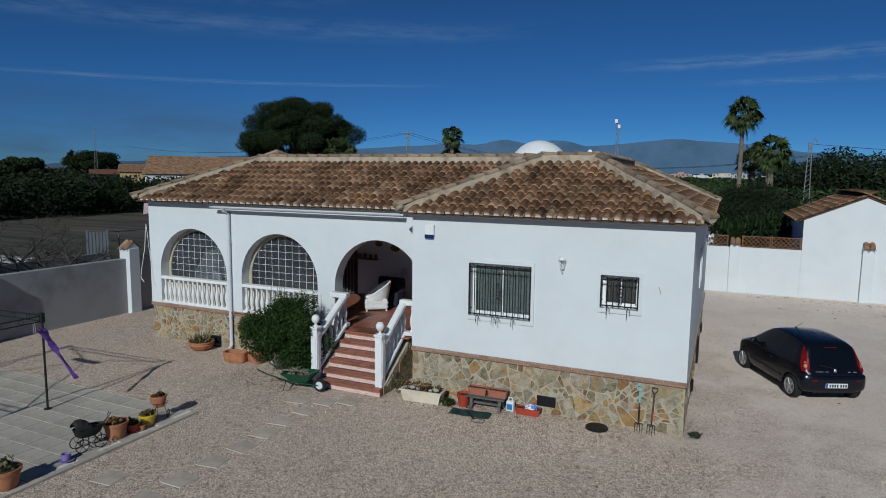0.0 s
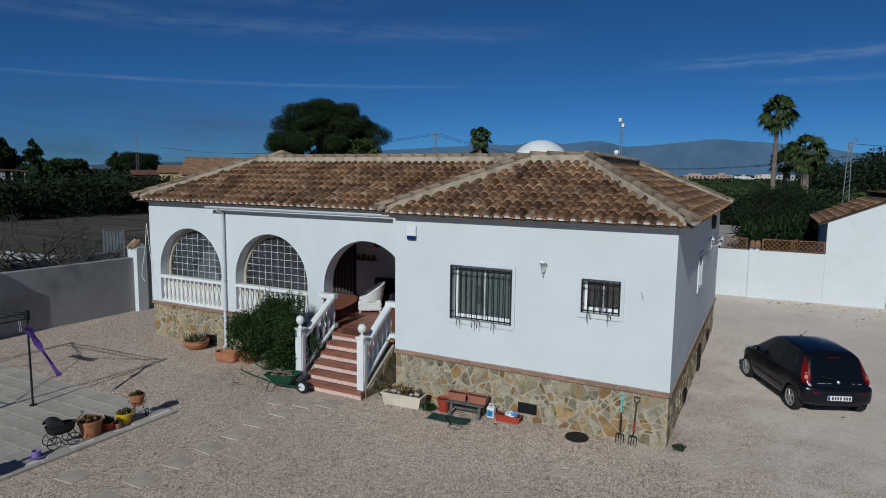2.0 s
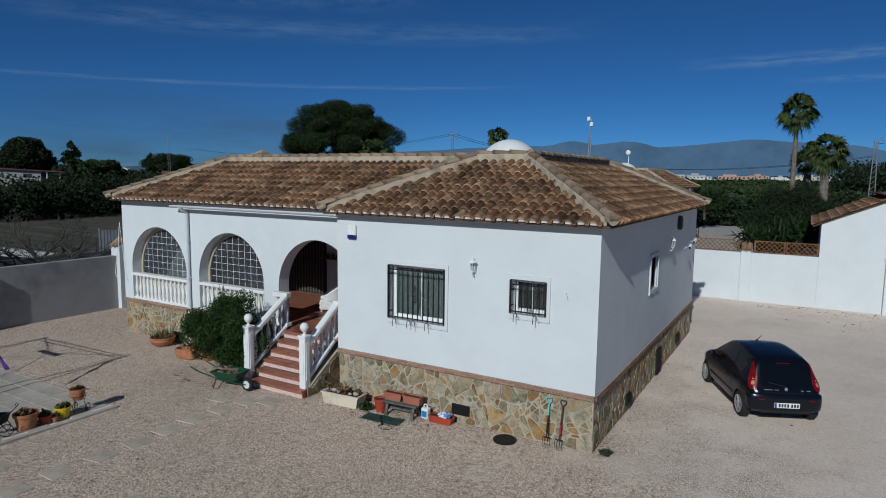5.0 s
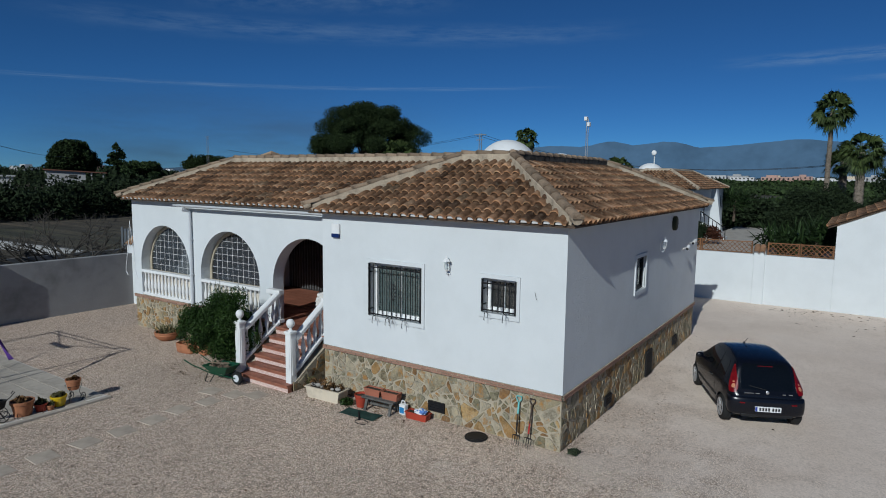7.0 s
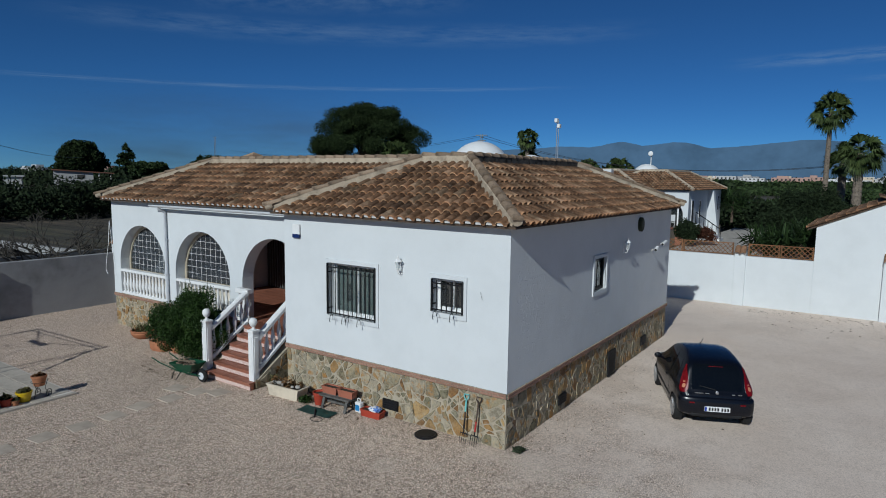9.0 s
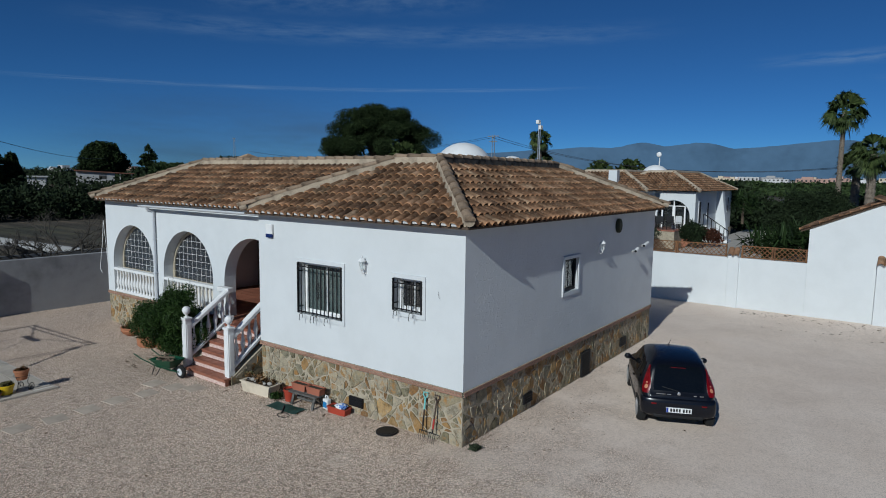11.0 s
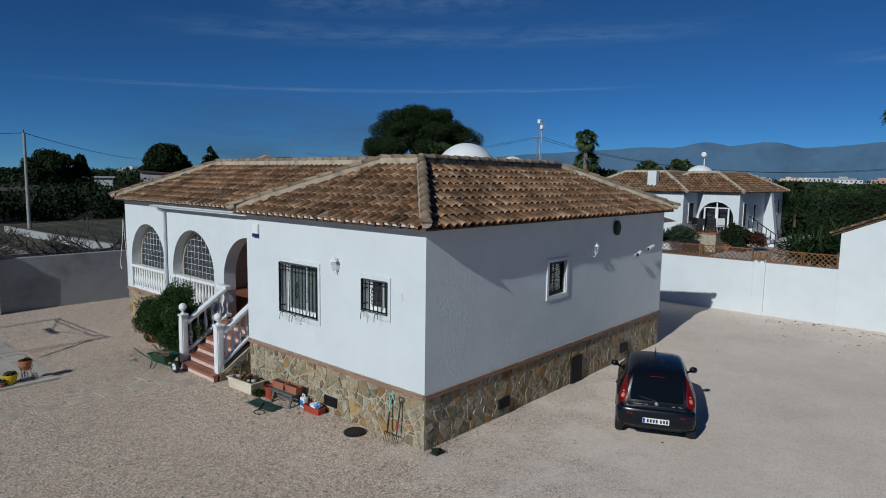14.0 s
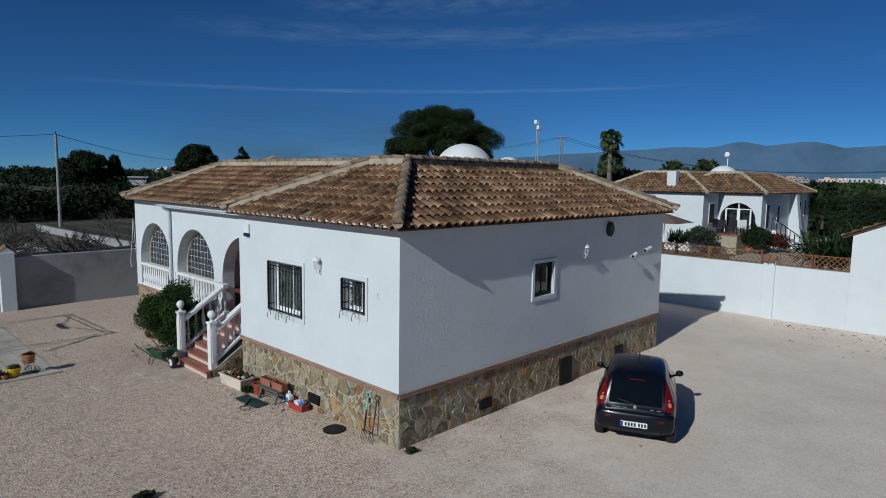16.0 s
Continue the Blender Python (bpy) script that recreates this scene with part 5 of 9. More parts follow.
def hip(name, x0, x1, y0, y1, z, run, rise):
    bm = bmesh.new()
    x0, x1, y0, y1 = x0 - 0.35, x1 + 0.35, y0 - 0.35, y1 + 0.35
    lowr = [(x0, y0), (x1, y0), (x1, y1), (x0, y1)]
    topr = [(x0 + run, y0 + run), (x1 - run, y0 + run), (x1 - run, y1 - run), (x0 + run, y1 - run)]
    a = [bm.verts.new((*p, z)) for p in lowr]
    b = [bm.verts.new((*p, z + rise)) for p in topr]
    for i in range(4):
        j = (i + 1) % 4
        bm.faces.new((a[i], a[j], b[j], b[i]))
    bm.faces.new(a[::-1])
    bm.faces.new(b)
    r = part(name, bm, FARTILE, nh, "clay-tile hipped roof")
    copies = []
    for i in range(2):
        j = (i + 1) % 4
        p, q = Vector((*lowr[i], z)), Vector((*lowr[j], z))
        aa = (q - p).normalized()
        up = Vector((-aa.y * run, aa.x * run, rise))
        sl = up.length
        up.normalize()
        out = aa.cross(up)
        length = (q - p).length
        for row in range(int(sl / 0.34) + 1):
            k = row * 0.34 / sl
            for col in range(int(length / 0.27)):
                u = (col + 0.5) * 0.27
                if u < run * k or u > length - run * k:
                    continue
                at = p + aa * u + up * (row * 0.34 - 0.05) + out * 0.02
                copies.append(Matrix(((aa.x, up.x, out.x, at.x), (aa.y, up.y, out.y, at.y), (aa.z, up.z, out.z, at.z), (0, 0, 0, 1))) @ Matrix.Diagonal((1.27, 1, 1, 1)))
    tagged(under(new("roof_tiles", tile_field("roof_tiles", copies, ROOFCLAY)), r), kind="stuff")
    for i in range(4):
        bm = bmesh.new()
        rod(bm, (*lowr[i], z + 0.05), (*topr[i], z + rise + 0.05), 0.14, n=8)
        part("ridge_bed", bm, MORTAR, r)
        bm = bmesh.new()
        rod(bm, (*topr[i], z + rise + 0.05), (*topr[(i + 1) % 4], z + rise + 0.05), 0.14, n=8)
        part("ridge_bed", bm, MORTAR, r)


hip("roof", -17, -9.4, 47.6, 62, 4.1, 2.6, 1.35)
hip("roof", -13, -6.5, 50.3, 62, 4.1, 2.6, 1.35)
bm = bmesh.new()
box(bm, -12.2, -11.55, 47.9, 48.4, 4.2, 5.55)
part("chimney", bm, WHITE, nh, "white rendered chimney")
bm = bmesh.new()
lathe(bm, [(1.25 * math.cos(a), 1.25 * math.sin(a)) for a in [radians(k) for k in range(0, 91, 9)]], (-11.5, 56.5, 4.9), 20)
part("dome", bm, PAINT, nh, smooth=True)
bm = bmesh.new()
rod(bm, (-11.1, 56.2, 5.4), (-11.1, 56.2, 7.0), 0.04)
bmesh.ops.create_uvsphere(bm, u_segments=12, v_segments=8, radius=0.21, matrix=pose(-11.1, 56.0, 7.0) @ Matrix.Diagonal((1, 0.35, 1, 1)))
part("satellite_dish", bm, PAINT, nh)

# ---- car ----
CARPAINT = surface("black_car_paint", (0.004, 0.005, 0.009), 0.25, 0.0, vary=0.1, scale=1.5, relief=0.0, spec=0.3, coat=0.15)
TRIM = surface("black_plastic", (0.012, 0.012, 0.013), 0.55, vary=0.2, relief=0.1)
TYRE = surface("tyre_rubber", (0.015, 0.015, 0.015), 0.85, vary=0.2, relief=0.2)
ALLOY = surface("alloy_rim", (0.5, 0.5, 0.51), 0.35, 0.7, vary=0.1)
REDLENS = surface("red_lens", (0.16, 0.003, 0.006), 0.2, vary=0.25, scale=14, relief=0.05, spec=0.3)
CLEARLENS = surface("clear_lens", (0.5, 0.22, 0.12), 0.12, vary=0.2, spec=0.6)
CARGLASS = surface("tinted_car_glass", (0.004, 0.005, 0.006), 0.03, vary=0.1, relief=0.0, spec=0.45)
NAVY = surface("navy_plate_band", (0.01, 0.04, 0.3), 0.5, relief=0.0)
INK = surface("black_ink", (0.012, 0.012, 0.012), 0.6, relief=0.0)


def spline(rows, n):
    """Catmull-Rom through rows of numbers, n steps to each span."""
    rows = np.array(rows, float)
    pad = np.vstack([2 * rows[0] - rows[1], rows, 2 * rows[-1] - rows[-2]])
    out = []
    for i in range(1, len(pad) - 2):
        p0, p1, p2, p3 = pad[i - 1:i + 3]
        for k in range(n):
            u = k / n
            out.append(0.5 * (2 * p1 + (p2 - p0) * u + (2 * p0 - 5 * p1 + 4 * p2 - p3) * u * u + (3 * p1 - p0 - 3 * p2 + p3) * u ** 3))
    out.append(rows[-1])
    return np.array(out)


def car():
    t = thing("car", "small black three-door hatchback parked on the gravel", "car")
    st = [  # along, bottom, belt, roof, half width, half roof width
        (-0.50, 0.36, 0.58, 0.64, 0.58, 0.48), (-0.485, 0.31, 0.66, 0.735, 0.65, 0.555), (-0.43, 0.28, 0.76, 0.82, 0.70, 0.585),
        (-0.36, 0.26, 0.85, 0.97, 0.735, 0.57), (-0.27, 0.25, 0.90, 1.16, 0.765, 0.555), (-0.17, 0.24, 0.92, 1.325, 0.785, 0.545),
        (-0.03, 0.23, 0.925, 1.395, 0.807, 0.555), (0.30, 0.22, 0.92, 1.44, 0.815, 0.56), (0.70, 0.21, 0.905, 1.463, 0.818, 0.56),
        (1.10, 0.21, 0.89, 1.452, 0.818, 0.555), (1.42, 0.21, 0.88, 1.39, 0.815, 0.55), (1.75, 0.21, 0.87, 1.215, 0.812, 0.57),
        (2.05, 0.21, 0.855, 1.03, 0.806, 0.60), (2.22, 0.21, 0.84, 0.945, 0.80, 0.61), (2.45, 0.21, 0.79, 0.875, 0.782, 0.59),
        (2.70, 0.22, 0.70, 0.775, 0.73, 0.53), (2.84, 0.25, 0.59, 0.66, 0.63, 0.44), (2.90, 0.33, 0.5, 0.54, 0.48, 0.34)]
    loops = []
    for y, zb, zk, zr, w, wr in spline(st, 4):
        drop = max(0.02, zr - zk)
        half = [(0, zb), (w * 0.6, zb), (w * 0.9, zb + 0.02), (w * 0.985, zb + 0.1), (w, (zb + zk) / 2), (w * 0.99, zk - 0.09), (w * 0.955, zk),
                (wr + (w * 0.955 - wr) * 0.5, zr - drop * 0.5), (wr + (w * 0.955 - wr) * 0.1, zr - drop * 0.13 - 0.008), (wr * 0.86, zr - 0.014), (wr * 0.5, zr + 0.004), (0, zr + 0.012)]
        fine = spline(half, 3)
        fine[0, 0] = fine[-1, 0] = 0
        ring = [(x, y, z) for x, z in fine]
        loops.append(ring + [(-x, y, z) for x, _, z in ring[-2:0:-1]])
    m = len(loops[0])
    verts = []
    for x, y, z in (p for loop in loops for p in loop):
        for axle in (0.0, 2.34):
            if abs(x) > 0.5 and abs(y - axle) < 0.325:
                z = max(z, 0.285 + math.sqrt(0.325 ** 2 - (y - axle) ** 2))
        verts.append((x, y, z))
    faces = [(i * m + j, i * m + (j + 1) % m, (i + 1) * m + (j + 1) % m, (i + 1) * m + j) for i in range(len(loops) - 1) for j in range(m)]
    faces += [tuple(range(m))[::-1], tuple((len(loops) - 1) * m + j for j in range(m))]
    shell = BVHTree.FromPolygons(verts, faces)
    me = finish("body", verts, faces, CARPAINT, True)
    me.set_sharp_from_angle(angle=radians(45))
    part("body", me, None, t)

    def panel(name, material, rows, axis, into, lift, parent, label="", cols=8):
        """A thin skin laid on the body: rows of (height, from, to) along axis, pressed on in the direction into."""
        axis, into = Vector(axis).normalized(), Vector(into).normalized()
        fine = spline(rows, 3)
        bm = bmesh.new()
        grids = []
        for z, a, b in fine:
            line = []
            for k in range(cols + 1):
                p = axis * (a + (b - a) * k / cols) + Vector((0, 0, z)) - into * 3
                hit, normal, _, _ = shell.ray_cast(p, into)
                if hit is None:
                    hit, normal = shell.find_nearest(p + into * 2.4)[:2]
                if normal.dot(into) > 0:
                    normal = -normal
                line.append((hit + normal * lift, hit - normal * 0.01))
            grids.append(line)
        top = [[bm.verts.new(p) for p, _ in line] for line in grids]
        low = [[bm.verts.new(q) for _, q in line] for line in grids]
        n = len(grids) - 1
        for i in range(n):
            for k in range(cols):
                bm.faces.new((top[i][k], top[i][k + 1], top[i + 1][k + 1], top[i + 1][k]))
        rim = [(0, k) for k in range(cols)] + [(i, cols) for i in range(n)] + [(n, k) for k in range(cols, 0, -1)] + [(i, 0) for i in range(n, 0, -1)]
        for (i, k), (j, l) in zip(rim, rim[1:] + rim[:1]):
            bm.faces.new((top[i][k], top[j][l], low[j][l], low[i][k]))
        return part(name, bm, material, parent, label, True)

    panel("rear_window", CARGLASS, [(0.84, -0.52, 0.52), (0.98, -0.52, 0.52), (1.15, -0.50, 0.50), (1.28, -0.475, 0.475), (1.335, -0.43, 0.43)], (1, 0, 0), (0, 1, 0), 0.006, t, "dark glass tailgate")
    panel("windscreen", CARGLASS, [(1.0, -0.6, 0.6), (1.2, -0.56, 0.56), (1.37, -0.48, 0.48)], (1, 0, 0), (0, -1, 0), 0.006, t)
    for s in (-1, 1):
        panel("side_window", CARGLASS, [(0.95, 0.62, 1.96), (1.1, 0.6, 1.76), (1.25, 0.59, 1.52), (1.36, 0.6, 1.33)], (0, 1, 0), (-s, 0, 0), 0.005, t)
        panel("side_window", CARGLASS, [(0.985, 0.03, 0.52), (1.1, 0.05, 0.51), (1.25, 0.09, 0.5), (1.33, 0.16, 0.5)], (0, 1, 0), (-s, 0, 0), 0.005, t)
        tail = panel("tail_light", REDLENS, [(0.765, 0.235, 0.365), (0.84, 0.225, 0.40), (0.94, 0.24, 0.42), (1.08, 0.285, 0.425), (1.2, 0.335, 0.415), (1.3, 0.375, 0.40)], (s * 0.8, 0.6, 0), (-s * 0.6, 0.8, 0), 0.016, t, "tall red tail light", 6)
        panel("bulb_lens", CLEARLENS, [(0.85, 0.295, 0.33), (0.875, 0.28, 0.345), (0.905, 0.28, 0.345), (0.93, 0.295, 0.33)], (s * 0.8, 0.6, 0), (-s * 0.6, 0.8, 0), 0.019, tail, "clear round indicator", 4)
        panel("reversing_lens", CLEARLENS, [(0.955, 0.30, 0.345), (0.98, 0.305, 0.345)], (s * 0.8, 0.6, 0), (-s * 0.6, 0.8, 0), 0.019, tail, "", 3)
        panel("door_seam", TRIM, [(0.3, 0.50, 0.508), (0.6, 0.50, 0.508), (0.92, 0.52, 0.528)], (0, 1, 0), (-s, 0, 0), 0.002, t, "", 1)
    # rear bumper swept round the corners
    bm = bmesh.new()
    section = [(-0.10, 0.32), (-0.03, 0.325), (-0.005, 0.36), (0.008, 0.46), (0.008, 0.60), (-0.006, 0.675), (-0.03, 0.70), (-0.10, 0.712)]
    rings = []
    for k in range(33):
        a = math.pi * k / 32
        c, e = math.cos(a), math.sin(a)
        x, y = 0.775 * math.copysign(abs(c) ** 0.55, c), -0.30 - 0.245 * e ** 0.5
        nrm = Vector((math.copysign(abs(c) ** 1.5, c) / 0.775, -(e ** 1.5) / 0.245, 0)).normalized()
        rings.append([bm.verts.new((x + nrm.x * o, y + nrm.y * o, z)) for o, z in section])
    for p, q in zip(rings, rings[1:]):
        for k in range(len(section) - 1):
            bm.faces.new((p[k], p[k + 1], q[k + 1], q[k]))
    part("rear_bumper", bm, CARPAINT, t, smooth=True)
    # skirt, strips, mirrors, wheels
    bm = bmesh.new()
    box(bm, -0.52, 0.52, -0.52, -0.30, 0.27, 0.36, 0.03)
    part("bumper_skirt", bm, TRIM, t)
    for s in (-1, 1):
        bm = bmesh.new()
        box(bm, s * 0.805, s * 0.825, 0.35, 1.95, 0.42, 0.48, 0.008)
        part("door_strip", bm, TRIM, t)
        bm = bmesh.new()
        box(bm, s * 0.46, s * 0.57, -0.552, -0.50, 0.57, 0.60, 0.006)
        part("reflector", bm, REDLENS, t)
        bm = bmesh.new()
        bmesh.ops.create_uvsphere(bm, u_segments=14, v_segments=10, radius=0.1, matrix=pose(s * 0.885, 1.66, 0.985) @ Matrix.Diagonal((0.9, 0.55, 0.72, 1)))
        rod(bm, (s * 0.76, 1.66, 0.92), (s * 0.87, 1.63, 0.97), 0.025)
        part("wing_mirror", bm, CARPAINT, t, smooth=True)
        bm = bmesh.new()
        box(bm, s * 0.815, s * 0.835, 0.78, 0.95, 0.76, 0.79, 0.008)
        part("door_handle", bm, CARPAINT, t)
        bm = bmesh.new()
        bmesh.ops.create_uvsphere(bm, u_segments=12, v_segments=8, radius=0.17, matrix=pose(s * 0.58, 2.66, 0.68, 0, 0, s * -30) @ Matrix.Diagonal((1, 0.7, 0.7, 1)))
        part("headlight", bm, surface("headlight_lens", (0.5, 0.5, 0.5), 0.1), t, smooth=True)
        for yw in (0.0, 2.34):
            bm = bmesh.new()
            lathe(bm, [(0.20, -0.085), (0.265, -0.085), (0.285, -0.06), (0.288, 0.06), (0.268, 0.085), (0.20, 0.085)], n=28)
            bmesh.ops.transform(bm, verts=bm.verts, matrix=pose(s * 0.715, yw, 0.288, 0, 90, 0))
            wheel = part("wheel", bm, TYRE, t, "black tyre with an alloy rim", True)
            bm = bmesh.new()
            lathe(bm, [(0.195, 0), (0.2, 0.02), (0.185, 0.022), (0.17, 0.005)], n=24)
            bmesh.ops.transform(bm, verts=bm.verts, matrix=pose(s * (0.715 + 0.08), yw, 0.288, 0, s * 90, 0))
            part("rim", bm, ALLOY, wheel)
            for k in range(5):
                bm = bmesh.new()
                box(bm, -0.028, 0.028, 0.02, 0.185, -0.005, 0.02, 0.006)
                bmesh.ops.transform(bm, verts=bm.verts, matrix=pose(s * (0.715 + 0.082), yw, 0.288, 0, s * 90, 0) @ pose(0, 0, 0, 0, 0, 72 * k))
                part("spoke", bm, ALLOY, wheel)
    bm = bmesh.new()
    box(bm, -0.26, 0.26, -0.566, -0.53, 0.415, 0.525, 0.004)
    plate = part("number_plate", bm, PAINT, t, "white number plate with a blue band")
    bm = bmesh.new()
    box(bm, -0.256, -0.215, -0.57, -0.562, 0.42, 0.52)
    part("plate_band", bm, NAVY, plate)
    for k in range(7):
        x = -0.175 + 0.058 * k + (0.025 if k > 3 else 0)
        bm = bmesh.new()
        box(bm, x, x + 0.036, -0.57, -0.562, 0.435, 0.505)
        part("plate_bar", bm, INK, plate)
    bm = bmesh.new()
    box(bm, -0.15, 0.15, -0.205, -0.14, 1.285, 1.31, 0.006)
    part("brake_light", bm, REDLENS, t, "thin red high brake light")
    bm = bmesh.new()
    rod(bm, (0.0, -0.437, 0.85), (-0.34, -0.40, 0.92), 0.009)
    part("wiper", bm, TRIM, t)
    bm = bmesh.new()
    bmesh.ops.create_uvsphere(bm, u_segments=10, v_segments=6, radius=0.045, matrix=pose(0, -0.462, 0.80) @ Matrix.Diagonal((0.8, 0.25, 1, 1)))
    part("badge", bm, CHROME, t, "chrome tailgate badge")
    for x0, x1 in ((-0.46, -0.28), (-0.24, -0.16), (0.30, 0.36), (0.42, 0.5)):
        bm = bmesh.new()
        box(bm, x0, x1, -0.473, -0.44, 0.775, 0.787)
        part("badge_bar", bm, CHROME, t)
    bm = bmesh.new()
    rod(bm, (0.0, 1.25, 1.45), (0.0, 1.0, 1.62), 0.006, n=5)
    rod(bm, (0.0, 1.27, 1.44), (0.0, 1.25, 1.46), 0.02)
    part("aerial", bm, TRIM, t)
    return t


car().matrix_basis = pose(2.205, 15.57, 0, 0, 0, 24.7) @ Matrix.Scale(1 / UNIT, 4)

# ---- plants ----
LEAF_BUSH = leaf_mat("hibiscus_leaf", (0.010, 0.022, 0.006), (0.036, 0.066, 0.017), 0.5)
LEAF_PINE = leaf_mat("pine_needles", (0.008, 0.015, 0.006), (0.027, 0.041, 0.015), 0.9)
LEAF_ORCH = leaf_mat("orchard_leaf", (0.014, 0.024, 0.010), (0.042, 0.064, 0.024), 0.7)
LEAF_DARK = leaf_mat("dark_hedge_leaf", (0.010, 0.016, 0.008), (0.023, 0.034, 0.016), 0.8)
LEAF_GREY = leaf_mat("dusty_olive_leaf", (0.016, 0.022, 0.014), (0.05, 0.062, 0.04), 0.7)
LEAF_PALM = leaf_mat("palm_frond", (0.018, 0.031, 0.011), (0.060, 0.080, 0.028), 0.6)
LEAF_YUCCA = leaf_mat("yucca_blade", (0.010, 0.020, 0.008), (0.030, 0.052, 0.018), 0.6)
LEAF_DRY = leaf_mat("dry_leaf", (0.05, 0.028, 0.014), (0.16, 0.09, 0.045), 0.8)
LEAF_RED = leaf_mat("red_brown_leaf", (0.03, 0.016, 0.010), (0.10, 0.036, 0.024), 0.7)
LEAF_SUCC = leaf_mat("succulent_leaf", (0.06, 0.06, 0.03), (0.16, 0.14, 0.07), 0.6)
PALMTRUNK = surface("palm_trunk", (0.22, 0.18, 0.14), 0.95, vary=0.35, scale=8, fine=30, relief=0.8, depth=0.04)


def shrub(label, at, radii, leaves, size, material, seed, name="shrub", stems=6, category="shrub"):
    """Stems and a crown of leaves in uneven clumps round an ellipsoid."""
    t = thing(name, label, category)
    rng = random.Random(seed)
    bm = bmesh.new()
    for i in range(stems):
        a = rng.uniform(0, 6.28)
        p = (rng.uniform(-0.1, 0.1), rng.uniform(-0.1, 0.1), -0.03)
        q = (radii[0] * 0.5 * math.cos(a), radii[1] * 0.5 * math.sin(a), radii[2] * rng.uniform(0.8, 1.4))
        rod(bm, p, q, 0.02 * radii[2] + 0.006, 0.006, 5)
    part("stems", bm, BARK, t)
    blobs = []
    for i in range(48):
        a, e = rng.uniform(0, 6.28), rng.uniform(-0.8, 1.45)
        k = rng.uniform(0.5, 0.84)
        c = (radii[0] * k * math.cos(a) * math.cos(e), radii[1] * k * math.sin(a) * math.cos(e), radii[2] * (1 + 0.8 * k * math.sin(e)))
        f = rng.uniform(0.18, 0.36)
        blobs.append((c, (radii[0] * f, radii[1] * f, radii[2] * f)))
    blobs.append(((0, 0, radii[2]), tuple(r * 0.72 for r in radii)))
    scatter_leaves("crown", blobs, leaves, size, material, seed, t)
    t.location = at
    return t


shrub("dense dark green flowering shrub beside the steps", (-9.35, 11.62, 0), (1.14, 0.84, 0.97), 66000, 0.023, LEAF_BUSH, 4)
rngw = random.Random(12)
shoots = thing("tall_shoots", "thin upright leafy shoots above the shrub", "shoots", base=(-8.8, 11.75, 0))
for i in range(26):
    x, y = -9.0 + rngw.uniform(-0.75, 0.5), 11.75 + rngw.uniform(-0.3, 0.3)
    bm = bmesh.new()
    rod(bm, (x, y, 0.0), (x + rngw.uniform(-0.1, 0.1), y, rngw.uniform(1.75, 2.15)), 0.005, n=4)
    part("shoot", bm, LEAF_BUSH, shoots)
scatter_leaves("shoot_leaves", [((-8.6, 11.75, 1.75), (0.12, 0.1, 0.35)), ((-8.95, 11.8, 1.75), (0.3, 0.15, 0.3)), ((-9.4, 11.7, 1.7), (0.35, 0.2, 0.28))], 2400, 0.023, LEAF_BUSH, 6, shoots, shell=0.1)


def tree(label, at, height, crown_r, crown_z, leaves, size, material, seed, name="tree", blobs_n=30, trunk_r=0.3, flatness=0.8, aspect=0.5, clump=1.0):
    """A tapered trunk with limbs and an uneven crown of small leaf clumps."""
    t = thing(name, label, "tree")
    rng = random.Random(seed)
    bm = bmesh.new()
    p = Vector((0, 0, -0.1))
    for k in range(4):
        q = Vector((rng.uniform(-0.25, 0.25), rng.uniform(-0.25, 0.25), crown_z * (k + 1) / 4))
        rod(bm, p, q, trunk_r * (1 - k * 0.15), trunk_r * (0.85 - k * 0.15), 8)
        p = q
    part("trunk", bm, BARK, t)
    blobs = []
    for i in range(blobs_n):
        a, e = rng.uniform(0, 6.28), rng.uniform(-0.55, 1.5)
        k = rng.uniform(0.45, 0.85)
        hz = (height - crown_z) * 0.5
        c = (crown_r * k * math.cos(a) * math.cos(e), crown_r * k * math.sin(a) * math.cos(e), crown_z + hz * (0.9 + 0.95 * k * math.sin(e)))
        f = rng.uniform(0.2, 0.36) * clump
        blobs.append((c, (crown_r * f, crown_r * f, hz * f * 1.2 * flatness)))
        if i % 3 == 0:
            bm = bmesh.new()
            mid = p.lerp(Vector(c), 0.5) + Vector((0, 0, -0.3))
            rod(bm, p, mid, trunk_r * 0.35, trunk_r * 0.22, 6)
            rod(bm, mid, c, trunk_r * 0.22, trunk_r * 0.06, 5)
            part("limb", bm, BARK, t)
    scatter_leaves("crown", blobs, leaves, size, material, seed, t, shell=0.35, aspect=aspect)
    t.location = at
    return t


tree("broad dark green pine tree with a rounded crown", (-42.2, 55.7, 0), 13.5, 6.9, 4.4, 210000, 0.17, LEAF_PINE, 21, "pine_tree", 120, 0.45, 0.85, 0.13, 0.62)
tree("dark round tree beyond the fields", (-153, 77, 0), 13, 6.4, 2.5, 45000, 0.26, LEAF_PINE, 22, "field_tree", 60, 0.5)
tree("dark round tree beyond the fields", (-215, 160, 0), 13, 10, 2.5, 26000, 0.28, LEAF_PINE, 24, "field_tree", 40, 0.5)
tree("dark round tree beyond the fields", (-120, 41, 0), 9.2, 4.4, 1.5, 24000, 0.2, LEAF_PINE, 26, "field_tree", 40, 0.4)
tree("low spreading tree beyond the fields", (-150, 92, 0), 8.5, 6, 2.0, 22000, 0.26, LEAF_ORCH, 25, "field_tree", 30, 0.4)


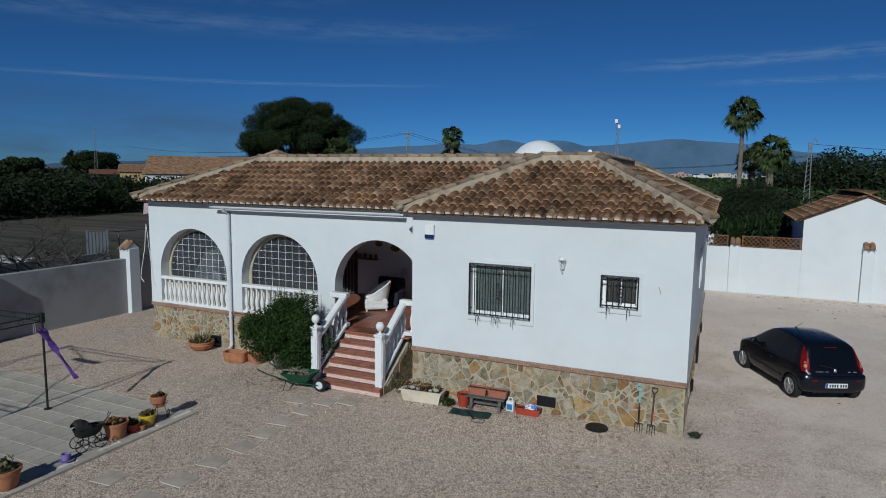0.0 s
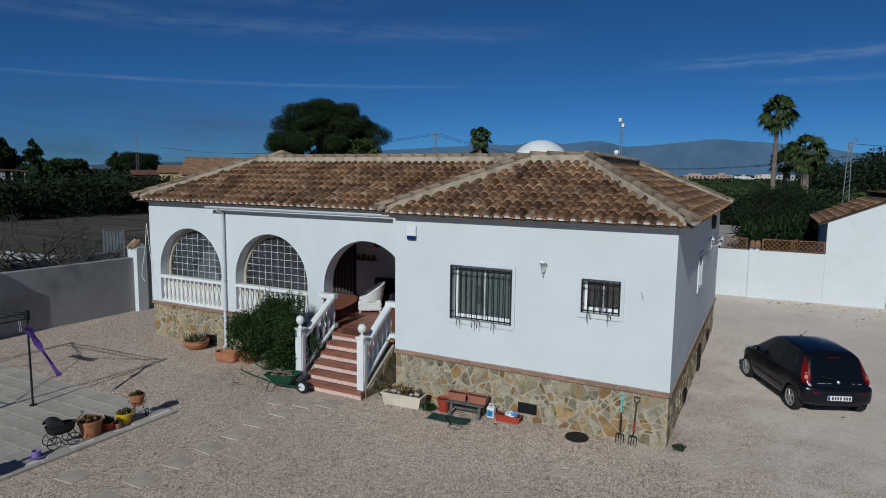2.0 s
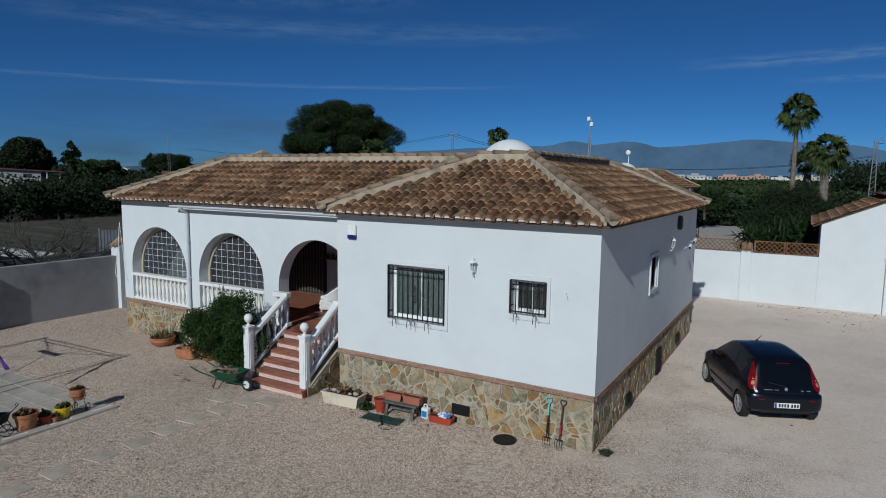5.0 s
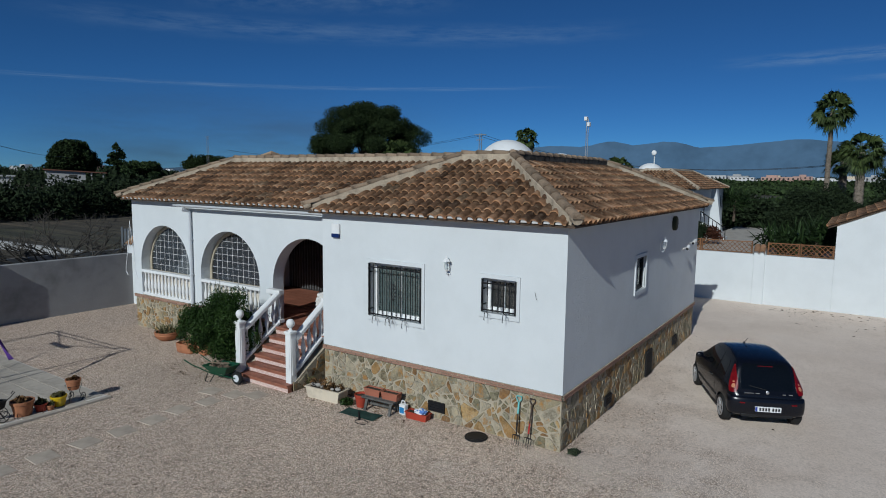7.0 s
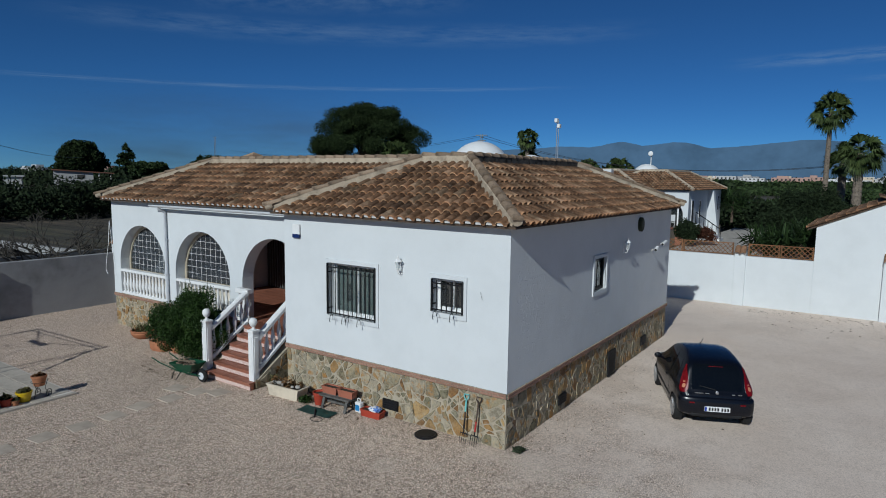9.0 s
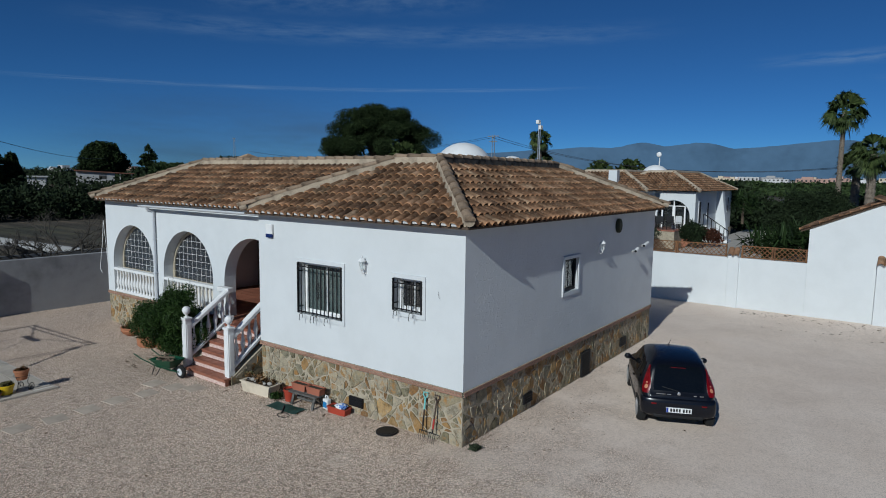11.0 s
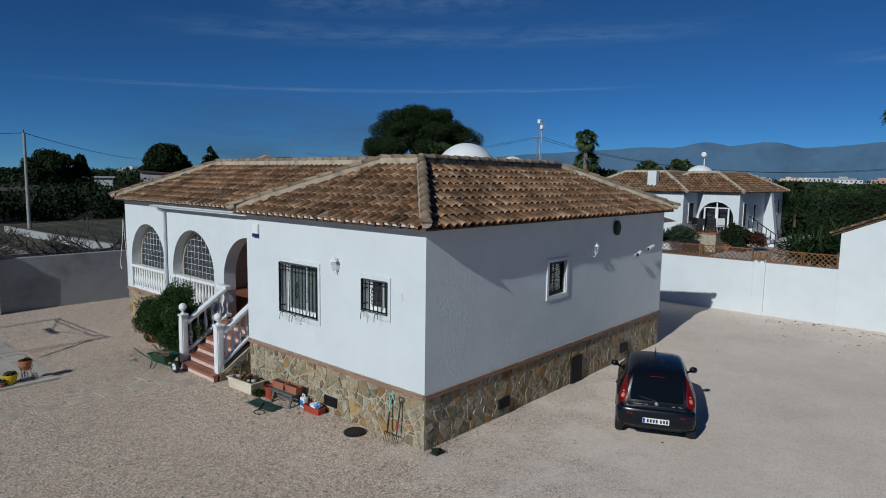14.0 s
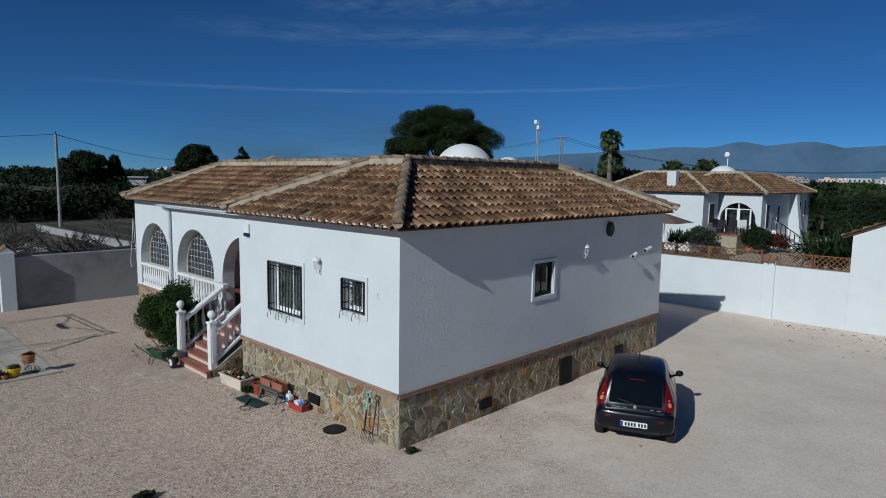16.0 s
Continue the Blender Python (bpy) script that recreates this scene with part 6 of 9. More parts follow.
def conifer(at, h, r, seed):
    t = thing("conifer", "tall narrow dark conifer", "tree", "conifers beyond the fields")
    bm = bmesh.new()
    rod(bm, (0, 0, -0.1), (0, 0, h * 0.95), r * 0.1, 0.05, 7)
    part("trunk", bm, BARK, t)
    rng = random.Random(seed)
    blobs = []
    for i in range(40):
        k = rng.random() ** 0.8
        w = r * (1 - k) ** 0.7
        a = rng.uniform(0, 6.28)
        blobs.append(((w * 0.7 * math.cos(a), w * 0.7 * math.sin(a), h * (0.12 + 0.86 * k)), (w * 0.5 + 0.4, w * 0.5 + 0.4, h * 0.06)))
    scatter_leaves("crown", blobs, 6000, 0.5, LEAF_PINE, seed, t, shell=0.2)
    t.location = at


conifer((-265, 149, 0), 17.5, 6, 31)
conifer((-272, 190, 0), 14, 5, 32)
conifer((-240, 120, 0), 13, 5, 33)
conifer((-122, 46.8, 0), 8, 2.0, 34)


def fan_palm(label, at, height, trunk_r, crown_r, seed, skirt=0):
    """A ringed trunk and a head of fan leaves with split tips."""
    t = thing("palm_tree", label, "palm", "palms beyond the wall")
    rng = random.Random(seed)
    bm = bmesh.new()
    prof = []
    n = int(height / 0.25)
    for k in range(n + 1):
        u = k / n
        r = trunk_r * (1.25 - 0.4 * u) * (1.08 if k % 2 else 0.95)
        prof.append((r, u * (height - crown_r * 0.55)))
    lathe(bm, prof, n=10)
    part("trunk", bm, PALMTRUNK, t)
    top = Vector((0, 0, height - crown_r * 0.55))
    verts, faces = [], []
    for i in range(40 + skirt):
        a = 2.4 * i + rng.uniform(-0.25, 0.25)
        e = math.asin(rng.uniform(-0.5, 0.99)) if i < 40 else rng.uniform(-1.1, -0.5)
        d = Vector((math.cos(a) * math.cos(e), math.sin(a) * math.cos(e), math.sin(e)))
        stalk = crown_r * rng.uniform(0.26, 0.52)
        side = d.cross(Vector((0, 0, 1))).normalized()
        nrm = side.cross(d)
        roll = rng.uniform(-1.1, 1.1)
        side, nrm = side * math.cos(roll) + nrm * math.sin(roll), nrm * math.cos(roll) - side * math.sin(roll)
        base = top + d * stalk - Vector((0, 0, 0.08 * stalk))
        for s in (-1, 1):
            k0 = len(verts)
            verts += [top + side * 0.02 * s, base + side * 0.02 * s, base + nrm * 0.02, top + nrm * 0.02]
            faces.append((k0, k0 + 1, k0 + 2, k0 + 3))
        blade = crown_r * rng.uniform(0.46, 0.6)
        m = 15
        for k in range(m):
            f = (k / (m - 1) - 0.5) * 2.1
            dirn = (d * math.cos(f) + side * math.sin(f)).normalized()
            w = blade * 0.05
            cross = dirn.cross(nrm).normalized() * w
            midp = base + dirn * blade * 0.6 + nrm * 0.03
            tip = base + dirn * blade * (1 - 0.2 * abs(f) / 1.05) - Vector((0, 0, blade * rng.uniform(0.1, 0.5)))
            k0 = len(verts)
            verts += [base, midp + cross, tip, midp - cross]
            faces.append((k0, k0 + 1, k0 + 2, k0 + 3))
    me = finish("crown", verts, faces, LEAF_PALM)
    under(new("crown", me), t)
    t.location = at


fan_palm("tall fan palm with a slender grey trunk", (1.15, 64.9, 0), 11.9, 0.19, 2.15, 41, 10)
fan_palm("stout fan palm with drooping fronds", (3.5, 61.9, 0), 8.2, 0.32, 2.0, 42, 6)
fan_palm("stout fan palm with drooping fronds", (2.25, 66.8, 0), 7.6, 0.32, 1.9, 43, 6)
fan_palm("fan palm with a skirt of dead fronds", (-35.0, 80.2, 0), 11.4, 0.3, 2.0, 44, 16)
fan_palm("short fan palm with drooping fronds", (-35.6, 81.5, 0), 8.6, 0.4, 2.3, 45, 10)
fan_palm("low bushy palm behind the villa", (-26, 79, 0), 7.0, 0.35, 2.3, 46, 6)
fan_palm("low bushy palm behind the villa", (-22, 80, 0), 7.1, 0.35, 2.3, 47, 6)


fan_palm("short fan palm in front of the pine", (-31.6, 47.2, 0), 7.75, 0.3, 1.9, 48, 8)


def yucca(at, r, seed, label="spiky dark green yucca"):
    t = thing("yucca", label, "yucca", "yuccas by the wall")
    rng = random.Random(seed)
    bm = bmesh.new()
    rod(bm, (0, 0, -0.05), (0, 0, r * 0.9), 0.12, 0.09, 7)
    part("trunk", bm, BARK, t)
    verts, faces = [], []
    for i in range(230):
        a, e = rng.uniform(0, 6.28), rng.uniform(-0.5, 1.4)
        d = Vector((math.cos(a) * math.cos(e), math.sin(a) * math.cos(e), math.sin(e)))
        o = Vector((rng.uniform(-0.5, 0.5) * r, rng.uniform(-0.3, 0.3) * r, r * rng.uniform(0.6, 1.1)))
        side = d.cross(Vector((0, 0, 1))).normalized() * 0.035
        length = r * rng.uniform(0.45, 0.8)
        k0 = len(verts)
        verts += [o - side, o + side, o + d * length * 0.6 + side - Vector((0, 0, 0.03)), o + d * length - Vector((0, 0, 0.12 * length)), o + d * length * 0.6 - side - Vector((0, 0, 0.03))]
        faces.append((k0, k0 + 1, k0 + 2, k0 + 3, k0 + 4))
    under(new("leaves", finish("leaves", verts, faces, LEAF_YUCCA)), t)
    t.location = at


yucca((2.2, 33.6, 0.7), 1.7, 51)
yucca((0.6, 35.6, 0.6), 1.5, 52)
yucca((1.2, 34.4, 0.7), 1.2, 53)
yucca((-9.3, 43.5, 0.3), 1.0, 54)
yucca((-5.6, 62.5, 1.2), 2.0, 55)
shrub("large dark leafy bush behind the boundary wall", (1.7, 44.0, 0), (3.0, 3.0, 2.35), 70000, 0.055, LEAF_DARK, 56, stems=8)
shrub("round clipped dark green bush", (-5.7, 47.0, 0.3), (0.85, 0.85, 1.0), 5000, 0.07, LEAF_DARK, 59)
shrub("red-brown flowering shrub by the villa steps", (-5.2, 48.5, 0.3), (1.3, 1.0, 0.7), 5000, 0.06, LEAF_RED, 60)
shrub("grey-green bushy shrub before the terrace", (-9.0, 46.5, 0.5), (1.2, 0.8, 0.75), 5000, 0.06, LEAF_GREY, 61)
bm = bmesh.new()
prism(bm, [(-6.2, 44, 0), (-1.5, 37, 0), (4, 38, 0), (3, 52, 0), (1.3, 68, 0), (-6.2, 68, 0)], (0, 0, 0.3))
tagged(part("driveway", bm, CONCRETE), "pale concrete drive of the neighbouring villa", "driveway", kind="structure")
PARASOL = surface("brown_canvas", (0.17, 0.12, 0.085), 0.9, vary=0.15)
parasol = thing("garden_parasol", "square brown canvas parasol in the villa garden", "parasol", base=(-8.6, 40, 0))
bm = bmesh.new()
rod(bm, (-8.6, 40, -0.05), (-8.6, 40, 2.95), 0.03)
part("pole", bm, FRAME, parasol)
bm = bmesh.new()
rim = [bm.verts.new((-8.6 + sx * 1.25, 40 + sy * 1.25, 2.45)) for sx, sy in ((-1, -1), (1, -1), (1, 1), (-1, 1))]
top = bm.verts.new((-8.6, 40, 2.98))
for k in range(4):
    bm.faces.new((rim[k], rim[(k + 1) % 4], top))
bm.faces.new(rim[::-1])
part("canopy", bm, PARASOL, parasol)


def terrace_chair(x, y, turn, material, label):
    """A garden chair with arms, seen across the wall."""
    t = thing("terrace_chair", label, "chair", "chairs on the villa terrace")
    bm = bmesh.new()
    box(bm, -0.26, 0.26, -0.25, 0.25, 0.4, 0.45, 0.01)
    part("seat", bm, material, t)
    bm = bmesh.new()
    box(bm, -0.26, 0.26, 0.22, 0.27, 0.5, 0.98, 0.015)
    part("backrest", bm, material, t)
    for sx in (-1, 1):
        for sy in (-1, 1):
            bm = bmesh.new()
            rod(bm, (sx * 0.23, sy * 0.22, 0), (sx * 0.23, sy * 0.22, 0.64 if sy < 0 else 0.5), 0.02, n=6)
            part("leg", bm, material, t)
        bm = bmesh.new()
        box(bm, sx * 0.25 - 0.025, sx * 0.25 + 0.025, -0.25, 0.24, 0.64, 0.67, 0.005)
        part("armrest", bm, material, t)
    t.matrix_basis = pose(x, y, 1.3, 0, 0, turn)


for x, y, turn in ((-9.0, 49.4, 150), (-8.5, 48.75, 195), (-7.85, 49.0, 20)):
    terrace_chair(x, y, turn, IRON, "dark metal chair on the villa terrace")
terrace_chair(-7.65, 49.9, 230, PAINT, "white plastic chair on the villa terrace")
villa_steps = thing("villa_steps", "white outdoor steps with a black railing", "steps", base=(-5.6, 53, 0))
for i in range(6):
    bm = bmesh.new()
    box(bm, -6.4 + 0.3 * i, -6.1 + 0.3 * i, 52.4, 53.6, 0, 1.5 - 0.2 * i)
    part("step", bm, PAINT, villa_steps)
for i in range(7):
    bm = bmesh.new()
    rod(bm, (-6.4 + 0.3 * i, 52.4, 1.5 - 0.2 * i), (-6.4 + 0.3 * i, 52.4, 2.4 - 0.2 * i), 0.03, n=5)
    part("bar", bm, IRON, villa_steps)
bm = bmesh.new()
rod(bm, (-6.4, 52.4, 2.4), (-4.6, 52.4, 1.2), 0.035, n=5)
part("rail", bm, IRON, villa_steps)

# ---- orchards, hedges, distance ----
def grove(name, label, x0, x1, y0, y1, step, r, h, count, size, material, seed):
    rng = random.Random(seed)
    blobs = []
    x = x0
    while x < x1:
        y = y0
        while y < y1:
            k = rng.uniform(0.75, 1.2)
            blobs.append(((x + rng.uniform(-0.6, 0.6) * r, y + rng.uniform(-0.6, 0.6) * r, h * 0.5 * k), (r * k, r * k, h * 0.52 * k)))
            y += step
        x += step
    ob = scatter_leaves(name, blobs, count, size, material, seed, shell=0.5)
    tagged(ob, label, "grove", kind="stuff")


grove("orchard", "dense green citrus orchard behind the walls", 8, 75, 46, 130, 4.5, 2.5, 3.0, 60000, 0.32, LEAF_ORCH, 71)
grove("orchard", "dense green citrus orchard beyond the villa", -4, 60, 72, 230, 6.0, 3.3, 2.2, 110000, 0.36, LEAF_ORCH, 72)
grove("hedge", "tall dark hedge along the fields", -70, -62, -40, 34, 3.0, 2.0, 3.1, 40000, 0.2, LEAF_DARK, 73)
grove("orchard", "dark orchard rows beyond the field", -78, -62, 34, 130, 3.4, 2.1, 3.9, 90000, 0.2, LEAF_DARK, 84)
grove("hedge", "dark scrub beside the field track", -95, -72, -60, 100, 5, 2.8, 2.2, 60000, 0.28, LEAF_DARK, 74)
grove("far_woods", "distant belt of dark trees", -520, -200, 60, 420, 22, 11, 6, 110000, 0.7, LEAF_DARK, 75)
grove("far_woods", "distant belt of dark trees", 60, 330, 170, 330, 16, 8, 9, 40000, 1.0, LEAF_DARK, 76)
grove("far_woods", "distant belt of low green groves", -240, 420, 430, 590, 24, 12, 4.6, 42000, 1.5, LEAF_ORCH, 77)
grove("far_woods", "dark trees behind the distant town", -260, 300, 705, 800, 26, 13, 7.5, 22000, 1.7, LEAF_DARK, 80)
grove("far_woods", "dark trees behind the villa", -60, -14, 84, 112, 7, 4, 5.5, 20000, 0.5, LEAF_DARK, 78)
grove("hedge", "dark trees behind the boundary wall", 12, 60, 128, 150, 7, 5, 9, 50000, 0.32, LEAF_DARK, 79)

grove("hedge", "dark hedge at the end of the villa drive", -7, 7, 69.5, 75, 2.5, 1.7, 3.1, 16000, 0.2, LEAF_DARK, 82)
grove("orchard", "low green groves before the town", -90, 150, 232, 430, 11, 6, 1.7, 40000, 0.8, LEAF_ORCH, 83)

# distant town
TOWN = surface("town_render", (0.64, 0.63, 0.62), 0.9, vary=0.1, scale=0.05, fine=1.0, relief=0.0, random=0.5)
TOWNPINK = surface("town_pink_render", (0.42, 0.27, 0.22), 0.9, vary=0.1, scale=0.05, fine=1.0, relief=0.0)
TOWNCREAM = surface("town_cream_render", (0.55, 0.46, 0.34), 0.9, vary=0.1, scale=0.05, fine=1.0, relief=0.0)
rng = random.Random(81)


def town_house(x, y, w, d, h, storeys, label="pale flat-roofed building of the distant town"):
    t = thing("town_building", label, "building", "distant town", base=(x, y, 0))
    bm = bmesh.new()
    box(bm, x - w / 2, x + w / 2, y, y + d, -0.5, h)
    if rng.random() < 0.6:
        box(bm, x - w * 0.2, x + w * 0.15, y + d * 0.3, y + d * 0.7, h - 0.2, h + 1.6)
    part("wall", bm, rng.choice((TOWN, TOWN, TOWN, TOWNPINK, TOWNCREAM)), t)
    n = max(2, int(w / 3))
    for f in range(storeys):
        for k in range(n):
            bm = bmesh.new()
            cx = x - w / 2 + w * (k + 0.5) / n
            z = h * (f + 0.35) / storeys
            box(bm, cx - 0.7, cx + 0.7, y - 0.1, y + 0.3, z, z + h * 0.35 / storeys + 0.3)
            part("window", bm, DARK, t)


for i in range(52):
    x = rng.uniform(-175, 75)
    town_house(x, rng.uniform(600, 700), rng.uniform(8, 22), 9, rng.uniform(5.5, 9.5), rng.choice((2, 2, 3)))
for i in range(12):
    x = rng.uniform(-620, -330)
    town_house(x, 0.45 * -x + rng.uniform(-40, 120), rng.uniform(9, 20), 10, rng.uniform(6, 9), 2, "pale house among the distant trees")


def farm_house(x, y, turn, w, d, h, rise, wall_m, roof_m, label):
    t = thing("farm_house", label, "house")
    bm = bmesh.new()
    prism(bm, [(-w / 2, -d / 2, -0.2), (w / 2, -d / 2, -0.2), (w / 2, d / 2, -0.2), (-w / 2, d / 2, -0.2)], (0, 0, h + 0.2))
    part("wall", bm, wall_m, t)
    bm = bmesh.new()
    prism(bm, [(-w / 2 - 0.5, -d / 2 - 0.5, h), (w / 2 + 0.5, -d / 2 - 0.5, h), (w / 2 + 0.5, 0, h + rise), (-w / 2 - 0.5, 0, h + rise)], (0, 0, 0.2))
    prism(bm, [(-w / 2 - 0.5, 0, h + rise), (w / 2 + 0.5, 0, h + rise), (w / 2 + 0.5, d / 2 + 0.5, h), (-w / 2 - 0.5, d / 2 + 0.5, h)], (0, 0, 0.2))
    for sx in (-1, 1):
        prism(bm, [(sx * w / 2, -d / 2, h), (sx * w / 2, d / 2, h), (sx * w / 2, 0, h + rise)], (-sx * 0.2, 0, 0))
    part("roof", bm, roof_m, t)
    for k in range(max(1, int(w / 4))):
        bm = bmesh.new()
        cx = -w / 2 + 2 + 4 * k
        box(bm, cx - 0.6, cx + 0.6, -d / 2 - 0.05, -d / 2 + 0.1, h * 0.35, h * 0.75)
        part("window", bm, DARK, t)
    t.matrix_basis = pose(x, y, 0, 0, 0, turn)


REDTILE = surface("red_roof", (0.17, 0.075, 0.052), 0.9, vary=0.2, scale=1, fine=8)
YELLOW = surface("ochre_render", (0.44, 0.33, 0.17), 0.9, vary=0.1)
barn = thing("farm_building", "small white farm building with a sloping red roof", "house")
bm = bmesh.new()
prism(bm, [(-2.3, -2.2, -0.2), (2.3, -2.2, -0.2), (2.3, -2.2, 4.75), (-2.3, -2.2, 5.1)], (0, 4.4, 0))
part("wall", bm, TOWN, barn)
bm = bmesh.new()
prism(bm, [(-2.5, -2.6, 5.1), (4.8, -2.6, 4.5), (4.8, -2.6, 4.7), (-2.5, -2.6, 5.35)], (0, 5.2, 0))
part("roof", bm, REDTILE, barn)
bm = bmesh.new()
box(bm, 0.4, 1.3, -2.25, -2.1, 3.4, 4.2)
part("window", bm, DARK, barn)
for x in (3.0, 4.4):
    bm = bmesh.new()
    rod(bm, (x, -2.2, -0.1), (x, -2.2, 4.62), 0.1)
    part("post", bm, TOWN, barn)
barn.matrix_basis = pose(-143.7, 71, 0, 0, 0, 64) @ Matrix.Diagonal((1.65, 1.5, 1.02, 1))
farm_house(-150.5, 60, 66, 6, 5, 3.7, 0.1, TOWN, TOWN, "low white farm building with a flat roof")
farm_house(-142, 120, 48, 12, 9, 4.7, 1.9, YELLOW, CLAY, "large ochre country house with a brown tile roof")
farm_house(-99, 104.5, 40, 30, 16, 4.4, 3.6, TOWN, CLAY, "long white farmhouse with a brown tile roof")
farm_house(-158, 122.5, 55, 11, 9, 4.0, 1.2, DARK, REDTILE, "farm shed with a red roof")

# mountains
# distance haze is put into the range's blue base colour
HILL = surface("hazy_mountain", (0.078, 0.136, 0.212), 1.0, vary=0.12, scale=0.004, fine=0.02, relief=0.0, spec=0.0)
SKYLINE = (-115, 0.1, -75, 0.2, -60, 0.35, -50, 0.9, -40, 1.7, -34, 2.2, -30, 2.44, -25.5, 2.75, -23.8, 2.84, -21.7, 2.8, -20.6, 2.92, -19.4, 3.21, -18.5, 3.28, -17.05, 2.95, -15.7, 3.1, -14.25, 3.29, -13.1, 3.18, -11.65, 2.73, -9.5, 2.8, -7.6, 3.03, -4.65, 3.33, -2.5, 3.2, 0, 2.93, 2.6, 2.8, 5.4, 2.2, 9, 1.9, 20, 1.6, 90, 1.2)
verts, faces = [], []
n = 410
for i in range(n + 1):
    a = radians(-115 + 205 * i / n)
    az = math.degrees(a)
    d = 4000
    h = 4.8 + d * 1.03 * math.tan(radians(np.interp(az, SKYLINE[::2], SKYLINE[1::2]))) + 5 * noise.noise((az * 0.5, 1.7, 0)) + 4 * noise.noise((az * 1.7, 0.3, 0))
    x, y = d * math.sin(a), d * math.cos(a)
    verts += [(x, y, -20), (x * 1.01, y * 1.01, h * 0.5), (x * 1.03, y * 1.03, h)]
    if i:
        k = 3 * i
        faces += [(k - 3, k, k + 1, k - 2), (k - 2, k + 1, k + 2, k - 1)]
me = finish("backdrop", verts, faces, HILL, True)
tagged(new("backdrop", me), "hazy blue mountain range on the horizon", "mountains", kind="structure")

# poles and wires
GALV = surface("galvanised_steel", (0.25, 0.26, 0.27), 0.6, 0.4, vary=0.15)
def lattice_pole(x, y, h, w, label, arms=True):
    t = thing("lattice_pole", label, "pole", "power poles", base=(x, y, 0))
    for sx in (-1, 1):
        bm = bmesh.new()
        rod(bm, (x + sx * w, y, -0.1), (x + sx * w * 0.35, y, h), 0.05, n=5)
        part("leg", bm, GALV, t)
    for k in range(int(h / 0.5)):
        z = 0.5 * k
        f = w * (1 - 0.65 * z / h)
        bm = bmesh.new()
        rod(bm, (x - f, y, z), (x + f, y, z + 0.4), 0.025, n=4)
        part("brace", bm, GALV, t)
    if not arms:
        bm = bmesh.new()
        path(bm, [(x, y, h - 0.8), (x + 0.15, y, h + 0.1), (x + 0.4, y, h + 0.3), (x + 0.6, y, h - 0.1)], 0.05, 6)
        part("bracket", bm, GALV, t)
        return
    for z, r in ((h - 0.2, 0.9), (h - 0.9, 0.6)):
        bm = bmesh.new()
        box(bm, x - r, x + r, y - 0.05, y + 0.05, z, z + 0.1)
        part("crossarm", bm, GALV, t)


lattice_pole(-39.2, 74.9, 10.6, 0.42, "galvanised lattice power pole")
lattice_pole(7.6, 73.1, 8.6, 0.34, "slim galvanised lattice pole with a curved bracket", False)
lattice_pole(-175, 130, 17, 0.8, "galvanised lattice power pole far off")


def wire(p, q, sag, r=0.02):
    bm = bmesh.new()
    pts = []
    for k in range(21):
        u = k / 20
        v = Vector(p).lerp(Vector(q), u)
        v.z -= 4 * sag * u * (1 - u)
        pts.append(v)
    path(bm, pts, r, 4)
    tagged(part("power_line", bm, TRIM), "thin black overhead power line", "cable", "overhead lines")


for dz, dx in ((0.0, -0.6), (-0.05, 0.6)):
    wire((-39.2 + dx, 74.9, 10.4 + dz), (7.6 + dx * 0.3, 73.1, 7.2 + dz), 2.7, 0.028)
    wire((7.6 + dx * 0.3, 73.1, 8.4 + dz), (60, 72 + dx, 8.5), 1.5)
    wire((-39.2 + dx, 74.9, 10.4 + dz), (-120, 96 + dx, 10.4), 2.0)
pole = thing("timber_pole", "tall bare wooden utility pole in the field", "pole", base=(-55.3, 20.5, 0))
bm = bmesh.new()
rod(bm, (-55.3, 20.5, -0.1), (-55.3, 20.5, 8.1), 0.16, 0.11, 10)
part("pole", bm, surface("weathered_pole", (0.30, 0.29, 0.27), 0.9), pole)
bm = bmesh.new()
rod(bm, (-55.3, 20.5, 8.0), (-55.3, 20.5, 8.35), 0.04)
part("insulator", bm, TRIM, pole)
wire((-55.3, 20.5, 8.1), (-110, 57, 7.4), 0.7, 0.03)
wire((-55.3, 20.5, 8.1), (-78, -30, 6.4), 0.8, 0.03)

# bare trees beyond the grey wall
GREYBARK = surface("grey_bark", (0.075, 0.066, 0.055), 0.95, vary=0.35, scale=6, fine=30, relief=0.6, depth=0.02)


def bare_tree(at, h, spread, seed):
    t = thing("bare_tree", "leafless fig tree with spreading grey branches", "tree", "bare trees beyond the wall")
    rng = random.Random(seed)
    bm = bmesh.new()
    rod(bm, (0, 0, -0.1), (0, 0, h * 0.3), 0.17, 0.13, 8)
    part("trunk", bm, GREYBARK, t)

    def grow(bm, p, d, length, r, level):
        q = p + d * length
        rod(bm, p, q, r, r * 0.65, 5)
        if level == 0:
            return
        for i in range(rng.choice((2, 3))):
            nd = (d + Vector((rng.uniform(-0.8, 0.8), rng.uniform(-0.8, 0.8), rng.uniform(-0.3, 0.5)))).normalized()
            grow(bm, q, nd, length * rng.uniform(0.6, 0.8), r * 0.62, level - 1)

    for i in range(6):
        bm = bmesh.new()
        a = 6.28 * i / 6 + rng.uniform(-0.4, 0.4)
        grow(bm, Vector((0, 0, h * 0.28)), Vector((math.cos(a), math.sin(a), rng.uniform(0.1, 0.7))).normalized(), spread * 0.34, 0.085, 5)
        part("limb", bm, GREYBARK, t)
    t.location = at


